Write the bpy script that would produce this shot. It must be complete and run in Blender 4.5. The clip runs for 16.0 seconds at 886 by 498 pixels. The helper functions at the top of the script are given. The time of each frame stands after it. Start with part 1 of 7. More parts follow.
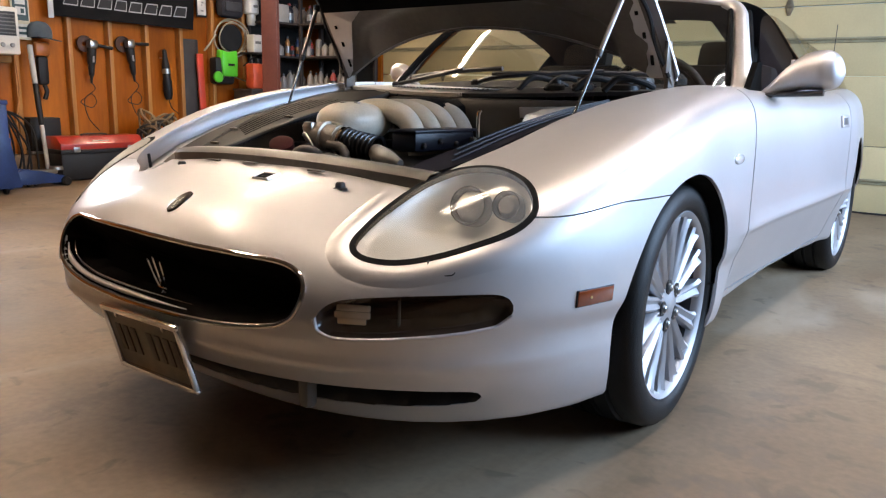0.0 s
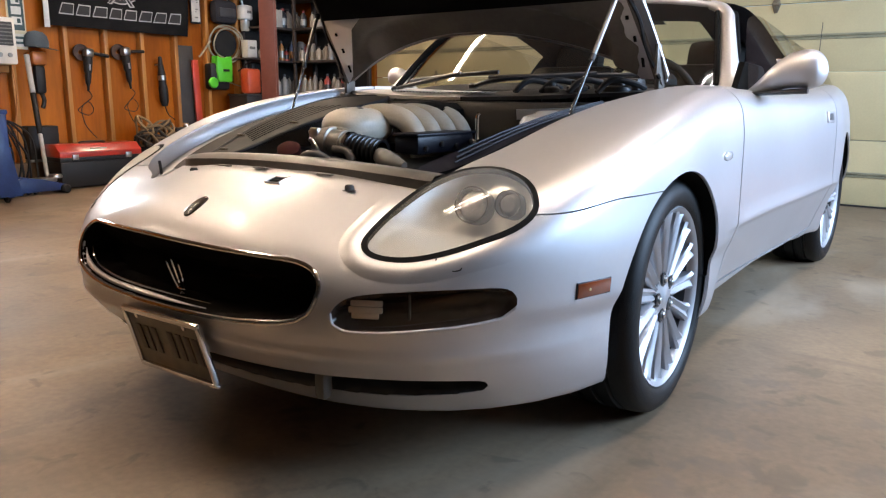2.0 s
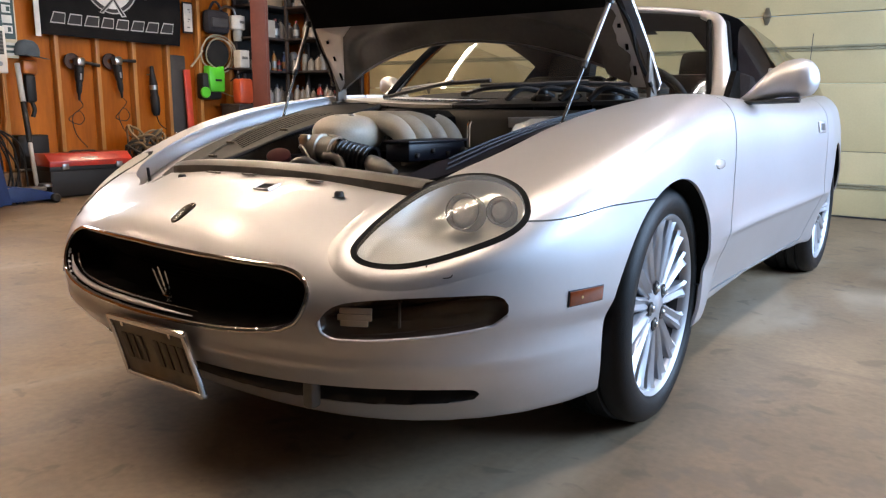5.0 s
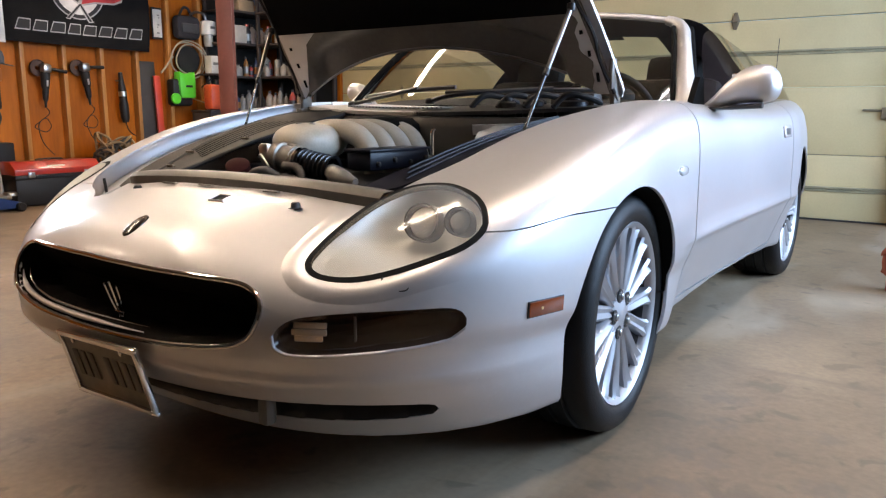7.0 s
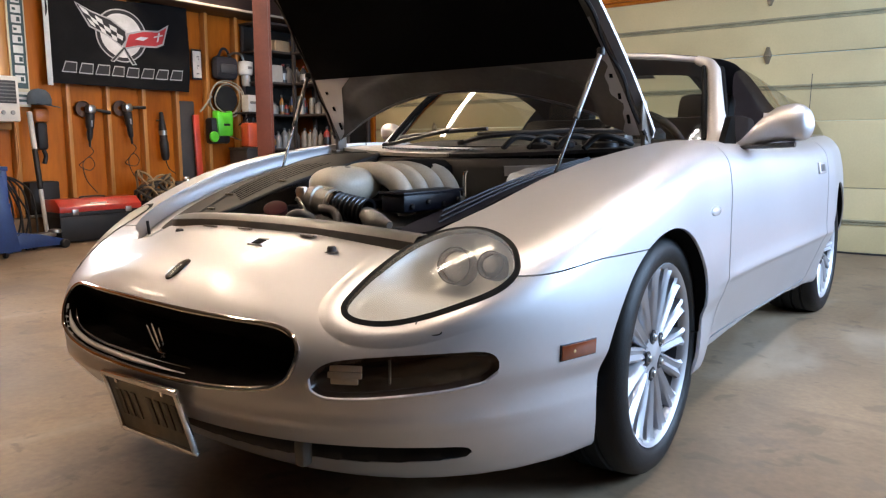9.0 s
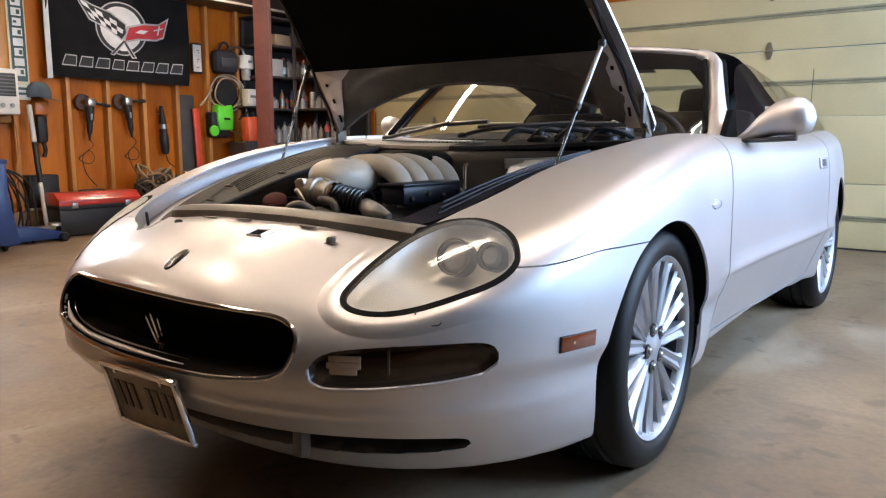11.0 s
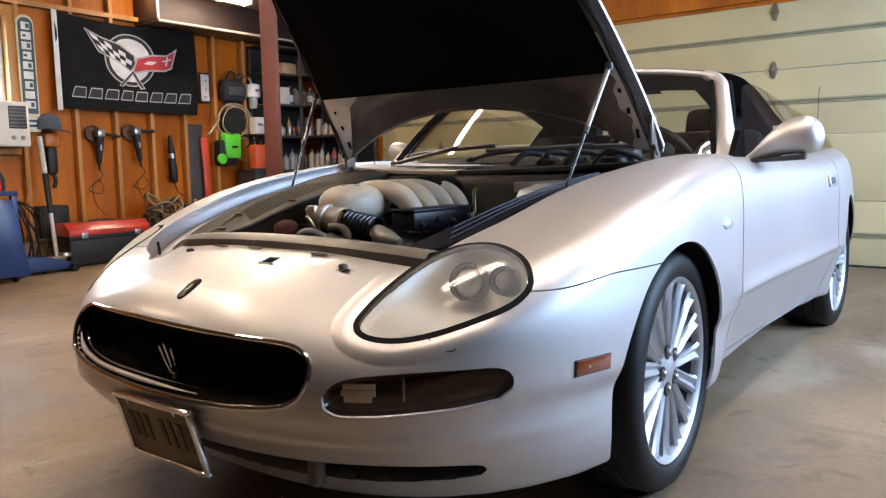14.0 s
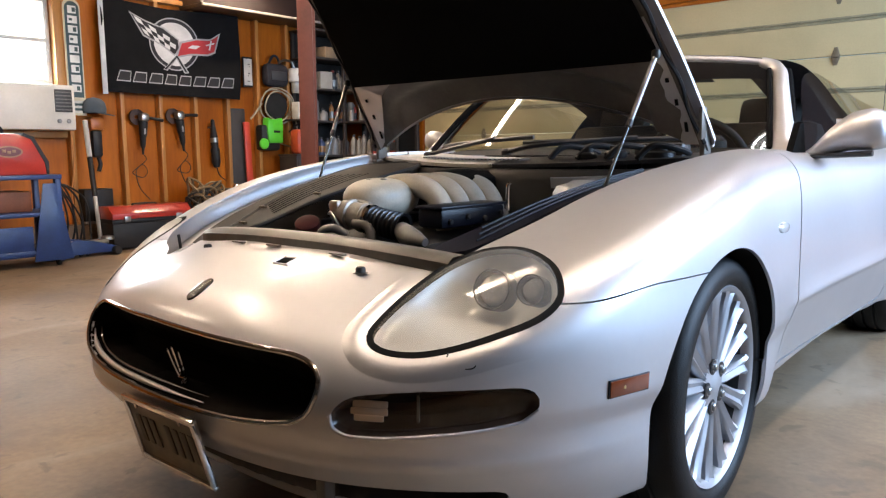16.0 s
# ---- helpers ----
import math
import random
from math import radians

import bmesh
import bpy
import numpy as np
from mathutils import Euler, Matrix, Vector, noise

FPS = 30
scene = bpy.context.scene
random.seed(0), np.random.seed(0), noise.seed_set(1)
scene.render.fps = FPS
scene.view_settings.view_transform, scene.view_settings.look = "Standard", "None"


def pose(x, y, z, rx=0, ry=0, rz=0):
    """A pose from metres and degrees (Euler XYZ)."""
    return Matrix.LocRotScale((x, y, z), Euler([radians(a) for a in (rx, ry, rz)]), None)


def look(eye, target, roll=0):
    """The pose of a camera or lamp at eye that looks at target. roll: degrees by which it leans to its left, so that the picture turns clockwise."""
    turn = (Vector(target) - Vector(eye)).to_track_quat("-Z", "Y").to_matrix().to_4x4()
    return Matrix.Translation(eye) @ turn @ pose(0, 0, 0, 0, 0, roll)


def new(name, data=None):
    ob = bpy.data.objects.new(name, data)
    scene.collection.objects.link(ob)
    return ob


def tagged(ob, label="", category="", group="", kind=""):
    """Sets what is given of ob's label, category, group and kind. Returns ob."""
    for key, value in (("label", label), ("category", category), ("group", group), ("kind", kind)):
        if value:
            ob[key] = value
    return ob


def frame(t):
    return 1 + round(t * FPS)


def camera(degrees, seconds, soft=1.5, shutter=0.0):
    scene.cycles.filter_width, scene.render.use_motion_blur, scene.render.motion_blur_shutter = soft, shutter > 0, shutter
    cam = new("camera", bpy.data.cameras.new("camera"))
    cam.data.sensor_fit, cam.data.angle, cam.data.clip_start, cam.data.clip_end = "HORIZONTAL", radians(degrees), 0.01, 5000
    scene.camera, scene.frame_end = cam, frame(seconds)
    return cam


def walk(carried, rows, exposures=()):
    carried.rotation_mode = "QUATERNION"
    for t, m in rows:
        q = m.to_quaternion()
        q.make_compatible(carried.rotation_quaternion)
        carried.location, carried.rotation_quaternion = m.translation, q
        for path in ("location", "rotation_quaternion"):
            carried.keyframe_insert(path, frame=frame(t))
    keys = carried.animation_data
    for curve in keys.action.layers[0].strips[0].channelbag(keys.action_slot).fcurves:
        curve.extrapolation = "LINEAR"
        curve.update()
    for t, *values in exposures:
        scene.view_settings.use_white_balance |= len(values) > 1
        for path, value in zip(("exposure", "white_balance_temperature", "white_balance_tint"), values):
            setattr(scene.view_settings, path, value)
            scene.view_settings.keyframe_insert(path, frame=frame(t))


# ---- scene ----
cam = camera(61.5, 16.0, soft=1.25)
PATH = [
    (0, (1.483, -1.821, 0.84), (0.306, -0.255, 0.437), 1.4),
    (0.5, (1.491, -1.858, 0.854), (0.469, -0.196, 0.414), 0.8),
    (1, (1.506, -1.881, 0.85), (0.444, -0.244, 0.411), 0.3),
    (1.5, (1.517, -1.902, 0.853), (0.382, -0.308, 0.438), 0.3),
    (2, (1.514, -1.904, 0.85), (0.349, -0.329, 0.449), 0.4),
    (2.5, (1.516, -1.901, 0.847), (0.355, -0.328, 0.426), 0.3),
    (3, (1.517, -1.907, 0.847), (0.345, -0.333, 0.462), 0.2),
    (3.5, (1.52, -1.903, 0.839), (0.346, -0.336, 0.434), 0.1),
    (4, (1.512, -1.896, 0.842), (0.349, -0.315, 0.456), -0.6),
    (4.2, (1.506, -1.896, 0.837), (0.332, -0.323, 0.454), 0.1),
    (6.3, (1.509, -1.864, 0.838), (0.39, -0.243, 0.492), 0.1),
    (6.5, (1.51, -1.861, 0.849), (0.383, -0.244, 0.509), -0.4),
    (7, (1.527, -1.838, 0.848), (0.419, -0.213, 0.488), 0.3),
    (7.5, (1.518, -1.838, 0.859), (0.376, -0.226, 0.544), -0.3),
    (8, (1.513, -1.856, 0.871), (0.362, -0.247, 0.574), -0.2),
    (8.5, (1.523, -1.86, 0.876), (0.346, -0.27, 0.584), 0.2),
    (9, (1.539, -1.859, 0.877), (0.353, -0.272, 0.602), -0.2),
    (9.5, (1.536, -1.85, 0.872), (0.375, -0.248, 0.581), 0.6),
    (9.7, (1.537, -1.848, 0.872), (0.359, -0.257, 0.589), 0.4),
    (11.8, (1.536, -1.858, 0.862), (0.344, -0.278, 0.577), -0.3),
    (12, (1.535, -1.858, 0.868), (0.334, -0.282, 0.6), -0.4),
    (12.5, (1.534, -1.856, 0.867), (0.344, -0.271, 0.607), -0.2),
    (13, (1.528, -1.855, 0.867), (0.339, -0.266, 0.619), -0.4),
    (13.5, (1.524, -1.852, 0.868), (0.324, -0.269, 0.634), -0.3),
    (14, (1.527, -1.86, 0.869), (0.322, -0.279, 0.646), -1.0),
    (14.5, (1.521, -1.864, 0.866), (0.295, -0.299, 0.648), -0.7),
    (15, (1.526, -1.862, 0.875), (0.279, -0.31, 0.683), -0.8),
    (15.5, (1.517, -1.864, 0.879), (0.284, -0.305, 0.658), -0.8),
    (16, (1.48, -1.729, 0.894), (0.185, -0.228, 0.632), -0.4),
]
walk(cam, [(t, look(eye, target, roll)) for t, eye, target, roll in PATH])

WALL_X, DOOR_Y = -5.835, 4.85

# ---- world and lights ----
world = bpy.data.worlds.new("sky")
world.use_nodes = True
scene.world = world
sky = world.node_tree.nodes.new("ShaderNodeTexSky")
sky.sky_type, sky.sun_disc, sky.sun_elevation, sky.sun_rotation = "NISHITA", False, radians(35), radians(120)
world.node_tree.links.new(sky.outputs[0], world.node_tree.nodes["Background"].inputs[0])
world.node_tree.nodes["Background"].inputs[1].default_value = 0.12


def area(name, m, w, h, power, colour):
    lamp = bpy.data.lights.new(name, "AREA")
    lamp.shape, lamp.size, lamp.size_y, lamp.energy, lamp.color = "RECTANGLE", w, h, power, colour
    ob = new(name, lamp)
    ob.matrix_world = m
    return ob


area("daylight_east", look((4.0, 2.5, 1.95), (0.0, 2.5, 1.0)), 4.0, 1.25, 445, (0.47, 0.68, 1.0))
area("daylight_west", look((WALL_X + 0.02, 0.82, 1.92), (0, 0.6, 1.0)), 0.8, 0.7, 30, (0.86, 0.93, 1.0))

# ---- materials ----
MATS = {}


def mat(name, colour, rough=0.5, metal=0.0, vary=0.12, scale=6.0, bump=0.0, bump_scale=60.0, coat=0.0, second=None, stretch=(1, 1, 1), spec=0.5, per_piece=0.0):
    """A surface with stains at one scale and grain at another."""
    if name in MATS:
        return MATS[name]
    m = MATS[name] = bpy.data.materials.new(name)
    m.use_nodes = True
    nt = m.node_tree
    n, link = nt.nodes, nt.links.new
    b = n["Principled BSDF"]
    b.inputs["Roughness"].default_value, b.inputs["Metallic"].default_value = rough, metal
    b.inputs["Coat Weight"].default_value, b.inputs["Coat Roughness"].default_value = coat, 0.04
    b.inputs["Specular IOR Level"].default_value = spec
    co, mp = n.new("ShaderNodeTexCoord"), n.new("ShaderNodeMapping")
    mp.inputs["Scale"].default_value = stretch
    link(co.outputs["Object"], mp.inputs[0])
    big, fine = n.new("ShaderNodeTexNoise"), n.new("ShaderNodeTexNoise")
    big.inputs["Scale"].default_value, fine.inputs["Scale"].default_value = scale, bump_scale
    big.inputs["Detail"].default_value, fine.inputs["Detail"].default_value = 5, 4
    link(mp.outputs[0], big.inputs[0]), link(mp.outputs[0], fine.inputs[0])
    ramp, mix = n.new("ShaderNodeValToRGB"), n.new("ShaderNodeMixRGB")
    c2 = second or [c * (1 - 2 * vary) for c in colour]
    ramp.color_ramp.elements[0].position, ramp.color_ramp.elements[1].position = 0.35, 0.68
    ramp.color_ramp.elements[0].color, ramp.color_ramp.elements[1].color = (*c2, 1), (*colour, 1)
    link(big.outputs[0], ramp.inputs[0])
    mix.blend_type = "MULTIPLY"
    mix.inputs[0].default_value = min(1.0, vary * 2)
    link(ramp.outputs[0], mix.inputs[1]), link(fine.outputs[0], mix.inputs[2])
    last = mix
    if per_piece:
        info, hsv, rng = n.new("ShaderNodeObjectInfo"), n.new("ShaderNodeHueSaturation"), n.new("ShaderNodeMapRange")
        rng.inputs["To Min"].default_value, rng.inputs["To Max"].default_value = 1 - per_piece, 1 + per_piece
        link(info.outputs["Random"], rng.inputs[0]), link(rng.outputs[0], hsv.inputs["Value"]), link(mix.outputs[0], hsv.inputs["Color"])
        last = hsv
    link(last.outputs[0], b.inputs["Base Color"])
    if bump:
        bp = n.new("ShaderNodeBump")
        bp.inputs["Strength"].default_value, bp.inputs["Distance"].default_value = bump, 0.004
        link(fine.outputs[0], bp.inputs["Height"]), link(bp.outputs[0], b.inputs["Normal"])
    return m


def glass(name, colour=(1, 1, 1), rough=0.0, clear=0.9):
    """A thin pane: see-through, with the gloss that the angle gives."""
    if name in MATS:
        return MATS[name]
    m = MATS[name] = bpy.data.materials.new(name)
    m.use_nodes = True
    nt = m.node_tree
    n, link = nt.nodes, nt.links.new
    n.remove(n["Principled BSDF"])
    tr, gl, mx, lw = n.new("ShaderNodeBsdfTransparent"), n.new("ShaderNodeBsdfGlossy"), n.new("ShaderNodeMixShader"), n.new("ShaderNodeLayerWeight")
    steep, fr = n.new("ShaderNodeMath"), n.new("ShaderNodeMath")
    steep.operation, fr.operation = "POWER", "MULTIPLY_ADD"
    lw.inputs["Blend"].default_value, steep.inputs[1].default_value = 0.5, 5.0
    fr.inputs[1].default_value, fr.inputs[2].default_value = 0.93, 0.06
    link(lw.outputs["Facing"], steep.inputs[0]), link(steep.outputs[0], fr.inputs[0])
    tr.inputs[0].default_value = (*[c * clear for c in colour], 1)
    gl.inputs["Roughness"].default_value = rough
    link(fr.outputs[0], mx.inputs[0]), link(tr.outputs[0], mx.inputs[1]), link(gl.outputs[0], mx.inputs[2])
    link(mx.outputs[0], n["Material Output"].inputs[0])
    return m


def glow(name, colour, strength):
    m = MATS[name] = bpy.data.materials.new(name)
    m.use_nodes = True
    b = m.node_tree.nodes["Principled BSDF"]
    b.inputs["Base Color"].default_value = (0.8, 0.8, 0.8, 1)
    b.inputs["Emission Color"].default_value, b.inputs["Emission Strength"].default_value = (*colour, 1), strength
    return m


def car_paint():
    """Silver metallic paint: flakes under a clear coat."""
    m = mat("silver_paint", (0.63, 0.62, 0.635), rough=0.47, metal=0.82, vary=0.02, scale=3, coat=0.42)
    nt = m.node_tree
    n, link = nt.nodes, nt.links.new
    n["Principled BSDF"].inputs["Coat Roughness"].default_value = 0.13
    co, fl, bp = n.new("ShaderNodeTexCoord"), n.new("ShaderNodeTexNoise"), n.new("ShaderNodeBump")
    fl.inputs["Scale"].default_value = 900
    bp.inputs["Strength"].default_value, bp.inputs["Distance"].default_value = 0.05, 0.001
    link(co.outputs["Object"], fl.inputs[0]), link(fl.outputs[0], bp.inputs["Height"]), link(bp.outputs[0], n["Principled BSDF"].inputs["Normal"])
    return m


PAINT = car_paint()
BLACK = mat("black_plastic", (0.018, 0.018, 0.02), rough=0.45, bump=0.15, bump_scale=220)
RUBBER = mat("tyre_rubber", (0.006, 0.006, 0.007), rough=0.5, spec=0.3, bump=0.2, bump_scale=300, second=(0.009, 0.0088, 0.0085))
ALLOY = mat("silver_alloy", (0.47, 0.47, 0.49), rough=0.50, metal=0.65, vary=0.04, coat=0.3)
CHROME = mat("chrome", (0.82, 0.82, 0.83), rough=0.08, metal=1.0, vary=0.02)
STEEL = mat("worn_steel", (0.55, 0.54, 0.52), rough=0.32, metal=1.0, vary=0.15, bump=0.1, bump_scale=120)
CLOTH = mat("dark_canvas", (0.022, 0.021, 0.028), rough=0.9, bump=0.5, bump_scale=500)
LINER = mat("black_felt", (0.005, 0.005, 0.005), rough=0.98, bump=0.4, bump_scale=200, spec=0.1)
GLASS = glass("clear_glass", (0.95, 0.98, 0.95), clear=0.97)
TINTED = glass("tinted_glass", (0.92, 0.92, 0.87))
LENS = glass("lamp_lens", (0.97, 0.97, 0.95), 0.04, 0.97)


def haze(m, amount):
    """Mixes an even milky scatter into a clear cover to brighten it."""
    nt = m.node_tree
    out = nt.nodes["Material Output"]
    clear = out.inputs[0].links[0].from_socket
    d, mx = nt.nodes.new("ShaderNodeBsdfDiffuse"), nt.nodes.new("ShaderNodeMixShader")
    d.inputs[0].default_value, mx.inputs[0].default_value = (0.8, 0.79, 0.75, 1), amount
    nt.links.new(clear, mx.inputs[1]), nt.links.new(d.outputs[0], mx.inputs[2]), nt.links.new(mx.outputs[0], out.inputs[0])


haze(LENS, 0.15)
# far cover: strong white haze stands in for the sheen at a grazing view
WHITENED_LENS = glass("whitened_lamp_lens", (0.97, 0.97, 0.95), 0.12, 0.97)
haze(WHITENED_LENS, 0.6)
BUFF = mat("cast_resin", (0.55, 0.50, 0.41), rough=0.42, metal=0.0, vary=0.12, scale=9, bump=0.12, bump_scale=180)
CONCRETE = mat("concrete", (0.34, 0.240, 0.147), rough=0.42, vary=0.2, scale=1.1, bump=0.12, bump_scale=45, second=(0.215, 0.150, 0.092))


CRACK = ((0, -0.575, 0), (0, 0, radians(90)))
OIL = ((1.01, 0.41, 0.030), (1.09, 0.42, 0.022), (1.05, 0.22, 0.020), (1.08, 0.21, 0.010), (1.11, -0.03, 0.030), (1.03, -0.03, 0.024), (1.0, -0.26, 0.015), (1.05, -0.23, 0.024), (1.10, -0.21, 0.030), (1.0, -0.34, 0.012), (1.0, -0.40, 0.022), (1.33, 0.28, 0.02), (1.36, -0.04, 0.03))


def stains(m):
    """Blotches, scuffs and pale worn patches on the slab."""
    nt = m.node_tree
    n, link = nt.nodes, nt.links.new
    b = n["Principled BSDF"]
    col = b.inputs["Base Color"].links[0].from_socket
    co = n.new("ShaderNodeTexCoord")
    for scale, lo, hi, colour, amount, stretch in ((0.8, 0.52, 0.66, (0.13, 0.092, 0.058), 0.5, (1, 1, 1)), (2.6, 0.56, 0.68, (0.12, 0.088, 0.06), 0.45, (1, 1.4, 1)), (1.3, 0.56, 0.72, (0.42, 0.36, 0.28), 0.5, (1.5, 0.6, 1)), (9.0, 0.60, 0.68, (0.10, 0.075, 0.05), 0.5, (1, 1, 1))):
        mp, nz, rp, mx = n.new("ShaderNodeMapping"), n.new("ShaderNodeTexNoise"), n.new("ShaderNodeMapRange"), n.new("ShaderNodeMixRGB")
        mp.inputs["Scale"].default_value, mp.inputs["Location"].default_value = stretch, (scale * 3.1, scale, 0)
        nz.inputs["Scale"].default_value, nz.inputs["Detail"].default_value, nz.inputs["Distortion"].default_value = scale, 6, 0.6
        rp.inputs["From Min"].default_value, rp.inputs["From Max"].default_value, rp.inputs["To Max"].default_value = lo, hi, amount
        mx.inputs[2].default_value = (*colour, 1)
        link(co.outputs["Object"], mp.inputs[0]), link(mp.outputs[0], nz.inputs[0]), link(nz.outputs[0], rp.inputs[0])
        link(rp.outputs[0], mx.inputs[0]), link(col, mx.inputs[1])
        col = mx.outputs[0]
    wob = n.new("ShaderNodeTexNoise")
    wob.inputs["Scale"].default_value, wob.inputs["Detail"].default_value = 26, 5
    link(co.outputs["Object"], wob.inputs[0])
    for x, y, r in OIL:
        dist, add, rp, mx = n.new("ShaderNodeVectorMath"), n.new("ShaderNodeMath"), n.new("ShaderNodeMapRange"), n.new("ShaderNodeMixRGB")
        dist.operation, add.operation = "DISTANCE", "MULTIPLY_ADD"
        dist.inputs[1].default_value = (x + 0.925, y + 0.45, 0.06)
        add.inputs[1].default_value = 0.16
        rp.inputs["From Min"].default_value, rp.inputs["From Max"].default_value = r + 0.115, r + 0.07
        rp.inputs["To Min"].default_value, rp.inputs["To Max"].default_value = 0, 0.42
        mx.inputs[2].default_value = (0.13, 0.10, 0.078, 1)
        link(co.outputs["Object"], dist.inputs[0]), link(wob.outputs[0], add.inputs[0]), link(dist.outputs["Value"], add.inputs[2])
        link(add.outputs[0], rp.inputs[0]), link(rp.outputs[0], mx.inputs[0]), link(col, mx.inputs[1])
        col = mx.outputs[0]
    mp, sep, ab, off, rp, mx = (n.new("ShaderNode" + k) for k in ("Mapping", "SeparateXYZ", "Math", "Math", "MapRange", "MixRGB"))
    ab.operation, off.operation = "ABSOLUTE", "MULTIPLY_ADD"
    mp.vector_type = "POINT"
    mp.inputs["Location"].default_value, mp.inputs["Rotation"].default_value = CRACK
    off.inputs[1].default_value = 0.16
    rp.inputs["From Min"].default_value, rp.inputs["From Max"].default_value, rp.inputs["To Min"].default_value, rp.inputs["To Max"].default_value = 0.012, 0.045, 0.4, 0.0
    mx.inputs[2].default_value = (0.14, 0.10, 0.07, 1)
    link(co.outputs["Object"], mp.inputs[0]), link(mp.outputs[0], sep.inputs[0]), link(wob.outputs[0], off.inputs[0]), link(sep.outputs[1], off.inputs[2])
    link(off.outputs[0], ab.inputs[0]), link(ab.outputs[0], rp.inputs[0]), link(rp.outputs[0], mx.inputs[0]), link(col, mx.inputs[1])
    col = mx.outputs[0]
    link(col, b.inputs["Base Color"])
    rn, rr = n.new("ShaderNodeTexNoise"), n.new("ShaderNodeMapRange")
    rn.inputs["Scale"].default_value, rn.inputs["Detail"].default_value = 1.7, 5
    rr.inputs["To Min"].default_value, rr.inputs["To Max"].default_value = 0.42, 0.72
    link(co.outputs["Object"], rn.inputs[0]), link(rn.outputs[0], rr.inputs[0]), link(rr.outputs[0], b.inputs["Roughness"])


stains(CONCRETE)
PLY = mat("varnished_plywood", (0.57, 0.170, 0.009), rough=0.46, vary=0.2, scale=2.2, bump=0.06, bump_scale=40, second=(0.30, 0.074, 0.004), stretch=(1, 1, 0.15), spec=0.2)
PINE = mat("pine_timber", (0.52, 0.235, 0.05), rough=0.45, vary=0.15, scale=5, bump=0.08, bump_scale=60, second=(0.40, 0.16, 0.036), stretch=(1, 1, 0.1), per_piece=0.15)
DOORPAINT = mat("cream_door_paint", (0.50, 0.42, 0.235), rough=0.45, vary=0.07, scale=1.5, bump=0.05, bump_scale=80)
CEILPAINT = mat("dark_ceiling_timber", (0.27, 0.18, 0.11), rough=0.8, vary=0.1, scale=2, bump=0.1)
WALLPAINT = mat("dull_wall_paint", (0.055, 0.047, 0.040), rough=0.8, vary=0.1, scale=2)
OXIDE = mat("red_oxide_paint", (0.21, 0.060, 0.038), rough=0.5, vary=0.15, scale=4, bump=0.1, bump_scale=70)


# ---- mesh tools ----
def mesh_object(name, verts, faces, material, parent=None, label="", smooth=None, normals=None):
    me = bpy.data.meshes.new(name)
    me.from_pydata([tuple(map(float, v)) for v in verts], [], [tuple(map(int, f)) for f in faces])
    me.materials.append(material)
    me.validate()
    if normals is not None:
        me.polygons.foreach_set("use_smooth", [True] * len(me.polygons))
        me.normals_split_custom_set_from_vertices([tuple(map(float, v)) for v in normals])
    elif smooth is not None:
        me.polygons.foreach_set("use_smooth", [True] * len(me.polygons))
        me.set_sharp_from_angle(angle=radians(smooth))
    ob = new(name, me)
    ob.parent = parent
    if label:
        tagged(ob, label)
    return ob


def part(name, bm, material, parent=None, label="", smooth=38):
    """Links a bmesh as one mesh object under a thing or a part."""
    me = bpy.data.meshes.new(name)
    bmesh.ops.recalc_face_normals(bm, faces=bm.faces)
    bm.to_mesh(me)
    bm.free()
    me.materials.append(material)
    if smooth:
        me.polygons.foreach_set("use_smooth", [True] * len(me.polygons))
        me.set_sharp_from_angle(angle=radians(smooth))
    ob = new(name, me)
    ob.parent = parent
    if label:
        tagged(ob, label)
    return ob


def thing(name, label, category, m=None, group="", kind=""):
    ob = new(name)
    ob.empty_display_size = 0.05
    if m is not None:
        ob.matrix_world = m
    return tagged(ob, label, category, group, kind)


def box(size, at=(0, 0, 0), bevel=0.004, bm=None, m=None):
    """A bevelled box, added to bm."""
    bm = bm or bmesh.new()
    one = bmesh.new()
    bmesh.ops.create_cube(one, size=1, matrix=Matrix.Translation(at) @ Matrix.Diagonal((*size, 1)))
    if bevel:
        bmesh.ops.bevel(one, geom=one.edges[:], offset=min(bevel, 0.45 * min(size)), segments=2, affect="EDGES", profile=0.5)
    return join(bm, one, m)


def join(bm, one, m=None):
    if m is not None:
        one.transform(m)
    tmp = bpy.data.meshes.new("tmp")
    one.to_mesh(tmp)
    bm.from_mesh(tmp)
    one.free()
    bpy.data.meshes.remove(tmp)
    return bm


def spin(profile, seg=32, bm=None, m=None, closed=False):
    """Turns a profile of (radius, height) round z."""
    bm = bm or bmesh.new()
    one = bmesh.new()
    rings = []
    for r, h in profile:
        if r < 1e-6:
            rings.append([one.verts.new((0, 0, h))])
        else:
            rings.append([one.verts.new((r * math.cos(2 * math.pi * i / seg), r * math.sin(2 * math.pi * i / seg), h)) for i in range(seg)])
    pairs = list(zip(rings[:-1], rings[1:])) + ([(rings[-1], rings[0])] if closed else [])
    for a, b in pairs:
        for i in range(seg):
            j = (i + 1) % seg
            q = [a[i % len(a)], a[j % len(a)], b[j % len(b)], b[i % len(b)]]
            q = list(dict.fromkeys(q))
            if len(q) > 2:
                one.faces.new(q)
    return join(bm, one, m)


def rod(a, b, r, r2=None, seg=12, bm=None):
    """A rod with rounded rims from a to b."""
    a, b = Vector(a), Vector(b)
    d = (b - a).length
    r2 = r if r2 is None else r2
    e = min(r, r2, d) * 0.25
    m = Matrix.Translation(a) @ (b - a).to_track_quat("Z", "Y").to_matrix().to_4x4()
    return spin([(0, 0), (r - e, 0), (r, e), (r2, d - e), (r2 - e, d), (0, d)], seg, bm, m)


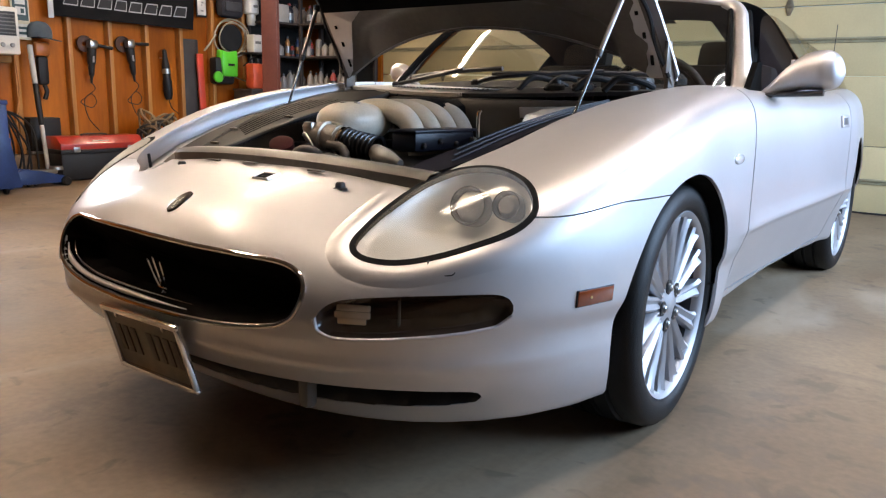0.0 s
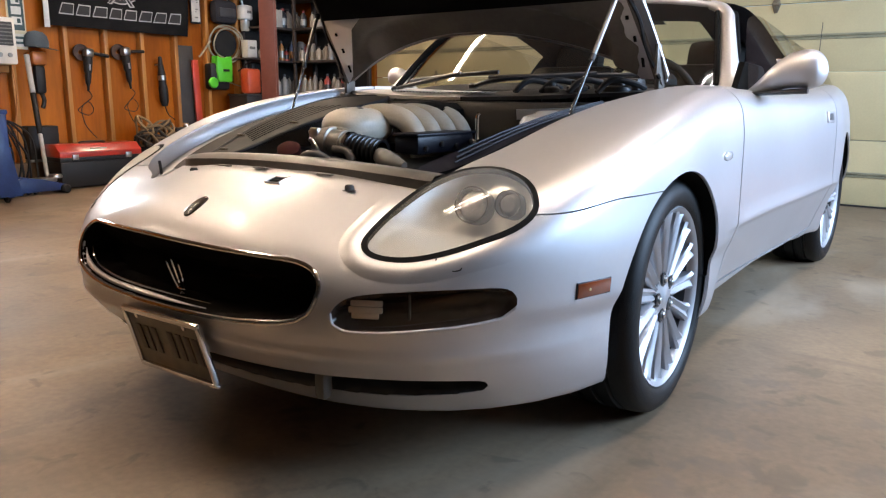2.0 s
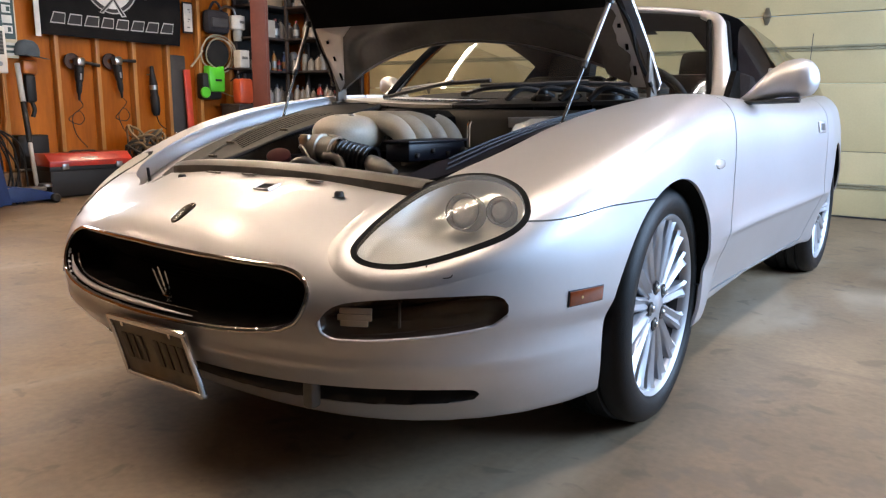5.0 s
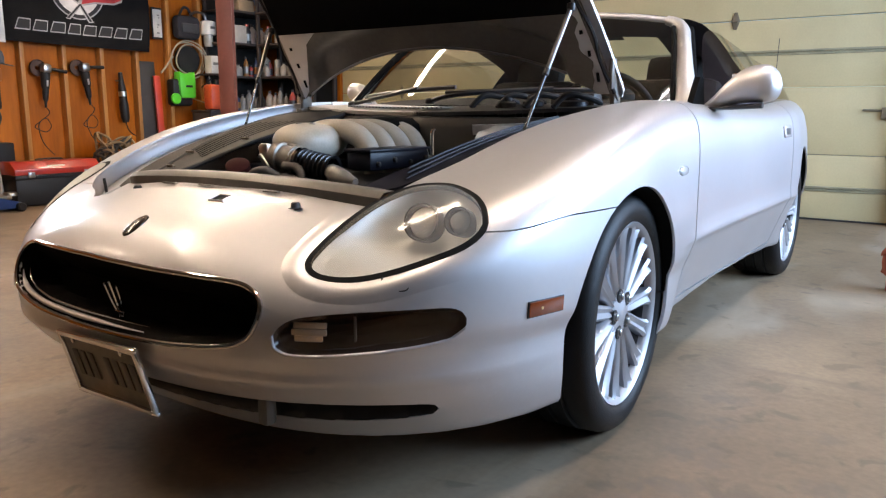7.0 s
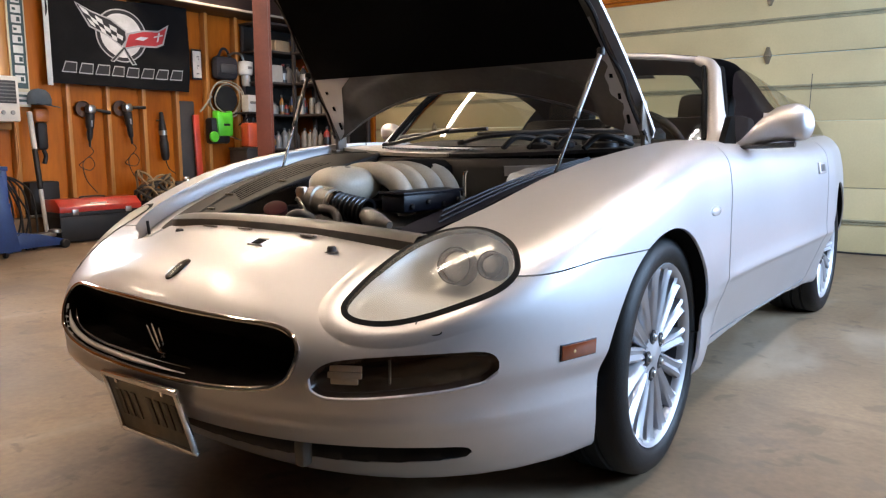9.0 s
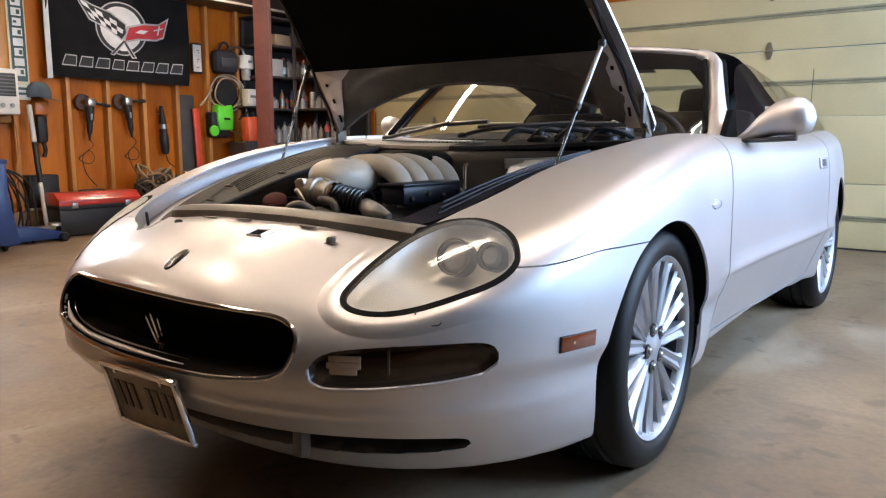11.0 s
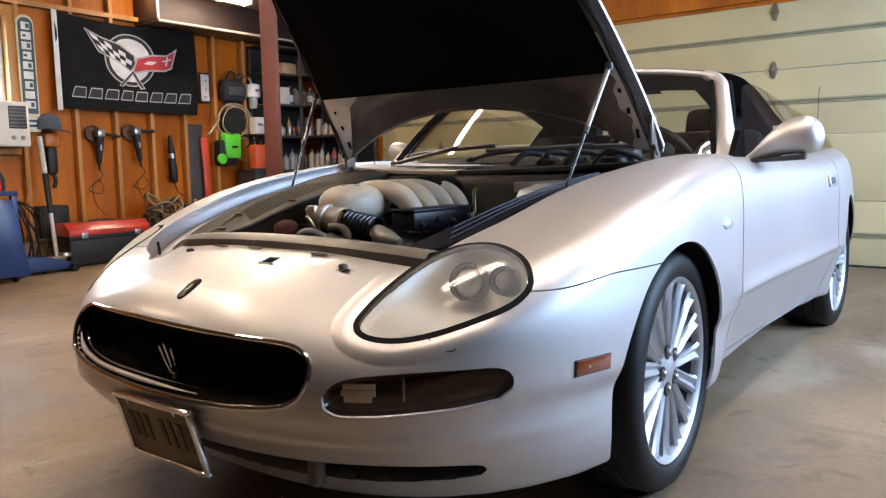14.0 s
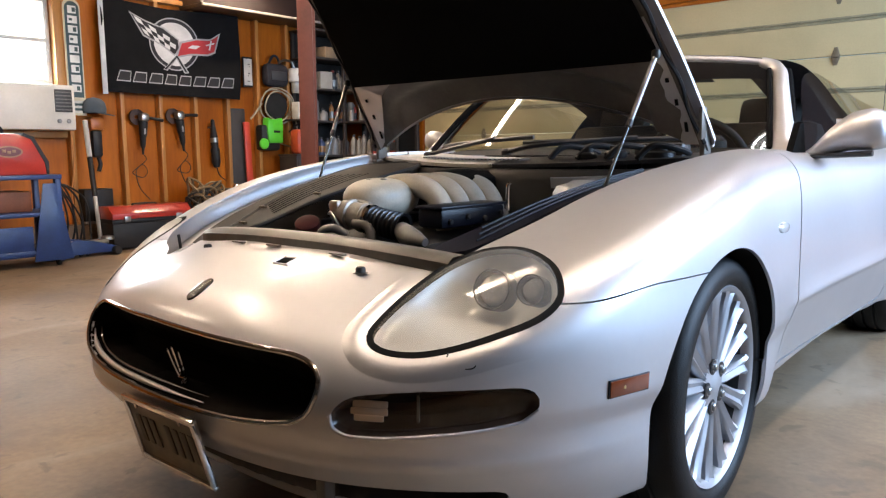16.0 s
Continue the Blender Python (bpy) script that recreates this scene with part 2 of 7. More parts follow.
def pipe(points, r, seg=8, bm=None, closed=False, steps=6, radii=None):
    """A tube along a smooth line through the points."""
    bm = bm or bmesh.new()
    one = bmesh.new()
    pts = [Vector(p) for p in points]
    n = len(pts)
    line, rad = [], []
    for i in range(n if closed else n - 1):
        p0, p1 = pts[(i - 1) % n] if closed or i else pts[0], pts[i]
        p2 = pts[(i + 1) % n]
        p3 = pts[(i + 2) % n] if closed or i + 2 < n else p2
        for k in range(steps):
            t = k / steps
            line.append(0.5 * (2 * p1 + (p2 - p0) * t + (2 * p0 - 5 * p1 + 4 * p2 - p3) * t * t + (3 * p1 - p0 - 3 * p2 + p3) * t ** 3))
            if radii:
                rad.append(radii[i] * (1 - t) + radii[(i + 1) % n] * t)
    if not closed:
        line.append(pts[-1])
        rad.append(radii[-1] if radii else r)
    rings, m, side = [], len(line), None
    for i, p in enumerate(line):
        d = (line[(i + 1) % m] - line[i - 1] if closed else line[min(i + 1, m - 1)] - line[max(i - 1, 0)]).normalized()
        side = d.orthogonal() if side is None else (side - d * side.dot(d))
        side.normalize()
        up = d.cross(side)
        rr = rad[i] if radii else r
        rings.append([one.verts.new(p + rr * (math.cos(2 * math.pi * k / seg) * side + math.sin(2 * math.pi * k / seg) * up)) for k in range(seg)])
    for i in range(m if closed else m - 1):
        a, b = rings[i], rings[(i + 1) % m]
        s = 0
        if closed and i == m - 1:
            s = min(range(seg), key=lambda q: (b[q].co - a[0].co).length)
        for k in range(seg):
            one.faces.new((a[k], a[(k + 1) % seg], b[(k + 1 + s) % seg], b[(k + s) % seg]))
    if not closed:
        one.faces.new(rings[0]), one.faces.new(rings[-1])
    return join(bm, one)


def slab(outline, depth, bm=None, m=None, bevel=0.0):
    """A flat shape of (x, y) points, pushed down by depth."""
    bm = bm or bmesh.new()
    one = bmesh.new()
    f = one.faces.new([one.verts.new((x, y, 0)) for x, y in outline])
    out = bmesh.ops.extrude_face_region(one, geom=[f])
    bmesh.ops.translate(one, verts=[v for v in out["geom"] if isinstance(v, bmesh.types.BMVert)], vec=(0, 0, -depth))
    if bevel:
        bmesh.ops.bevel(one, geom=one.edges[:], offset=bevel, segments=2, affect="EDGES", profile=0.5)
    return join(bm, one, m)


def wavy(pts, n=8):
    """A smooth closed outline through 2D points."""
    k, out = len(pts), []
    for i in range(k):
        p0, p1, p2, p3 = (np.array(pts[(i + j) % k], float) for j in (-1, 0, 1, 2))
        for t in np.arange(n) / n:
            out.append(0.5 * (2 * p1 + (p2 - p0) * t + (2 * p0 - 5 * p1 + 4 * p2 - p3) * t * t + (3 * p1 - p0 - 3 * p2 + p3) * t ** 3))
    return np.array(out)


def inside_of(outline, q):
    """Signed distance from 2D points to a closed outline, below zero inside."""
    a, b = outline, np.roll(outline, -1, axis=0)
    d, inn = np.full(len(q), 9.0), np.zeros(len(q), bool)
    for (ax, ay), (bx, by) in zip(a, b):
        ex, ey = bx - ax, by - ay
        t = np.clip(((q[:, 0] - ax) * ex + (q[:, 1] - ay) * ey) / (ex * ex + ey * ey + 1e-12), 0, 1)
        d = np.minimum(d, np.hypot(q[:, 0] - ax - t * ex, q[:, 1] - ay - t * ey))
        cross = (ay > q[:, 1]) != (by > q[:, 1])
        with np.errstate(divide="ignore", invalid="ignore"):
            inn ^= cross & (q[:, 0] < ex * (q[:, 1] - ay) / (by - ay) + ax)
    return np.where(inn, -d, d)


def clip(v, f, g):
    """Cuts a triangle mesh (arrays v, f) at g = 0 and keeps g < 0. g: one number a vertex."""
    neg = g < 0
    c = neg[f].sum(axis=1)
    keep = [tuple(t) for t in f[c == 3]]
    verts, cut = [tuple(p) for p in v], {}

    def mid(i, j):
        key = (i, j) if i < j else (j, i)
        if key not in cut:
            t = g[i] / (g[i] - g[j])
            cut[key] = len(verts)
            verts.append(tuple(v[i] + (v[j] - v[i]) * t))
        return cut[key]
    for a, b, d in f[(c == 1) | (c == 2)]:
        for _ in range(3):
            if neg[a] != neg[b] and neg[a] != neg[d]:
                break
            a, b, d = b, d, a
        ab, ad = mid(a, b), mid(a, d)
        if neg[a]:
            keep.append((a, ab, ad))
        else:
            keep += [(ab, b, d), (ab, d, ad)]
    used = sorted({i for t in keep for i in t})
    at = {o: k for k, o in enumerate(used)}
    return np.array([verts[i] for i in used]).reshape(-1, 3), np.array([[at[i] for i in t] for t in keep], int).reshape(-1, 3)


def rim_edges(f):
    """Edges that only one triangle uses, in its direction."""
    count = {}
    for a, b, c in f:
        for i, j in ((a, b), (b, c), (c, a)):
            count[(i, j)] = True
    return [(i, j) for i, j in count if (j, i) not in count]


def rim_loops(f):
    nxt = dict(rim_edges(f))
    loops = []
    while nxt:
        i, j = nxt.popitem()
        loop = [i]
        while j != i and j in nxt:
            loop.append(j)
            j = nxt.pop(j)
        loops.append(loop)
    return loops
# ---- the car's outer surface, as one smooth implicit form ----
def curve(pairs):
    """A smooth monotone curve through (position, value) pairs."""
    px, py = np.array([a for a, _ in pairs], float), np.array([b for _, b in pairs], float)
    h, d = np.diff(px), np.diff(py) / np.diff(px)
    m = np.concatenate(([d[0]], np.where(d[:-1] * d[1:] > 0, 2 * d[:-1] * d[1:] / (d[:-1] + d[1:] + 1e-12), 0), [d[-1]]))

    def at(x):
        x = np.clip(np.asarray(x, float), px[0], px[-1])
        i = np.clip(np.searchsorted(px, x, side="right") - 1, 0, len(h) - 1)
        t = (x - px[i]) / h[i]
        return ((1 + 2 * t) * (1 - t) ** 2 * py[i] + t * (1 - t) ** 2 * h[i] * m[i]
                + t * t * (3 - 2 * t) * py[i + 1] + t * t * (t - 1) * h[i] * m[i + 1])
    return at


def step(a, b, x):
    t = np.clip((np.asarray(x, float) - a) / (b - a), 0, 1)
    return t * t * (3 - 2 * t)


def smax(a, b, k):
    h = np.clip(0.5 + 0.5 * (a - b) / k, 0, 1)
    return b + (a - b) * h + k * h * (1 - h)


HALF_WIDTH = curve([(-0.95, 0.885), (-0.3, 0.895), (0.0, 0.905), (0.35, 0.893), (0.8, 0.89), (1.5, 0.905), (1.9, 0.911), (2.12, 0.916), (2.30, 0.902), (2.50, 0.882), (2.8, 0.865), (3.37, 0.83)])
SIDE_IN = curve([(0.10, 0.075), (0.18, 0.045), (0.28, 0.026), (0.37, 0.024), (0.43, 0.005), (0.52, 0.0), (0.62, 0.006), (0.72, 0.014), (0.82, 0.032), (0.95, 0.09), (1.1, 0.2)])
SIDE_TUCK = curve([(0.10, 0.135), (0.20, 0.098), (0.30, 0.064), (0.40, 0.028), (0.448, 0.010), (0.466, 0.0), (0.486, 0.003), (0.52, 0.007), (0.62, 0.011), (0.72, 0.016), (0.82, 0.032), (0.95, 0.09), (1.1, 0.2)])
NOSE = curve([(0.08, 0.72), (0.14, 0.79), (0.20, 0.835), (0.235, 0.872), (0.262, 0.898), (0.30, 0.930), (0.332, 0.953), (0.348, 0.9515), (0.38, 0.957), (0.44, 0.950), (0.50, 0.938), (0.54, 0.928), (0.62, 0.90), (0.8, 0.85)])
TAIL = curve([(0.1, 0.80), (0.25, 0.86), (0.5, 0.915), (0.75, 0.92), (0.9, 0.90)])
HOOD_MID = curve([(-0.98, 0.505), (-0.93, 0.535), (-0.86, 0.585), (-0.75, 0.634), (-0.55, 0.688), (-0.2, 0.785), (0.2, 0.862), (0.62, 0.905), (1.0, 0.89), (2.0, 0.92), (2.6, 0.935), (3.1, 0.92), (3.4, 0.86)])
FENDER = curve([(-0.98, 0.44), (-0.8, 0.514), (-0.6, 0.622), (-0.4, 0.708), (-0.15, 0.795), (0.1, 0.847), (0.4, 0.883), (0.62, 0.892), (0.9, 0.89), (1.2, 0.882), (1.6, 0.885), (2.2, 0.915), (2.6, 0.93), (3.1, 0.91), (3.4, 0.85)])
FLOOR_LINE = curve([(-0.95, 0.152), (-0.6, 0.172), (-0.3, 0.178), (0.2, 0.195), (0.5, 0.190), (0.85, 0.205), (1.2, 0.222), (1.6, 0.222), (1.9, 0.205), (2.2, 0.21), (2.8, 0.22), (3.37, 0.24)])


def top_height(x, y):
    w = step(0.12, 0.70, np.abs(x))
    return HOOD_MID(y) * (1 - w) + FENDER(y) * w - 0.5 * np.clip(np.abs(x) - 0.70, 0, 1) ** 2


def body_field(p):
    """Below zero inside the closed car body. p: rows of x, y, z."""
    x, y, z = np.abs(p[:, 0]), p[:, 1], p[:, 2]
    k = step(0.33, 0.62, y) * (1 - step(1.95, 2.25, y))
    w = HALF_WIDTH(y) - SIDE_IN(z) * (1 - k) - SIDE_TUCK(z) * k
    n = 2.85
    front, back = np.clip(-y, 0, 9) / NOSE(z), np.clip(y - 2.45, 0, 9) / TAIL(z)
    side = ((x / w) ** n + front ** n + back ** n + 1e-9) ** (1 / n) - 1
    side = side * 0.9
    top = (z - top_height(x, y)) * 0.93
    f = smax(side, top, 0.075)
    return smax(f, (FLOOR_LINE(y) - z), 0.03)


def body_normal(p):
    e, g = 1e-3, np.zeros((len(p), 3))
    for i in range(3):
        d = np.zeros(3)
        d[i] = e
        g[:, i] = body_field(p + d) - body_field(p - d)
    return g / (np.linalg.norm(g, axis=1, keepdims=True) + 1e-12)


def cast(o, d, far=1.6):
    """Where rays from inside the body leave it."""
    lo, hi = np.zeros(len(o)), np.full(len(o), far)
    for _ in range(34):
        mid = (lo + hi) / 2
        inside = body_field(o + d * mid[:, None]) < 0
        lo, hi = np.where(inside, mid, lo), np.where(inside, hi, mid)
    return o + d * ((lo + hi) / 2)[:, None]


# ---- the car's skin: one dense mesh, cut into panels ----
def skin():
    """The whole closed body as triangles, walked round from the nose."""
    way = []
    for k in range(91):
        way.append((-0.35, radians(k)))
    for k in range(1, 141):
        way.append((-0.35 + 2.8 * k / 140, radians(90)))
    for k in range(1, 46):
        way.append((2.45, radians(90 + 2 * k)))
    ring = [(1, *w) for w in way] + [(-1, *w) for w in way[-2:0:-1]]
    tilt = np.radians(np.concatenate((np.arange(-32, 30, 0.9), np.linspace(30, 90, 62))))
    o, d = [], []
    for s, y0, a in ring:
        px, py = math.sin(a), -math.cos(a)
        for t in tilt:
            o.append((0, y0, 0.42))
            d.append((s * px * math.cos(t), py * math.cos(t), math.sin(t)))
    v = cast(np.array(o), np.array(d))
    n, m = len(ring), len(tilt)
    idx = np.arange(n * m).reshape(n, m)
    a, b = idx, np.roll(idx, -1, axis=0)
    q = np.stack((a[:, :-1], b[:, :-1], b[:, 1:], a[:, 1:]), -1).reshape(-1, 4)
    f = np.concatenate((q[:, [0, 1, 2]], q[:, [0, 2, 3]]))
    _, first, inv = np.unique(np.round(v, 5), axis=0, return_index=True, return_inverse=True)
    f = inv.reshape(-1)[f]
    f = f[(f[:, 0] != f[:, 1]) & (f[:, 1] != f[:, 2]) & (f[:, 0] != f[:, 2])]
    return v[first], f


def cut(mesh, field):
    return clip(*mesh, field(mesh[0]))


def biggest(mesh):
    """The largest connected piece of a mesh."""
    v, f = mesh
    root = np.arange(len(v))
    for _ in range(200):
        low = root[f].min(axis=1)
        new_root = root.copy()
        for k in range(3):
            np.minimum.at(new_root, f[:, k], low)
        new_root = new_root[new_root]
        if (new_root == root).all():
            break
        root = new_root
    best = np.bincount(root[f[:, 0]]).argmax()
    f = f[root[f[:, 0]] == best]
    used, inv = np.unique(f, return_inverse=True)
    return v[used], inv.reshape(-1, 3)


def without(field, gap=0.0):
    return lambda p: gap - field(p)


def panel(name, mesh, material, parent, label="", depth=0.012, lift=0.0, flange=True):
    """A panel of the skin with its edges folded in."""
    v, f = mesh
    nrm = body_normal(v)
    v = v + nrm * lift
    verts, norms, faces = list(v), list(nrm), [tuple(t) for t in f]
    if flange and depth:
        for i, j in rim_edges(f):
            k = len(verts)
            t = v[j] - v[i]
            out = np.cross(t, nrm[i])
            out = out / (np.linalg.norm(out) + 1e-9)
            verts += [v[i], v[j], v[j] - nrm[j] * depth, v[i] - nrm[i] * depth]
            norms += [out] * 4
            faces.append((k + 1, k, k + 3, k + 2))
    return mesh_object(name, verts, faces, material, parent, label, normals=norms)


def sunk(name, mesh, depth, edge, material, parent, label=""):
    """The floor of a recess: the skin pushed in, with a soft slope from its edge. edge: distance from the rim at each vertex, or None."""
    v, f = mesh
    n = body_normal(v)
    k = depth * (np.ones(len(v)) if edge is None else step(0, edge[1], edge[0](v)))
    return mesh_object(name, v - n * k[:, None], f, material, parent, label, smooth=60)


def on_skin(x, y=None, z=None):
    """A point of the skin over (x, y), or in front of (x, z), and the normal there."""
    if z is None:
        o, d = np.array([[x, y, 0.42]]), np.array([[0, 0, 1.0]])
    else:
        o, d = np.array([[x, 0.0, z]]), np.array([[0, -1.0, 0]])
    p = cast(o, d)
    return Vector(p[0]), Vector(body_normal(p)[0])


def stick_at(p, n, up=(0, 0, 1)):
    """The pose of a thing that lies on the skin at p, facing along n."""
    n = Vector(n).normalized()
    x = Vector(up).cross(n).normalized()
    m = Matrix((x, n.cross(x), n)).transposed().to_4x4()
    m.translation = p
    return m


def on_side(y, z, s=1):
    p = cast(np.array([[0, y, z]]), np.array([[s * 1.0, 0, 0]]))
    return Vector(p[0]), Vector(body_normal(p)[0])


GRILLE = wavy([(0.0, 0.5225), (0.12, 0.521), (0.28, 0.519), (0.395, 0.512), (0.446, 0.484), (0.447, 0.438), (0.408, 0.402), (0.28, 0.384), (0.12, 0.377), (0, 0.375),
               (-0.12, 0.377), (-0.28, 0.384), (-0.408, 0.402), (-0.447, 0.438), (-0.448, 0.490), (-0.405, 0.516), (-0.28, 0.524), (-0.12, 0.525)])
LAMP = wavy([(0.480, -0.792), (0.521, -0.805), (0.592, -0.776), (0.671, -0.715), (0.740, -0.639), (0.767, -0.577), (0.752, -0.538), (0.687, -0.480), (0.600, -0.448), (0.522, -0.472), (0.479, -0.545), (0.466, -0.648), (0.467, -0.739)])
FOG = wavy([(0.482, 0.418), (0.506, 0.453), (0.56, 0.467), (0.65, 0.475), (0.73, 0.477), (0.760, 0.470), (0.770, 0.446), (0.760, 0.419), (0.72, 0.405), (0.65, 0.396), (0.56, 0.389), (0.505, 0.392)])
INTAKE = wavy([(0.0, 0.262), (0.2, 0.268), (0.40, 0.274), (0.56, 0.277), (0.69, 0.271), (0.712, 0.258), (0.69, 0.238), (0.56, 0.228), (0.40, 0.222), (0.2, 0.214), (0, 0.212), (-0.2, 0.214), (-0.40, 0.222), (-0.56, 0.228),
                (-0.69, 0.238), (-0.712, 0.258), (-0.69, 0.271), (-0.56, 0.277), (-0.40, 0.274), (-0.2, 0.268)], 5)
BAY_SIDE = curve([(-0.70, 0.43), (-0.62, 0.478), (-0.50, 0.498), (-0.3, 0.565), (0.0, 0.622), (0.2, 0.655), (0.43, 0.685)])


def grille_f(p):
    return np.maximum(inside_of(GRILLE, p[:, [0, 2]]), p[:, 1] + 0.5)


LAMP_N = np.array((0.36, -0.52, 0.775))
LAMP_N /= np.linalg.norm(LAMP_N)
LAMP_U = np.cross(LAMP_N, (0, 0, 1.0))
LAMP_U /= np.linalg.norm(LAMP_U)
LAMP_V = np.cross(LAMP_N, LAMP_U)
LAMP_RIM = cast(np.column_stack((LAMP, np.full(len(LAMP), 0.42))), np.tile((0, 0, 1.0), (len(LAMP), 1)))
LAMP_RIM = np.column_stack((LAMP_RIM @ LAMP_U, LAMP_RIM @ LAMP_V))


FAR_LAMP, FAR_SLIM = 0.805, 2.3  # the other headlamp sits further round the wing


def lamp_f(p):
    """Distance from the headlamp's rim, seen along the lamp's own facing."""
    x = np.where(p[:, 0] > 0, p[:, 0], 0.767 - (FAR_LAMP + p[:, 0]) * FAR_SLIM)
    q = np.column_stack((x, p[:, 1], p[:, 2]))
    return np.maximum.reduce((inside_of(LAMP_RIM, np.column_stack((q @ LAMP_U, q @ LAMP_V))), 0.45 - p[:, 2], p[:, 1] + 0.2))


def fog_f(p):
    return np.maximum(inside_of(FOG, np.abs(p) [:, [0, 2]]), p[:, 1] + 0.4)


def intake_f(p):
    return np.maximum(inside_of(INTAKE, p[:, [0, 2]]), p[:, 1] + 0.4)


def arch_f(p):
    a = np.hypot(p[:, 1] + 0.03, p[:, 2] - 0.338) - 0.332
    b = np.hypot(p[:, 1] - 2.44, p[:, 2] - 0.322) - 0.364
    return np.maximum(np.minimum(a, b), 0.45 - np.abs(p[:, 0]))


FAR_BAY = curve([(-0.70, 0.43), (-0.66, 0.470), (-0.627, 0.522), (-0.60, 0.580), (-0.57, 0.620), (-0.53, 0.655), (-0.45, 0.688), (-0.34, 0.708), (-0.2, 0.704), (0.0, 0.697), (0.2, 0.690), (0.43, 0.690)])


def hood_rear(x):
    return 0.40 - 0.20 * (1 - (np.abs(x) / 0.67) ** 2)


def bay_f(p):
    x, y = np.abs(p[:, 0]), p[:, 1]
    return np.maximum.reduce((x - BAY_SIDE(y), -0.675 - y, y - hood_rear(x), 0.5 - p[:, 2]))


def screen_base(x):
    return 0.76 - 0.42 * (1 - (np.abs(x) / 0.72) ** 2)


def cockpit_f(p):
    x, y = np.abs(p[:, 0]), p[:, 1]
    return np.maximum.reduce((x - 0.745, screen_base(x) - y, y - 2.15, 0.6 - p[:, 2]))


def bumper_f(p):
    low = p[:, 2] - 0.612 - 0.02 * step(-0.55, -0.35, p[:, 1])
    return np.maximum(np.minimum(low, p[:, 1] + 0.584), p[:, 1] + 0.15)


def door_front(z):
    return curve([(0.15, 0.42), (0.34, 0.465), (0.64, 0.515), (0.84, 0.545), (1.0, 0.56)])(z)


def door_f(p):
    y, z = p[:, 1], p[:, 2]
    return np.maximum.reduce((door_front(z) - y, y - 1.97 - 0.12 * (z - 0.5), 0.247 - z, 0.5 - np.abs(p[:, 0])))


def opening_f(p):
    """The engine bay's opening in the wings, wider than the bonnet on the far side."""
    x, y = p[:, 0], p[:, 1]
    return np.maximum.reduce((x - BAY_SIDE(y), -x - FAR_BAY(y), -0.675 - y, y - hood_rear(np.minimum(np.abs(x), 0.67)), 0.5 - p[:, 2]))


def cowl_f(p):
    x, y = np.abs(p[:, 0]), p[:, 1]
    return np.maximum.reduce((x - 0.675, hood_rear(x) - 0.005 - y, y - screen_base(x) - 0.01, 0.6 - p[:, 2]))


def side_of(s):
    return lambda p: -s * p[:, 0]


car = thing("car", "silver convertible sports car, bonnet open, dark soft top up", "car")
FULL = skin()
shell = FULL
for hole in (arch_f, grille_f, lamp_f, fog_f, intake_f, opening_f, cockpit_f):
    shell = cut(shell, without(hole))
bumper = cut(shell, bumper_f)
panel("front_bumper", bumper, PAINT, car, "silver painted nose and bumper")
rest = cut(cut(shell, without(bumper_f, 0.003)), without(cowl_f))
doors = cut(rest, lambda p: door_f(p) + 0.0045)
rest = cut(rest, without(door_f, 0.0045))
wings = cut(rest, lambda p: np.maximum(p[:, 1] - 0.8, p[:, 1] - door_front(p[:, 2])))
tail = cut(rest, lambda p: np.minimum(p[:, 1] - door_front(p[:, 2]) - 0.001, 9) * -1)
for s in (1, -1):
    panel("fender", cut(wings, side_of(s)), PAINT, car, "silver front wing", depth=0.010)
    panel("door", cut(doors, side_of(s)), PAINT, car, "silver door", depth=0.035)
panel("rear_body", tail, PAINT, car, "silver rear body and sills")
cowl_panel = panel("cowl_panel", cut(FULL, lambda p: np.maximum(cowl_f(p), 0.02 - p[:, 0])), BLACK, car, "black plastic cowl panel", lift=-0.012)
# this half is silver with the light on it put into a pale colour
panel("cowl_panel", cut(FULL, lambda p: np.maximum(cowl_f(p), p[:, 0] - 0.018)), mat("lit_silver_cowl", (0.60, 0.57, 0.52), 0.42, 0.0, vary=0.08, scale=8), car, "silver cowl panel, paler as if lit", lift=-0.012)

# bonnet, swung up about its rear hinges
HINGE = Vector((0, 0.415, 0.882))
HOOD_ANGLE = 62.0
swing = Matrix.Translation(HINGE) @ Matrix.Rotation(-radians(HOOD_ANGLE), 4, "X") @ Matrix.Translation(-HINGE)
hood_mesh = cut(FULL, lambda p: bay_f(p) + 0.003)
hood = panel("bonnet", hood_mesh, PAINT, car, "open silver bonnet", depth=0.011)
hood.matrix_world = swing
def recess_f(p):
    """Pressed recess that follows the bonnet's rear edge."""
    x, y = np.abs(p[:, 0]), p[:, 1]
    return smax(hood_rear(x) - 0.115 - y, x - 0.50, 0.08)


under_mesh = cut(hood_mesh, lambda p: bay_f(p) + 0.012)
under_v = under_mesh[0]
under_v = under_v - body_normal(under_v) * (0.008 + 0.036 * step(-0.004, 0.030, recess_f(under_v)))[:, None]
# silver paint darkened in its colour for the shade under the bonnet
mesh_object("inner_frame", under_v, under_mesh[1], mat("shaded_silver_paint", (0.19, 0.168, 0.146), 0.42, 0.3, vary=0.15, scale=5), hood, "silver inner frame", smooth=60)
sunk("insulation_pad", cut(hood_mesh, lambda p: np.maximum(bay_f(p) + 0.035, p[:, 1] - 0.082)), 0.052, None, LINER, hood, "black felt lining")

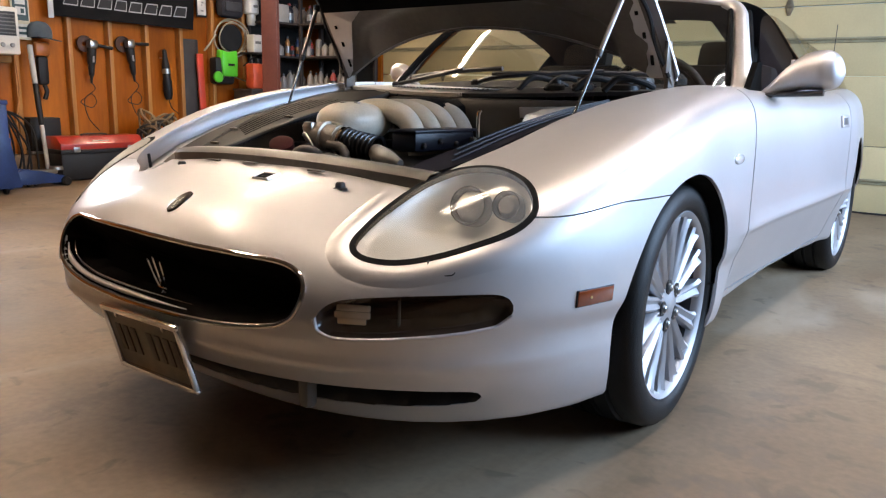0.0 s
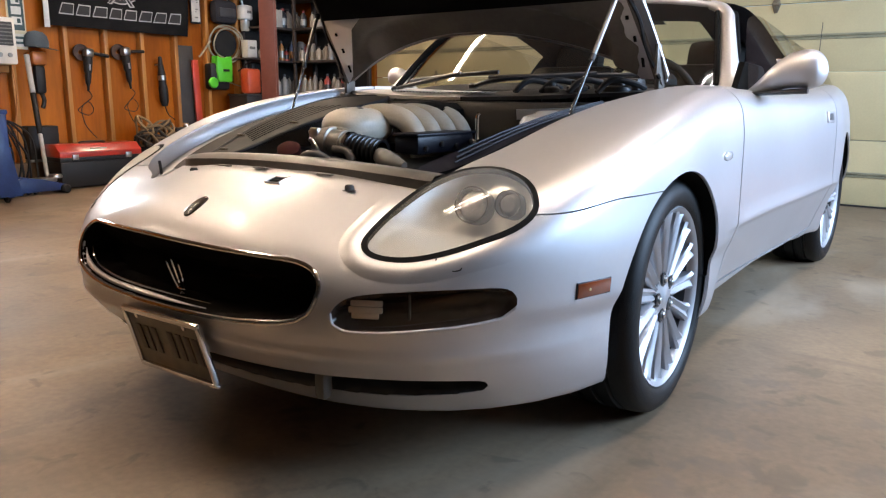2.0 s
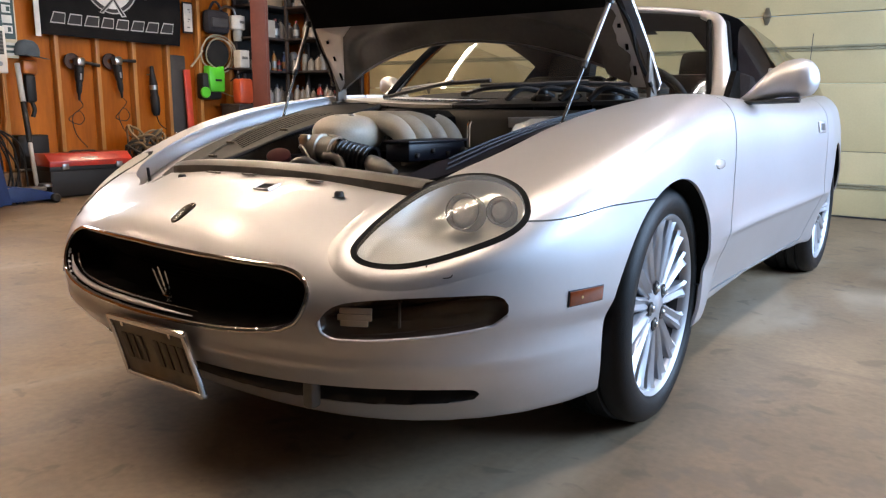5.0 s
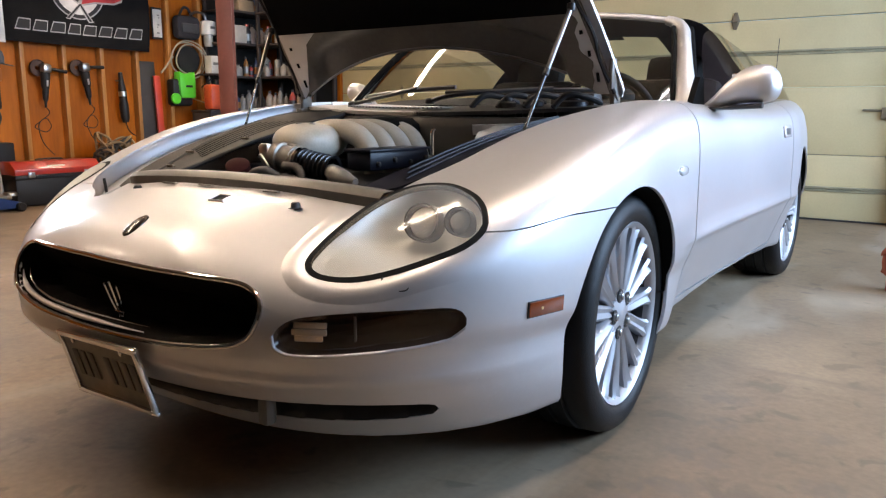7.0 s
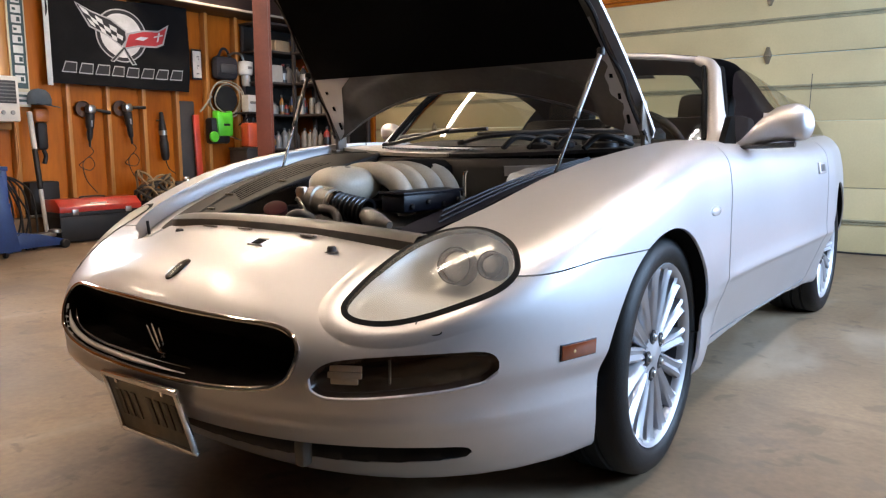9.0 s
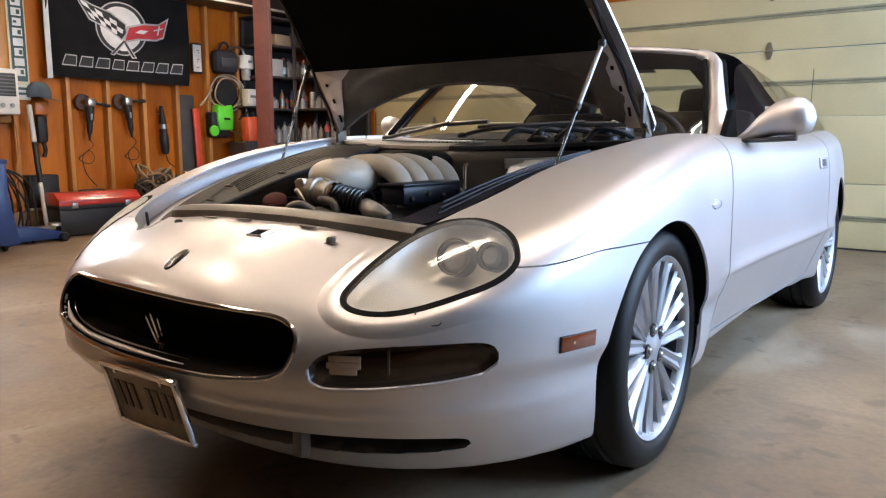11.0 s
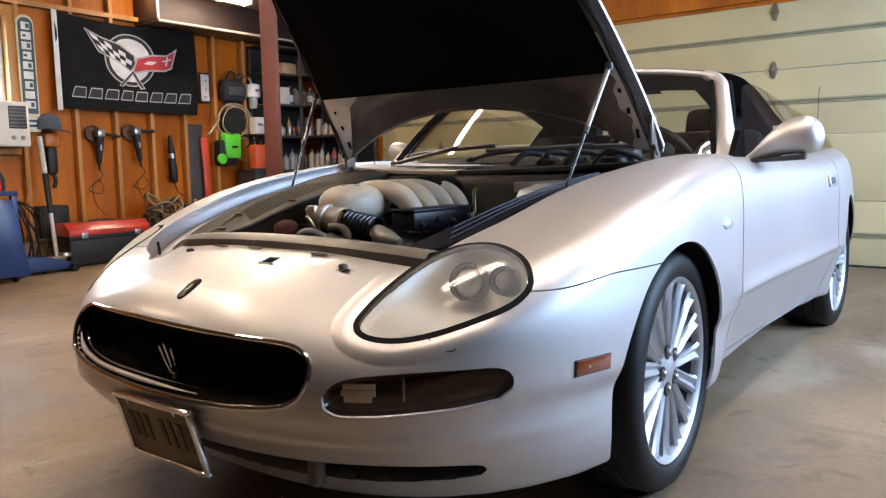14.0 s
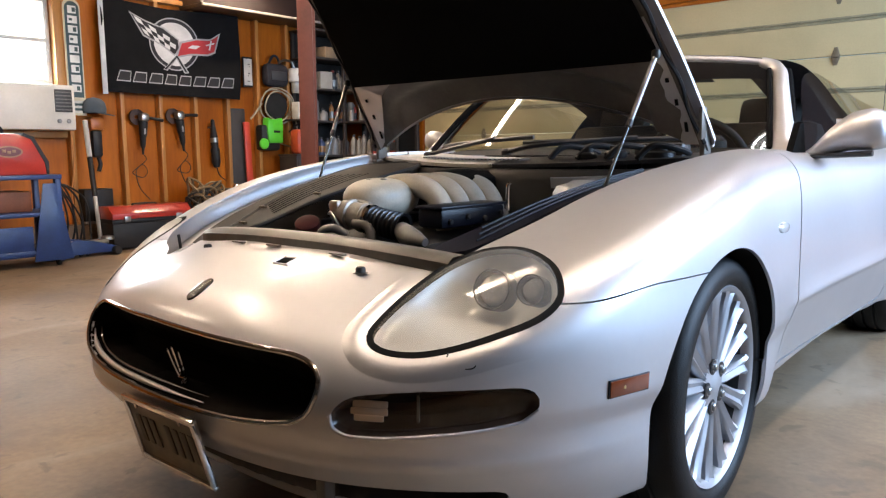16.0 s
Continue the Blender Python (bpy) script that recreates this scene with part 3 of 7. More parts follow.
SEAL_HEM = mat("hem_rubber", (0.010, 0.010, 0.011), 0.6, spec=0.3)
for s in (1, -1):
    if s < 0:
        plate_pts = [(-a, b) for a, b in ((0.63, 0.37), (0.59, 0.335), (0.53, 0.22), (0.485, 0.135), (0.42, 0.092), (0.36, 0.084), (0.60, 0.084), (0.615, 0.2))]
    else:
        reach = np.linspace(0.36, -0.04, 26)
        plate_pts = [(float(BAY_SIDE(b)) - 0.030, b) for b in reach[::-1]] + [(float(BAY_SIDE(b)) - 0.062 - 0.012 * math.sin(42 * b) - 0.006 * math.sin(95 * b), b) for b in reach]
    pb = bmesh.new()
    pb.faces.new([pb.verts.new((x, y, float(top_height(x, y)) - 0.050)) for x, y in plate_pts])
    bmesh.ops.solidify(pb, geom=pb.faces[:], thickness=0.008)
    hp = part("hinge_plate", pb, PAINT, hood, "silver hinge plate")
    for x, y, a, b in ((0.585, 0.30, 0.009, 0.03), (0.575, 0.22, 0.009, 0.018), (0.57, 0.15, 0.010, 0.012)):
        part("plate_slot", box((a, b, 0.004), (s * (x if s < 0 else float(BAY_SIDE(y)) - 0.046), y, float(top_height(x, y)) - 0.0545), 0.001), LINER, hp)
    wavy_edge = [(s * (float(BAY_SIDE(y)) - 0.022 - 0.006 * math.sin(30 * y)), y, float(top_height(float(BAY_SIDE(y)) - 0.02, y)) - 0.044) for y in np.linspace(-0.5, 0.36, 24)]
    part("hem", pipe(wavy_edge, 0.006, 6, steps=2), SEAL_HEM, hood, "black rubber hem")

# headlamps
for s in (1, -1):
    one = biggest(cut(cut(FULL, lambda p: lamp_f(p)), side_of(s)))
    lamp_edge = lambda p: -lamp_f(p)
    v = one[0]
    depth = step(0, 0.03, lamp_edge(v)) * (0.018 + 0.085 * step(-0.74, -0.56, v[:, 1]) * step(0.0, 0.05, lamp_edge(v)))
    housing = mesh_object("headlamp", v - body_normal(v) * depth[:, None], one[1], mat("lamp_bucket", (0.92, 0.91, 0.88), rough=0.34, metal=0.1, vary=0.05), car, "almond-shaped headlamp behind a clear cover", smooth=60)
    panel("gasket", cut(one, lambda p: -0.013 - lamp_f(p)), mat("gasket_rubber", (0.008, 0.008, 0.008), 0.85, spec=0.15), housing, "black rubber gasket", lift=0.001)
    cv, cf = cut(one, lambda p: lamp_f(p) + 0.012)
    face = LAMP_N * (s, 1, 1)
    bow = cv - np.array((s * 0.635, -0.565, 0.635))
    bow = bow - np.outer(bow @ face, face)
    cn = face + 1.7 * bow
    mesh_object("cover", cv + body_normal(cv) * 0.002, cf, LENS if s > 0 else WHITENED_LENS, housing, "clear cover" if s > 0 else "clear cover whitened by added haze", normals=cn / np.linalg.norm(cn, axis=1, keepdims=True))
    for x, y, z, r in ((0.577, -0.524, 0.610, 0.042), (0.672, -0.522, 0.620, 0.031)):
        if s < 0:
            x, r = FAR_LAMP - (0.767 - x) / FAR_SLIM, r * 0.5
        m = Matrix.Translation((s * x, y, z)) @ Vector((s * 0.12, -1, 0.30)).to_track_quat("Z", "Y").to_matrix().to_4x4()
        unit = part("lamp_unit", spin([(0, -0.03), (r * 0.6, -0.026), (r * 0.88, -0.006), (r * 0.93, 0.010), (r * 1.0, 0.012), (r * 1.02, 0.004), (r, -0.03)], 40, m=m), mat("lamp_bowl", (0.05, 0.048, 0.045), 0.3, 0.4), housing)
        part("bulb_lens", spin([(r * 0.86, -0.012), (r * 0.80, 0.0), (r * 0.55, 0.010), (0, 0.014)], 32, m=m), mat("projector_glass", (0.46, 0.45, 0.43), 0.15, 0.3, coat=1.0), unit)

    lip = biggest(cut(cut(FULL, lambda p: np.maximum.reduce((lamp_f(p) - 0.046, 0.0005 - lamp_f(p), p[:, 1] + 0.60))), side_of(s)))
    d = np.clip(lamp_f(lip[0]), 0, 0.046) / 0.046
    front = step(-0.60, -0.72, lip[0][:, 1])
    lift = 0.0002 + 0.0056 * front * np.sin(math.pi * d ** 0.8) ** 1.2
    mesh_object("headlamp_lip", lip[0] + body_normal(lip[0]) * lift[:, None], lip[1], PAINT, car, "raised silver lip round the headlamp", smooth=70)

# grille
mouth = cut(FULL, lambda p: grille_f(p) - 0.002)
grille = sunk("grille", mouth, 0.09, (lambda p: -grille_f(p), 0.02), mat("grille_black", (0.007, 0.005, 0.004), 0.9, spec=0.08), car, "black mesh grille in a chrome surround")
loop = max(rim_loops(cut(FULL, grille_f)[1]), key=len)
gm = cut(FULL, grille_f)
ring = [gm[0][i] for i in loop][::3]
part("surround", pipe([tuple(p + 0.002 * q) for p, q in zip(ring, body_normal(np.array(ring)))], 0.0055, 8, closed=True, steps=2), mat("dark_chrome", (0.55, 0.53, 0.51), 0.12, 1.0, vary=0.02), grille, "dark chrome surround")

low = sorted((p for p in np.array(ring) if p[2] < 0.440 and p[0] < 0.16), key=lambda p: p[0])[::2]
low_n = body_normal(np.array(low))
thin = [float(0.15 + 0.85 * step(0.17, -0.10, p[0]) * step(-0.45, -0.41, p[0])) for p in low]
part("mouth_lip", pipe([tuple(p - 0.014 * q + np.array((0, 0, 0.009))) for p, q in zip(low, low_n)], 0.0065, 8, steps=2, radii=[0.0065 * w for w in thin]), PAINT, grille, "silver lip along the foot of the grille")
part("lip_line", pipe([tuple(p - 0.030 * q + np.array((0, 0, 0.015))) for p, q in zip(low, low_n)], 0.0030, 6, steps=2, radii=[0.0030 * w for w in thin]), MATS["dark_chrome"], grille, "dark chrome line")

# fog lamps and lower intake
for s in (1, -1):
    one = cut(cut(FULL, lambda p: fog_f(p) - 0.001), side_of(s))
    fog = sunk("fog_lamp", one, 0.05, (lambda p: -fog_f(p), 0.018), mat("dark_amber", (0.055, 0.032, 0.022), 0.25), car, "dark smoked fog lamp")
    rim = [v for v in one[0][max(rim_loops(one[1]), key=len)] if v[2] < 0.435]
    rim.sort(key=lambda v: v[0])
    part("fog_lip", pipe([tuple(v + 0.001 * n) for v, n in zip(rim[::3], body_normal(np.array(rim[::3])))], 0.0036, 8, steps=2), PAINT, fog, "silver lower lip")
    panel("fog_cover", cut(one, lambda p: fog_f(p) + 0.003), glass("smoked_lens", (0.95, 0.84, 0.72), 0.03, 0.92), fog, lift=-0.014, flange=False)
sunk("lower_intake", cut(FULL, lambda p: intake_f(p) - 0.001), 0.07, (lambda p: -intake_f(p), 0.02), BLACK, car, "black lower air intake")


# wheels
def wheel(at, steer, s):
    m = Matrix.Translation(at) @ Matrix.Rotation(radians(steer), 4, "Z") @ Matrix.Rotation(radians(90 * s), 4, "Y")
    hub = new("wheel")
    hub.empty_display_size = 0.05
    hub.parent = car
    hub.matrix_world = m
    tagged(hub, "multi-spoke silver alloy wheel with low-profile tyre")
    tyre = spin([(0.238, -0.115), (0.262, -0.128), (0.295, -0.128), (0.313, -0.115), (0.322, -0.088), (0.3235, -0.05), (0.3155, -0.046), (0.3155, -0.040), (0.324, -0.036), (0.3245, 0.0), (0.316, 0.003), (0.316, 0.009), (0.324, 0.013),
                 (0.3232, 0.046), (0.3155, 0.05), (0.3155, 0.056), (0.322, 0.06), (0.3205, 0.086), (0.315, 0.104), (0.302, 0.117), (0.285, 0.1235), (0.266, 0.124), (0.252, 0.118), (0.246, 0.108), (0.238, 0.10)], 72)
    part("tyre", tyre, RUBBER, hub, "black low-profile tyre")
    # the shade inside the wheel is put into the barrel's dark grey
    part("barrel", spin([(0.238, -0.11), (0.225, -0.09), (0.215, 0.0), (0.222, 0.07), (0.2265, 0.086)], 72), mat("shaded_rim_grey", (0.07, 0.07, 0.072), 0.5, 0.4, vary=0.15), hub, "inner rim, darkened for the shade behind the spokes")
    rim = spin([(0.2265, 0.086), (0.229, 0.098), (0.235, 0.108), (0.2445, 0.114), (0.2475, 0.110), (0.2475, 0.102), (0.238, 0.09)], 72)
    part("rim", rim, ALLOY, hub)
    part("hub_cap", spin([(0, 0.101), (0.022, 0.101), (0.028, 0.098), (0.045, 0.096), (0.064, 0.0925), (0.070, 0.082), (0.072, 0.05), (0.05, 0.04)], 40), ALLOY, hub)
    sp = bmesh.new()
    prof = [(0.050, 0.0100, 0.094), (0.09, 0.0180, 0.0965), (0.12, 0.0182, 0.098), (0.15, 0.0186, 0.0995), (0.20, 0.0210, 0.102), (0.222, 0.0245, 0.105), (0.232, 0.031, 0.106), (0.238, 0.040, 0.106)]
    rows = []
    for r, w, h in prof:
        rows.append([sp.verts.new(q) for q in ((-w, r, h - 0.030), (-w, r, h - 0.006), (-w * 0.62, r, h), (0, r, h - 0.009), (w * 0.62, r, h), (w, r, h - 0.006), (w, r, h - 0.030))])
    for a, b in zip(rows[:-1], rows[1:]):
        for k in range(7):
            sp.faces.new((a[k], a[(k + 1) % 7], b[(k + 1) % 7], b[k]))
    sp.faces.new(rows[0]), sp.faces.new(rows[-1])
    first = part("spoke", sp, ALLOY, hub, smooth=50)
    for k in range(1, 15):
        c = new("spoke", first.data)
        c.parent = hub
        c.matrix_basis = Matrix.Rotation(2 * math.pi * k / 15, 4, "Z")
    turned = Matrix.Rotation(math.pi, 4, "Z")
    lug = spin([(0.0125, 0.086), (0.0125, 0.099), (0.0095, 0.100), (0.0095, 0.104), (0.007, 0.106), (0, 0.106)], 12, m=turned @ Matrix.Translation((0, 0.052, 0)))
    # flat black discs on the hub stand in for shaded bolt wells
    well = part("bolt_well", spin([(0.0195, 0.0945), (0.0195, 0.0972), (0.018, 0.0974), (0.0, 0.0974)], 20, m=turned @ Matrix.Translation((0, 0.052, 0))), BLACK, hub)
    for k in range(1, 5):
        c = new("bolt_well", well.data)
        c.parent = hub
        c.matrix_basis = Matrix.Rotation(2 * math.pi * k / 5, 4, "Z")
    first = part("wheel_bolt", lug, STEEL, hub)
    for k in range(1, 5):
        c = new("wheel_bolt", first.data)
        c.parent = hub
        c.matrix_basis = Matrix.Rotation(2 * math.pi * k / 5, 4, "Z")
    part("brake_disc", spin([(0.09, -0.02), (0.178, -0.02), (0.18, -0.022), (0.18, -0.046), (0.09, -0.046)], 48, closed=True), STEEL, hub, "steel brake disc")
    return hub


FRONT_STEER = 2.0
for s in (1, -1):
    wheel((s * 0.737, 0.028, 0.322), FRONT_STEER, s)
    wheel((s * 0.718, 2.44, 0.322), 0, s)
    for y, r in ((-0.03, 0.3295), (2.44, 0.3615)):
        bm = bmesh.new()
        rows = []
        for k in range(41):
            a = radians(-20 + 220 * k / 40)
            c, d = y + r * math.cos(a), (0.338 if y < 1 else 0.322) + r * math.sin(a)
            d = max(d, 0.335)
            edge = abs(on_side(c, d)[0].x) - 0.007
            rows.append([bm.verts.new((s * px, c, d)) for px in (edge, 0.80, 0.70, 0.58)])
        for p, q in zip(rows[:-1], rows[1:]):
            for k in range(3):
                bm.faces.new((p[k], p[k + 1], q[k + 1], q[k]))
        bm.faces.new([r[3] for r in rows])
        part("wheel_arch_liner", bm, LINER, car, "black wheel-arch liner")

# ---- engine bay ----
def bay_strip(name, near, far, drop, material, s, label="", y0=-0.66, y1=0.36):
    m = cut(FULL, lambda p: np.maximum.reduce((opening_f(p) + near, -opening_f(p) - far, y0 - p[:, 1], p[:, 1] - y1, 0.25 - s * p[:, 0])))
    return panel(name, m, material, car, label, depth=0.03, lift=-drop)


SEAL = mat("rubber_seal", (0.012, 0.012, 0.013), 0.55)
GREYPL = mat("grey_trim", (0.15, 0.145, 0.135), rough=0.4, vary=0.08, bump=0.1, bump_scale=150)
DARKBLUE = mat("navy_plastic", (0.005, 0.006, 0.014), rough=0.42, spec=0.3, vary=0.1, bump=0.05)
TRAY = mat("grimy_metal", (0.022, 0.020, 0.018), rough=0.6, vary=0.25, bump=0.3, bump_scale=70)
for s in (1, -1):
    bay_strip("wing_channel", -0.001, 0.056 if s > 0 else 0.085, 0.050, PAINT, s, "silver wing channel")
    bm = bmesh.new()
    rows = []
    for y in np.linspace(-0.66, 0.38, 40):
        x = float((BAY_SIDE if s > 0 else FAR_BAY)(y))
        z = float(top_height(x, y))
        rows.append([bm.verts.new((s * (x + a), y, z + b)) for a, b in ((0.001, -0.004), (-0.003, -0.008), (-0.012, -0.030), (-0.015, -0.052))])
    for a, b in zip(rows[:-1], rows[1:]):
        for k in range(3):
            bm.faces.new((a[k], a[k + 1], b[k + 1], b[k]))
    # the near edge has its shade in the colour, the far one is plain paint
    part("wing_inner_edge", bm, MATS["shaded_silver_paint"] if s > 0 else PAINT, car, "silver inner wing edge")
    edge = [(s * (float(BAY_SIDE(y)) - 0.058), y, float(top_height(float(BAY_SIDE(y)) - 0.058, y)) - 0.046) for y in np.linspace(-0.5, 0.34, 9)]
    part("bay_seal", pipe(edge, 0.006, 8), SEAL, car, "black rubber seal")

# nose ledge under the bonnet's front edge, with catch and plugs
ledge = cut(FULL, lambda p: np.maximum.reduce((-0.676 - p[:, 1], p[:, 1] + 0.590 - 0.03 * (p[:, 0] / 0.5) ** 2, np.abs(p[:, 0]) - 0.462, 0.5 - p[:, 2])))
ledge_panel = panel("slam_ledge", ledge, PAINT, car, "silver ledge under the bonnet edge", depth=0.03, lift=-0.016)
cp, cnorm = on_skin(0.126, -0.702)
catch_m = stick_at(cp, cnorm)
# no hole is cut: a black plate stands in for its shade
part("catch_well", box((0.044, 0.032, 0.008), (0, 0, -0.002), 0.001, m=catch_m), LINER, ledge_panel, "black plate for the dark of the bonnet-catch hole")
catch_rim = bmesh.new()
for w, h, x, y in ((0.008, 0.042, 0.026, 0.0), (0.003, 0.038, -0.0235, 0.0), (0.050, 0.004, 0.0, 0.018), (0.050, 0.003, 0.0, -0.0175)):
    box((w, h, 0.009 if x > 0 else 0.006), (x, y, 0.001), 0.0015, catch_rim, catch_m)
part("catch_rim", catch_rim, PAINT, ledge_panel, "silver catch surround")
for x in (-0.285, 0.310):
    z = float(top_height(x, -0.645)) - 0.012
    part("rubber_buffer", spin([(0, 0.012), (0.008, 0.012), (0.011, 0.008), (0.011, 0.0), (0.017, -0.002)], 16, m=Matrix.Translation((x, -0.645, z))), SEAL, ledge_panel, "black rubber buffer")
for x in (-0.20, -0.05, 0.19):
    z = float(top_height(x, -0.61)) - 0.010
    part("ledge_slot", box((0.05, 0.012, 0.004), (x, -0.605, z), 0.0015), GREYPL, ledge_panel)
bar = bmesh.new()
rows = []
for k in range(25):
    x = -0.485 + 0.97 * k / 24
    end = float(step(0.0, 0.05, x + 0.487))
    z = 0.680 - 0.022 * (abs(x) / 0.5) ** 2 - 0.03 * (1 - end)
    y = -0.552 + 0.03 * (x / 0.5) ** 2
    rows.append([bar.verts.new((x, y + a * (0.35 + 0.65 * end) + 0.012 * (1 - end), z + b * (0.3 + 0.7 * end))) for a, b in ((-0.036, -0.03), (-0.036, 0.0), (-0.022, 0.012), (0.016, 0.014), (0.032, 0.004), (0.036, -0.10))])
for a, b in zip(rows[:-1], rows[1:]):
    for k in range(5):
        bar.faces.new((a[k], a[k + 1], b[k + 1], b[k]))
part("radiator_cover", bar, mat("brown_grey_plastic", (0.14, 0.125, 0.105), 0.42, vary=0.15, scale=8), car, "dark grey radiator cover bar")

# inner covers
channel_pad = cut(FULL, lambda p: np.maximum.reduce((opening_f(p) + 0.084, -opening_f(p) - 0.20, -0.60 - p[:, 1], p[:, 1] - 0.10, 0.38 + p[:, 0])))
panel("channel_pad", channel_pad, mat("dark_pad_plastic", (0.035, 0.031, 0.027), 0.6, spec=0.25, vary=0.15), car, "dark grey pad beside the air box", depth=0.03, lift=-0.036)
part("channel_pipe", rod((-0.555, -0.598, 0.592), (-0.515, -0.548, 0.622), 0.007), mat("pale_blue_metal", (0.45, 0.48, 0.53), 0.35, 0.4), car, "pale metal stay in the wing channel")
part("channel_pin", rod((-0.585, -0.552, 0.598), (-0.588, -0.556, 0.648), 0.0045), BLACK, car, "black pin in the wing channel")
part("bonnet_bump_stop", box((0.03, 0.018, 0.014), (-0.50, -0.475, 0.662), 0.004), SEAL, car, "black rubber stop")
COVER = [(-0.43, -0.485), (-0.36, -0.485), (-0.315, -0.44), (-0.30, -0.2), (-0.29, 0.1), (-0.33, 0.24), (-0.45, 0.28), (-0.575, 0.2), (-0.548, 0.0), (-0.495, -0.28), (-0.455, -0.43)]
m = cut(FULL, lambda p: np.maximum(inside_of(wavy(COVER), p[:, :2]), 0.5 - p[:, 2]))
lc = panel("air_box_cover", m, mat("grey_cover", (0.050, 0.045, 0.039), 0.7, 0.0, spec=0.2, vary=0.18, scale=9, bump=0.06), car, "grey slotted air-box cover", depth=0.03, lift=-0.020)
loop = max(rim_loops(m[1]), key=len)
ring = [m[0][i] - np.array((0, 0, 0.0238)) for i in loop][::4]
part("cover_seal", pipe([tuple(p) for p in ring], 0.0075, 8, closed=True, steps=2), SEAL, lc)
for k in range(6):
    pts = []
    for t in np.linspace(0, 1, 8):
        y = -0.37 + 0.012 * k + (0.42 - 0.02 * k) * t
        x = -0.365 - 0.021 * k - (0.025 + 0.0043 * k) * t
        pts.append((x, y, float(top_height(x, y)) - 0.0229))
    part("cover_slot", pipe(pts, 0.0038, 6), LINER, lc)
for x, y in ((-0.46, -0.34), (-0.34, -0.22), (-0.40, -0.455)):
    part("cover_clip", box((0.03, 0.012, 0.008), (x, y, float(top_height(x, y)) - 0.014), 0.003), mat("brass_clip", (0.10, 0.08, 0.05), 0.4, 0.6), lc)
wall = bmesh.new()
rows = []
for y in np.linspace(-0.50, 0.24, 16):
    x = float(curve([(-0.50, -0.325), (-0.44, -0.312), (-0.2, -0.298), (0.1, -0.288), (0.24, -0.325)])(y))
    z = float(top_height(x, y)) - 0.028
    rows.append([wall.verts.new(q) for q in ((x, y, z), (x + 0.006, y, z - 0.008), (x + 0.012, y, z - 0.16))])
for p, q in zip(rows[:-1], rows[1:]):
    for k in range(2):
        wall.faces.new((p[k], p[k + 1], q[k + 1], q[k]))
bmesh.ops.solidify(wall, geom=wall.faces[:], thickness=0.004)
part("inner_wing_wall", wall, mat("grey_brown_panel", (0.030, 0.026, 0.022), 0.6, vary=0.15, scale=9, spec=0.25), car, "grey-brown inner wing panel")
RIGHT_COVER = [(0.36, -0.46), (0.42, -0.465), (0.455, -0.42), (0.50, -0.28), (0.545, 0.0), (0.58, 0.22), (0.53, 0.24), (0.475, -0.05), (0.42, -0.25)]
m = cut(FULL, lambda p: np.maximum(inside_of(wavy(RIGHT_COVER), p[:, :2]), 0.5 - p[:, 2]))
rc = panel("side_cover", m, DARKBLUE, car, "navy ribbed side cover", depth=0.05, lift=-0.030)
for k in range(3):
    pts = []
    for t in np.linspace(0, 1, 8):
        y = -0.40 + 0.03 * k + 0.58 * t
        x = 0.435 - 0.016 * k + 0.125 * t ** 0.9
        pts.append((x, y, float(top_height(x, y)) - 0.028))
    part("cover_rib", pipe(pts, 0.0028, 6), DARKBLUE, rc)
tub = bmesh.new()
box((1.06, 0.80, 0.02), (0, -0.05, 0.36), 0, tub)
box((0.02, 0.80, 0.26), (-0.53, -0.05, 0.48), 0, tub), box((0.02, 0.80, 0.26), (0.53, -0.05, 0.48), 0, tub)
box((0.90, 0.02, 0.20), (0, -0.50, 0.50), 0, tub)
part("engine_bay_tub", tub, TRAY, car, "grimy dark engine-bay tub")
fw = bmesh.new()
rows = []
for k in range(21):
    x = -0.62 + 1.24 * k / 20
    y = float(hood_rear(x)) - 0.03
    rows.append([fw.verts.new(q) for q in ((x, y, 0.40), (x, y, 0.80), (x, y + 0.004, 0.826), (x, y + 0.012, 0.834), (x, y + 0.045, 0.836))])
for a, b in zip(rows[:-1], rows[1:]):
    for k in range(4):
        fw.faces.new((a[k], a[k + 1], b[k + 1], b[k]))
part("firewall", fw, mat("grey_bulkhead", (0.06, 0.054, 0.047), 0.5, 0.2), car, "grey pressed bulkhead")
part("bulkhead_bulge", spin([(0.13, -0.12), (0.13, 0.0), (0.12, 0.04), (0.09, 0.06), (0, 0.065)], 32, m=Matrix.Translation((-0.06, 0.16, 0.77))), LINER, car, "black bulkhead bulge")
part("strut_tower", spin([(0.085, -0.1), (0.085, 0.0), (0.075, 0.018), (0.045, 0.026), (0.03, 0.034), (0, 0.036)], 32, m=Matrix.Translation((0.42, 0.10, 0.775))), PAINT, car, "silver suspension tower")
part("strut_tower", spin([(0.085, -0.1), (0.085, 0.0), (0.075, 0.018), (0.045, 0.026), (0.03, 0.034), (0, 0.036)], 32, m=Matrix.Translation((-0.44, 0.18, 0.77))), PAINT, car, "silver suspension tower")

# engine
engine = new("engine")
engine.empty_display_size = 0.05
engine.parent = car
tagged(engine, "V8 engine with a buff cast intake manifold")
pl = bmesh.new()
bmesh.ops.create_icosphere(pl, subdivisions=5, radius=1.0)
for v in pl.verts:
    a = np.sign(v.co) * np.abs(v.co) ** 0.82
    back = max(0.0, a[1])
    v.co = Vector((a[0] * (0.088 - 0.008 * back) - 0.072, a[1] * 0.12 - 0.20, a[2] * (0.060 - 0.01 * back) + 0.757))
plenum = part("intake_plenum", pl, BUFF, engine, "buff cast plenum")
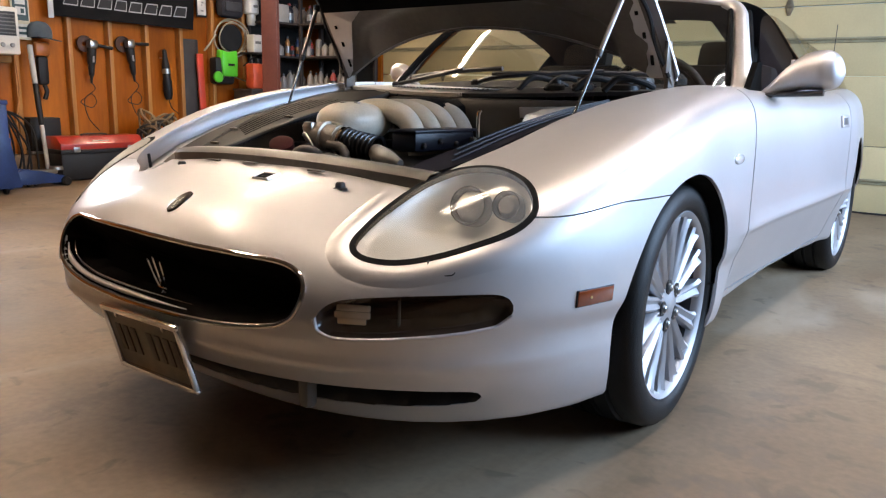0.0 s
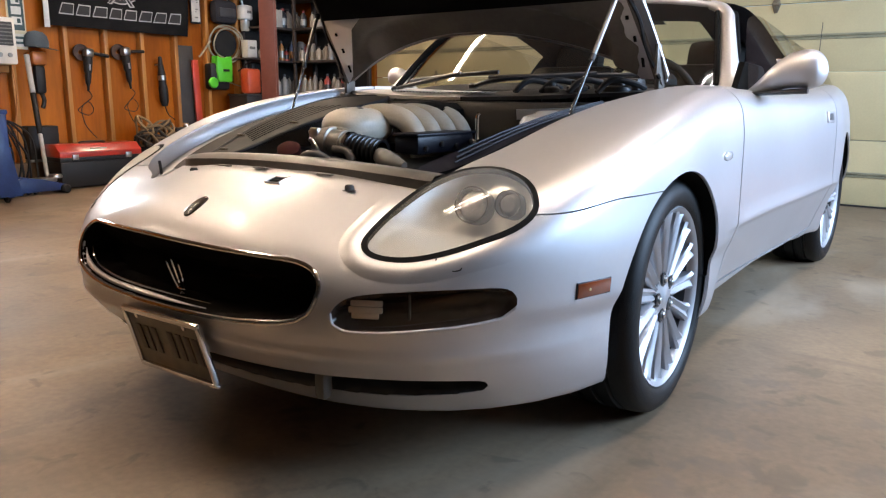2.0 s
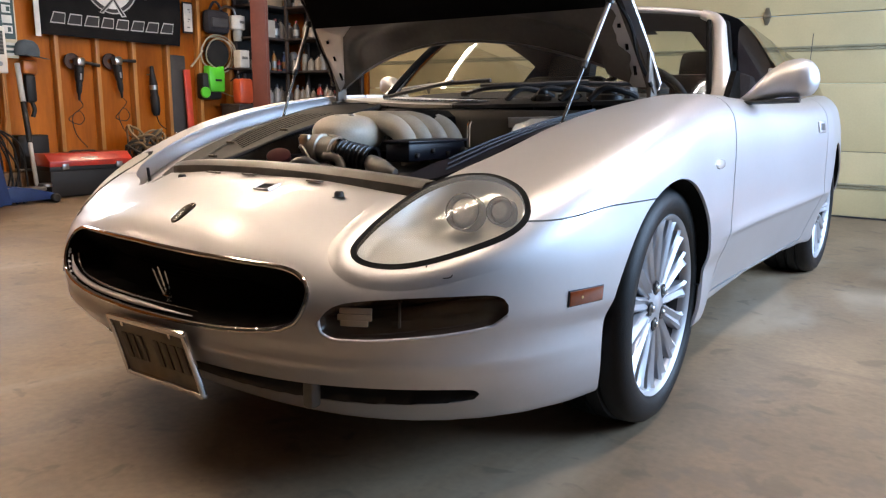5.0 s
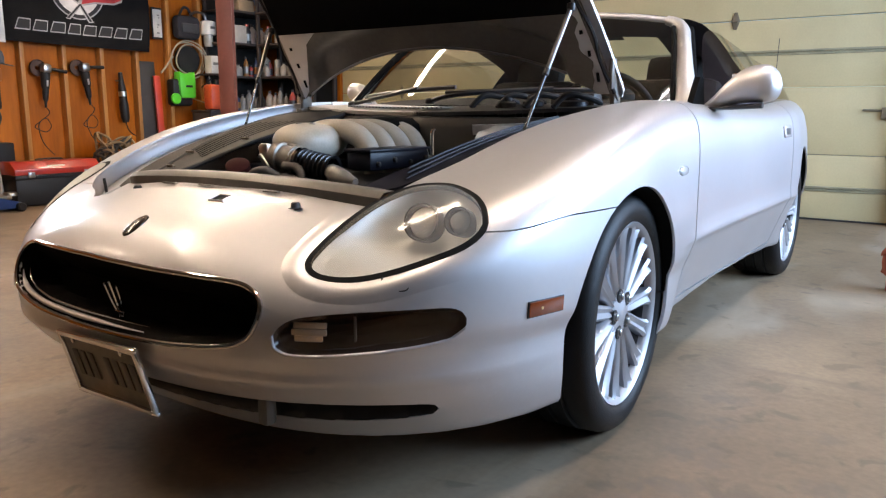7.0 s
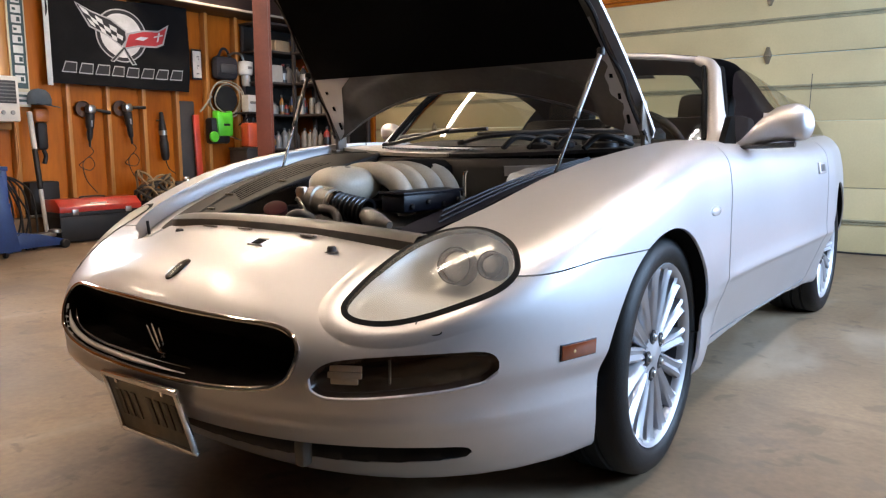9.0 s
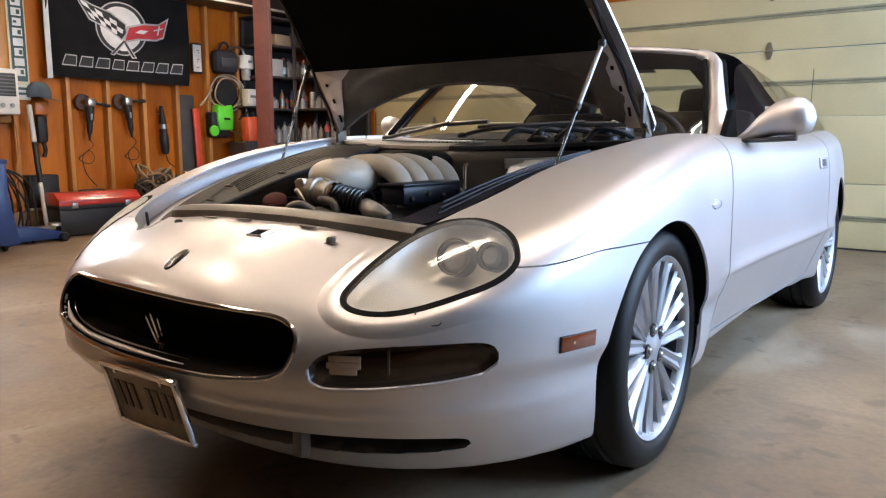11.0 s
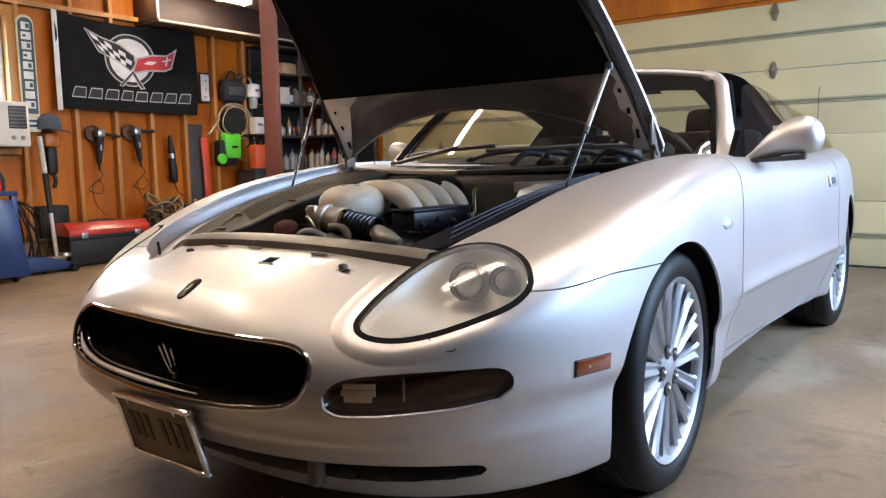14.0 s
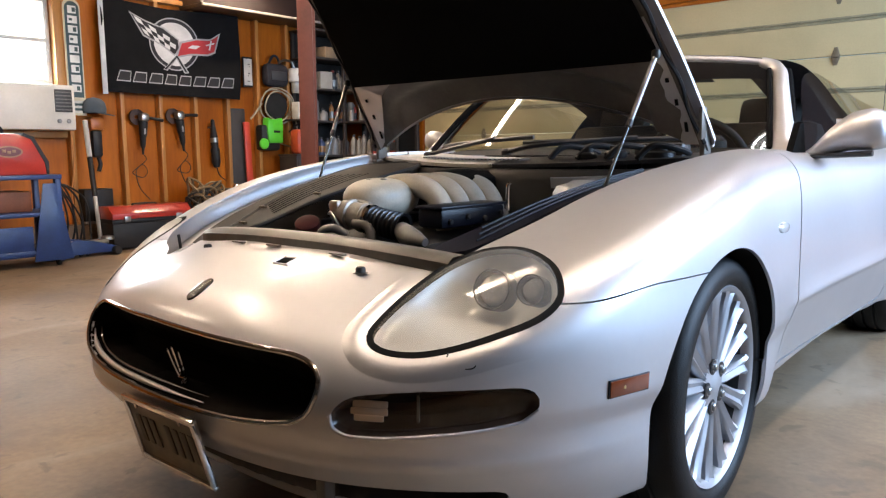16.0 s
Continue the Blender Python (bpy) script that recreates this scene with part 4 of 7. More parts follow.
for k in range(2):
    part("plenum_plug", spin([(0.010, 0), (0.010, 0.005), (0.006, 0.006), (0, 0.003)], 14, m=Matrix.Translation((-0.075 + 0.035 * k, -0.245 + 0.02 * k, 0.811))), STEEL, plenum)
for k in range(4):
    y = -0.135 + 0.08 * k
    part("intake_runner", pipe([(-0.15, y + 0.0, 0.765), (-0.10, y + 0.0, 0.790), (-0.02, y + 0.005, 0.795), (0.05, y + 0.01, 0.778), (0.09, y + 0.015, 0.735), (0.10, y + 0.02, 0.67)], 0.033, 16, steps=6, radii=[0.028, 0.031, 0.033, 0.0325, 0.031, 0.029]), BUFF, engine)
    part("runner_flange", box((0.05, 0.07, 0.025), (0.10, y + 0.02, 0.70), 0.008), BUFF, engine)
cov = part("coil_cover", box((0.09, 0.28, 0.055), (0.158, -0.112, 0.714), 0.012), DARKBLUE, engine, "navy coil cover")
part("cover_rim", box((0.098, 0.29, 0.008), (0.158, -0.112, 0.743), 0.003), DARKBLUE, cov)
for k in range(4):
    part("cover_screw", spin([(0.008, 0), (0.008, 0.006), (0.005, 0.009), (0, 0.009)], 12, m=pose(0.203, -0.22 + 0.075 * k, 0.705 + 0.010 * (k % 2), 0, 90, 0)), BLACK, cov)
part("coil_cover", box((0.10, 0.40, 0.06), (-0.255, -0.05, 0.66), 0.012), DARKBLUE, engine, "navy coil cover")
part("engine_block", box((0.46, 0.56, 0.20), (-0.03, -0.03, 0.56), 0.03), TRAY, engine, "dark engine block")
AXIS = Matrix.Translation((-0.062, -0.338, 0.722)) @ Vector((0.985, 0.12, -0.16)).to_track_quat("Z", "Y").to_matrix().to_4x4()
part("throttle_body", spin([(0.0, -0.03), (0.025, -0.03), (0.036, -0.02), (0.036, 0.0), (0.043, 0.002), (0.043, 0.012), (0.037, 0.015), (0.037, 0.045), (0.041, 0.048), (0.041, 0.058), (0.038, 0.06), (0.038, 0.075)], 28, m=AXIS), mat("cast_alloy", (0.40, 0.37, 0.33), 0.45, 0.7, vary=0.15, bump=0.2), engine, "cast throttle body")
for k in range(3):
    a = radians(-60 + 60 * k)
    part("throttle_lug", rod(AXIS @ Vector((0.04 * math.cos(a), 0.04 * math.sin(a), -0.01)), AXIS @ Vector((0.04 * math.cos(a), 0.04 * math.sin(a), 0.055)), 0.008), MATS["cast_alloy"], engine)
hose = []
for k in range(29):
    t = k / 28
    hose.append((0.039 if k % 4 < 2 else 0.032, 0.085 + 0.105 * t))
part("intake_hose", spin(hose, 28, m=AXIS), mat("black_rubber_hose", (0.012, 0.012, 0.014), 0.3), engine, "black corrugated intake hose")
part("hose_clip", spin([(0.039, 0.072), (0.0415, 0.072), (0.0415, 0.082), (0.039, 0.082)], 28, m=AXIS), CHROME, engine)
part("air_duct", pipe([(0.125, -0.325, 0.688), (0.165, -0.345, 0.678), (0.205, -0.36, 0.672), (0.25, -0.37, 0.668)], 0.03, 16, radii=[0.022, 0.028, 0.025, 0.010]), mat("grey_duct", (0.16, 0.155, 0.145), 0.35), engine, "grey air duct")
part("linkage", box((0.035, 0.02, 0.05), (-0.088, -0.365, 0.735), 0.006), STEEL, engine)
part("linkage_rod", pipe([(-0.11, -0.37, 0.722), (-0.085, -0.385, 0.727), (-0.06, -0.385, 0.70), (-0.06, -0.38, 0.68)], 0.004, 8), STEEL, engine)
part("coolant_cap", spin([(0.03, -0.04), (0.03, 0.0), (0.034, 0.004), (0.034, 0.02), (0.026, 0.026), (0, 0.027)], 20, m=pose(-0.135, -0.425, 0.685, 25, 20, 0)), mat("dark_red_cap", (0.045, 0.008, 0.007), 0.8, spec=0.15), engine, "dark red cap")
part("water_pipe", pipe([(-0.085, -0.43, 0.66), (-0.07, -0.425, 0.683), (-0.04, -0.41, 0.688), (-0.015, -0.39, 0.67)], 0.012, 12), mat("dull_pipe_alloy", (0.15, 0.14, 0.13), 0.5, 0.5, vary=0.2), engine, "alloy water pipe")
part("water_pipe", pipe([(-0.01, -0.37, 0.70), (0.03, -0.365, 0.698), (0.05, -0.365, 0.68), (0.055, -0.37, 0.65)], 0.013, 12), MATS["dull_pipe_alloy"], engine, "alloy water pipe")
part("sensor", rod((-0.12, -0.335, 0.70), (-0.125, -0.345, 0.752), 0.012), STEEL, engine)
part("dipstick", pipe([(0.205, 0.04, 0.72), (0.205, 0.04, 0.785), (0.21, 0.045, 0.80)], 0.006), CHROME, engine, "bright dipstick handle")
for k in range(6):
    x = -0.28 + 0.045 * k
    part("wiring_loom", pipe([(x, -0.46, 0.62), (x + 0.04, -0.40, 0.655 + 0.008 * (k % 2)), (x + 0.03, -0.30, 0.64), (x - 0.03, -0.15, 0.66)], 0.007, 6), BLACK, engine)

# reservoirs and boxes under the screen
for x, y, r, h in ((0.50, 0.40, 0.05, 0.026), (0.38, 0.36, 0.035, 0.034), (0.30, 0.33, 0.03, 0.03)):
    part("reservoir", spin([(r, -0.06), (r, h * 0.4), (r * 0.8, h * 0.6), (r * 0.55, h * 0.62), (r * 0.55, h), (0, h)], 20, m=Matrix.Translation((x, y, float(top_height(x, y)) - 0.012))), BLACK, car, "black fluid reservoir")
part("fuse_box", box((0.16, 0.07, 0.05), (0.48, 0.47, 0.888), 0.012), BLACK, car, "black fuse box")
for k in range(4):
    x = 0.18 + 0.10 * k
    part("cowl_hose", pipe([(x, 0.30, 0.865), (x + 0.03, 0.34, 0.905), (x + 0.08, 0.40, 0.895), (x + 0.10, 0.44, 0.88)], 0.010, 8), mat("dull_hose", (0.010, 0.010, 0.011), 0.65, spec=0.25), car, "black hose")

# gas struts and bonnet hinges
for s in (1, -1):
    a, b = Vector((s * 0.60, 0.150, 1.140)), Vector((s * 0.555, -0.03, 0.795))
    mid = a.lerp(b, 0.52)
    strut = part("gas_strut", rod(a, mid, 0.0074), mat("satin_strut_steel", (0.27, 0.265, 0.26), 0.30, 0.9, vary=0.06), car, "slim dark steel gas strut")
    part("strut_rod", rod(mid, b, 0.0048), mat("dark_steel", (0.16, 0.16, 0.16), 0.2, 0.9), strut, "thin dark steel strut rod")
    part("strut_collar", rod(mid - (a - b).normalized() * 0.012, mid + (a - b).normalized() * 0.010, 0.0088), BLACK, strut)
    part("strut_joint", spin([(0, -0.014), (0.011, -0.010), (0.012, 0.0), (0.011, 0.010), (0, 0.014)], 14, m=Matrix.Translation(a)), BLACK, strut)
    h = bmesh.new()
    box((0.016, 0.05, 0.11), (s * 0.652, 0.375, 0.905), 0.004, h), box((0.03, 0.09, 0.012), (s * 0.65, 0.375, 0.855), 0.003, h), box((0.012, 0.035, 0.09), (s * 0.655, 0.34, 0.965), 0.003, h, )
    # hinges share the darkened silver, shade included
    part("bonnet_hinge", h, MATS["shaded_silver_paint"], car, "silver bonnet hinge")

# ---- windscreen ----
def screen_point(u, v):
    """u from -1 to 1 across, v from 0 at the base to 1 at the header."""
    a = abs(u)
    base = Vector((0.732 * u, 0.385 + 0.385 * a ** 2.2, 0.895 - 0.012 * a))
    head = Vector((0.606 * u, 0.985 + 0.105 * a ** 2.2, 1.228 - 0.042 * a ** 2.5))
    p = base.lerp(head, v)
    p.z += 0.022 * math.sin(math.pi * v)
    return p


def loft(fn, nu, nv, back=None):
    bm = bmesh.new()
    rows = [[bm.verts.new(fn(-1 + 2 * i / nu, j / nv)) for i in range(nu + 1)] for j in range(nv + 1)]
    for a, b in zip(rows[:-1], rows[1:]):
        for i in range(nu):
            bm.faces.new((a[i], a[i + 1], b[i + 1], b[i]))
    return bm


windscreen = part("windscreen", loft(screen_point, 32, 12), GLASS, car, "clear raked windscreen")
windscreen.visible_shadow = False
for s in (1, -1):
    pts = [screen_point(s * 1.0, v) + Vector((s * 0.014, 0.012, 0.0)) for v in (-0.22, 0.1, 0.3, 0.5, 0.7, 0.86)]
    pts += [screen_point(s * 0.985, 0.96) + Vector((s * 0.006, 0.012, 0.004)), screen_point(s * 0.93, 1.0) + Vector((0, 0.012, 0.008))]
    part("pillar", pipe(pts, 0.03, 14, radii=[(1 if s > 0 else 0.5) * r for r in (0.056, 0.038, 0.030, 0.027, 0.026, 0.025, 0.023, 0.017)]), PAINT, car, "silver windscreen pillar")
    part("door_seal", pipe([screen_point(s * 1.0, v) + Vector((s * 0.030, 0.050, -0.004)) for v in (-0.25, 0.1, 0.4, 0.7, 0.92)], 0.015, 8), LINER, car, "black door seal")
    part("screen_trim", pipe([screen_point(s * 0.975, v) + Vector((0, -0.004, 0.003)) for v in (0.02, 0.3, 0.6, 0.9)], 0.009 if s > 0 else 0.014, 8), LINER, car, "black screen trim")
part("header_rail", pipe([screen_point(u, 1.0) + Vector((0, 0.012, 0.008)) for u in (-0.93, -0.7, -0.35, 0, 0.35, 0.7, 0.93)], 0.0115, 12), PAINT, car, "silver header rail")
for u0, u1 in ((-0.62, 0.05), (0.02, 0.78)):
    pts = [screen_point(u, 0.035 + 0.008 * k) + Vector((0, -0.012, 0.010)) for k, u in enumerate(np.linspace(u0, u1, 7))]
    w = part("wiper", pipe(pts, 0.008, 6), BLACK, car, "black wiper blade")
    piv = screen_point(u0, -0.05) + Vector((0, -0.06, 0.012))
    part("wiper_arm", pipe([piv, piv + Vector((0.12, 0.0, 0.022)), pts[4] + Vector((0, -0.004, 0.006))], 0.008, 6), BLACK, w)
    part("wiper_pivot", spin([(0.018, 0), (0.018, 0.012), (0.012, 0.018), (0, 0.018)], 16, m=Matrix.Translation(piv - Vector((0, 0, 0.008)))), BLACK, w)
for k in range(26):
    x = -0.35 + 0.018 * k
    y = float(hood_rear(x)) + 0.07
    c = part("cowl_slat", box((0.009, 0.07, 0.006), (x, y, float(top_height(x, y)) - 0.008), 0.002), GREYPL, cowl_panel)

# ---- mirrors ----
for s in (1, -1):
    h = bmesh.new()
    rows = []
    for t in [math.sin(0.5 * math.pi * k / 36) for k in range(37)]:
        x = -0.135 + 0.262 * t
        zc = float(curve([(0, -0.076), (0.15, -0.058), (0.35, -0.022), (0.6, 0.008), (0.8, 0.012), (1, 0.004)])(t))
        hz = float(curve([(0, 0.006), (0.15, 0.022), (0.35, 0.044), (0.6, 0.061), (0.75, 0.064), (0.85, 0.060), (0.93, 0.048), (0.98, 0.026), (1, 0.004)])(t))
        hy = float(curve([(0, 0.012), (0.2, 0.035), (0.5, 0.060), (0.75, 0.066), (0.88, 0.058), (0.95, 0.042), (0.985, 0.022), (1, 0.004)])(t))
        ring = []
        for k in range(28):
            a = 2 * math.pi * k / 28
            cy, cz = math.cos(a), math.sin(a)
            ring.append(h.verts.new((s * x, hy * math.copysign(abs(cy) ** 0.85, cy), zc + hz * math.copysign(abs(cz) ** 0.85, cz))))
        rows.append(ring)
    for a, b in zip(rows[:-1], rows[1:]):
        for k in range(28):
            h.faces.new((a[k], a[(k + 1) % 28], b[(k + 1) % 28], b[k]))
    h.faces.new(rows[0]), h.faces.new(rows[-1])
    mir = part("door_mirror", h, PAINT, car, "silver door mirror", smooth=60)
    mir.matrix_world = pose(s * (0.905 if s > 0 else 0.845), 0.87 if s > 0 else 0.95, 0.937, 0, 0, 4 * s) @ Matrix.Scale(1.0 if s > 0 else 0.66, 4)
    part("mirror_glass", box((0.15, 0.006, 0.085), (s * 0.03, 0.064, 0.008), 0.002), mat("mirror_glass", (0.9, 0.9, 0.9), 0.02, 1.0, vary=0.0), mir, "mirror glass")
    arm = bmesh.new()
    rows = []
    for t in np.linspace(0, 1, 7):
        c = Vector((s * (-0.115 + 0.19 * t), -0.03 - 0.0 * t, -0.072 + 0.012 * t))
        rows.append([arm.verts.new(c + Vector((0, (0.04 - 0.015 * t) * math.cos(a), (0.007 + 0.003 * t) * math.sin(a)))) for a in np.linspace(0, 2 * math.pi, 11)[:-1]])
    for a, b in zip(rows[:-1], rows[1:]):
        for k in range(10):
            arm.faces.new((a[k], a[(k + 1) % 10], b[(k + 1) % 10], b[k]))
    arm.faces.new(rows[0]), arm.faces.new(rows[-1])
    part("mirror_foot", arm, BLACK, mir, "black mirror foot")
    if s > 0:
        part("mirror_sail", slab([(0.66, 0.86), (0.83, 0.86), (0.80, 0.91), (0.785, 0.97), (0.745, 0.97)], 0.02, m=Matrix.Translation((s * 0.80, 0, 0)) @ Matrix(((0, 0, s, 0), (1, 0, 0, 0), (0, 1, 0, 0), (0, 0, 0, 1)))), LINER, car, "black mirror sail")

# ---- side glass, soft top, cabin ----
for s in (1, -1):
    outline = [(0.92, 0.86), (1.60, 0.87), (2.46, 0.90), (2.42, 0.99), (2.24, 1.058), (1.86, 1.096), (1.45, 1.148), (1.25, 1.165), (1.10, 1.145), (1.02, 1.09), (0.945, 0.99)]
    g = bmesh.new()
    f = g.faces.new([g.verts.new((s * (0.79 - 0.30 * (z - 0.86)), y, z)) for y, z in wavy(outline, 5)])
    pane = part("side_window", g, TINTED, car, "raised door glass", smooth=0)
    pane.visible_shadow = False


def roof_point(u, v):
    """The soft top, from the header at v = 0 down to the rear deck at v = 1."""
    a = abs(u)
    half = 0.606 + 0.02 * step(0, 0.45, v) + 0.035 * step(0.6, 1, v)
    y = 1.0 + 0.10 * a ** 2.2 + (1.30 - 0.10 * a ** 2) * v
    z = float(curve([(0, 1.245), (0.10, 1.259), (0.22, 1.262), (0.36, 1.243), (0.5, 1.207), (0.66, 1.145), (0.82, 1.060), (1.0, 0.915)])(v)) - (0.045 + 0.045 * float(step(0, 0.6, v))) * a ** 2.6 * (1 - 0.6 * v)
    return Vector((half * u, y, z))


roof = loft(roof_point, 30, 30)
for f in [f for f in roof.faces if abs(f.calc_center_median().x) < 0.33 and 0.975 < f.calc_center_median().z < 1.20 and f.calc_center_median().y > 1.6]:
    roof.faces.remove(f)
bmesh.ops.solidify(roof, geom=roof.faces[:], thickness=0.018)
soft_top = part("soft_top", roof, CLOTH, car, "dark canvas soft top")
pane = loft(lambda u, v: roof_point(u * 0.62, 0.48 + 0.48 * v) - Vector((0, 0.006, 0.008)), 8, 6)
part("rear_window", pane, GLASS, soft_top, "clear rear window").visible_shadow = False
for s in (1, -1):
    q = bmesh.new()
    rows = []
    for v in np.linspace(0.70, 1.0, 12):
        top = roof_point(s, v)
        low = Vector((s * 0.745, min(top.y, 2.40) - 0.10 * (1 - v), 0.90))
        rows.append([q.verts.new(low.lerp(top, t) + Vector((s * 0.012 * math.sin(math.pi * t), 0, 0))) for t in np.linspace(0, 1, 6)])
    for a, b in zip(rows[:-1], rows[1:]):
        for k in range(5):
            q.faces.new((a[k], a[k + 1], b[k + 1], b[k]))
    bmesh.ops.solidify(q, geom=q.faces[:], thickness=0.012)
    part("soft_top_side", q, CLOTH, soft_top)
part("tonneau", box((1.30, 0.30, 0.03), (0, 2.16, 0.905), 0.012), CLOTH, car, "dark canvas behind the seats")
cabin = bmesh.new()
box((1.44, 1.75, 0.03), (0, 1.30, 0.30), 0, cabin), box((0.03, 1.5, 0.52), (0.73, 1.35, 0.57), 0, cabin), box((0.03, 1.5, 0.52), (-0.73, 1.35, 0.57), 0, cabin)
box((1.44, 0.03, 0.55), (0, 2.14, 0.6), 0, cabin)
part("cabin_tub", cabin, LINER, car, "dark cabin lining")
dash = bmesh.new()
rows = []
for k in range(21):
    u = -1 + 2 * k / 20
    y = 0.44 + 0.33 * abs(u) ** 2.2
    rows.append([dash.verts.new(q) for q in ((0.69 * u, y, 0.875), (0.69 * u, y + 0.18, 0.905 - 0.01 * abs(u)), (0.69 * u, y + 0.30, 0.895), (0.69 * u, y + 0.33, 0.86), (0.69 * u, y + 0.30, 0.55))])
for a, b in zip(rows[:-1], rows[1:]):
    for k in range(4):
        dash.faces.new((a[k], a[k + 1], b[k + 1], b[k]))
part("dashboard", dash, mat("dark_leather", (0.010, 0.009, 0.008), 0.7, spec=0.2, bump=0.3, bump_scale=300), car, "dark leather dashboard")
part("binnacle", spin([(0.15, 0), (0.15, 0.03), (0.13, 0.05), (0, 0.055)], 24, m=pose(0.36, 0.92, 0.89) @ Matrix.Diagonal((1, 0.6, 1, 1))), MATS["dark_leather"], car)
sw = bmesh.new()
pipe([(0.185 * math.cos(a), 0.185 * math.sin(a), 0) for a in np.linspace(0, 2 * math.pi, 17)[:-1]], 0.015, 10, sw, closed=True, steps=3)
box((0.36, 0.04, 0.02), (0, 0, -0.01), 0.006, sw), box((0.12, 0.12, 0.04), (0, 0, -0.01), 0.015, sw)
ob = part("steering_wheel", sw, MATS["dark_leather"], car, "dark leather steering wheel")
ob.matrix_world = pose(0.36, 1.06, 0.83, -68, 0, 0)
SEATL = mat("dark_seat_leather", (0.012, 0.010, 0.009), 0.8, spec=0.15, bump=0.2, bump_scale=260)
for s in (1, -1):
    seat = new("seat")
    seat.parent = car
    seat.matrix_world = pose(s * 0.36, 1.62, 0.32)
    tagged(seat, "leather bucket seat with headrest")
    part("cushion", box((0.50, 0.50, 0.17), (0, -0.18, 0.10), 0.06), SEATL, seat)
    part("backrest", box((0.50, 0.14, 0.56), (0, 0, 0), 0.06, m=pose(0, 0.12, 0.42, -16, 0, 0)), SEATL, seat)
    part("headrest", box((0.27, 0.10, 0.18), (0, 0, 0), 0.045, m=pose(0, 0.24, 0.715, -14, 0, 0)), mat("headrest_leather", (0.008, 0.007, 0.006), 0.8, spec=0.15), seat, "dark leather headrest")
part("cabin_mirror", box((0.20, 0.03, 0.06), (0.0, 0.96, 1.175), 0.015), BLACK, car, "black rear-view mirror")
part("undertray", slab([(-0.56, -0.50), (0.56, -0.50), (0.56, -0.62), (0.46, -0.72), (0.28, -0.79), (0.0, -0.82), (-0.28, -0.79), (-0.46, -0.72), (-0.56, -0.62)], 0.02, m=Matrix.Translation((0, 0, 0.215))), LINER, car, "black undertray")
part("floor_pan", box((1.16, 3.6, 0.03), (0, 1.25, 0.235), 0.01), BLACK, car, "black underbody")

# ---- small things on the skin ----
AMBER = mat("amber_lens", (0.27, 0.05, 0.010), 0.18, vary=0.1, scale=40, coat=0.6)
for s in (1, -1):
    p, n = on_side(-0.455, 0.447, s)
    m = stick_at(p, n)
    mk = part("side_marker", box((0.106, 0.032, 0.006), (0, 0, 0.0005), 0.002, m=m), AMBER, car, "amber side marker lamp")
    part("marker_frame", box((0.110, 0.036, 0.004), (0, 0, -0.0005), 0.001, m=m), BLACK, mk, "black marker frame")
    part("marker_bulb", spin([(0.004, 0.003), (0.003, 0.0045), (0, 0.005)], 10, m=m @ Matrix.Translation((-0.015, 0, 0))), mat("pale_bulb", (0.9, 0.6, 0.25), 0.2), mk)
    p, n = on_side(0.345, 0.686, s)
    part("side_repeater", spin([(0.0, 0.009), (0.6, 0.008), (0.9, 0.005), (1.0, 0.0), (1.05, -0.004)], 24, m=stick_at(p, n) @ Matrix.Diagonal((0.046, 0.015, 1, 1))), mat("pale_lens", (0.72, 0.73, 0.74), 0.15, coat=1.0), car, "pale oval side repeater")
    p, n = on_side(1.86, 0.772, s)
    m = stick_at(p, n)
    hd = part("door_handle", box((0.145, 0.052, 0.012), (0, 0, 0.003), 0.005, m=m), PAINT, car, "recessed silver door handle")
    # a raised grey plate gives the shade of the hollow, which isn't modelled
    part("handle_recess", box((0.085, 0.030, 0.004), (-0.012 * s, 0, 0.0085), 0.0015, m=m), mat("recess_shade_grey", (0.12, 0.12, 0.12), 0.4), hd)
    p, n = on_skin(0.666, -0.7365)
    p.x, n.x = s * p.x, s * n.x
    wj = part("washer_cap", spin([(0.0, 0.0018), (0.92, 0.0018), (1.0, 0.0)], 28, m=stick_at(p, n) @ Matrix.Diagonal((0.027, 0.015, 0.5, 1))), PAINT, car, "headlamp washer cap")
    cap_m = stick_at(p, n)
    part("cap_gap", pipe([cap_m @ Vector((a, b, 0.0006)) for a, b in ((-0.026, 0.014), (-0.0265, -0.002), (-0.021, -0.0135), (0.0, -0.0155), (0.021, -0.0135), (0.0265, -0.002), (0.026, 0.014))], 0.0016, 5, steps=4), BLACK, wj)
p, n = on_skin(0.0, -0.845)
em = bmesh.new()
spin([(0, 0.006), (0.6, 0.005), (1, 0.001), (1.05, -0.003)], 28, em, stick_at(p, n, (0, 1, 0)) @ Matrix.Diagonal((0.021, 0.036, 1, 1)))
# chrome with a dark reflection put into its colour
part("badge", em, mat("darkened_chrome", (0.10, 0.095, 0.09), 0.22, 1.0), car, "oval chrome badge")
# centre ornament of the grille
tr = bmesh.new()


def lean(dx, z):
    """A point of the ornament, which leans back towards its foot."""
    return Vector((dx, -0.918 + 0.30 * (0.48 - z), z - 0.010))


for dx in (-0.023, 0.0, 0.023):
    top = 0.478 if dx else 0.486
    pipe([lean(dx * 0.2, 0.402), lean(dx * 0.62, 0.418), lean(dx * 0.9, 0.446), lean(dx, top - 0.006), lean(dx * 1.04, top)], 0.005, 6, tr, radii=[0.0024, 0.0034, 0.0030, 0.0034, 0.0008])
box((0.036, 0.008, 0.006), lean(0, 0.410), 0.0025, tr), rod(lean(0, 0.384), lean(0, 0.42), 0.0030, bm=tr)
spin([(0, 0.008), (0.007, 0.004), (0.008, 0.0), (0.005, -0.006), (0, -0.008)], 12, tr, Matrix.Translation(lean(0, 0.398)))
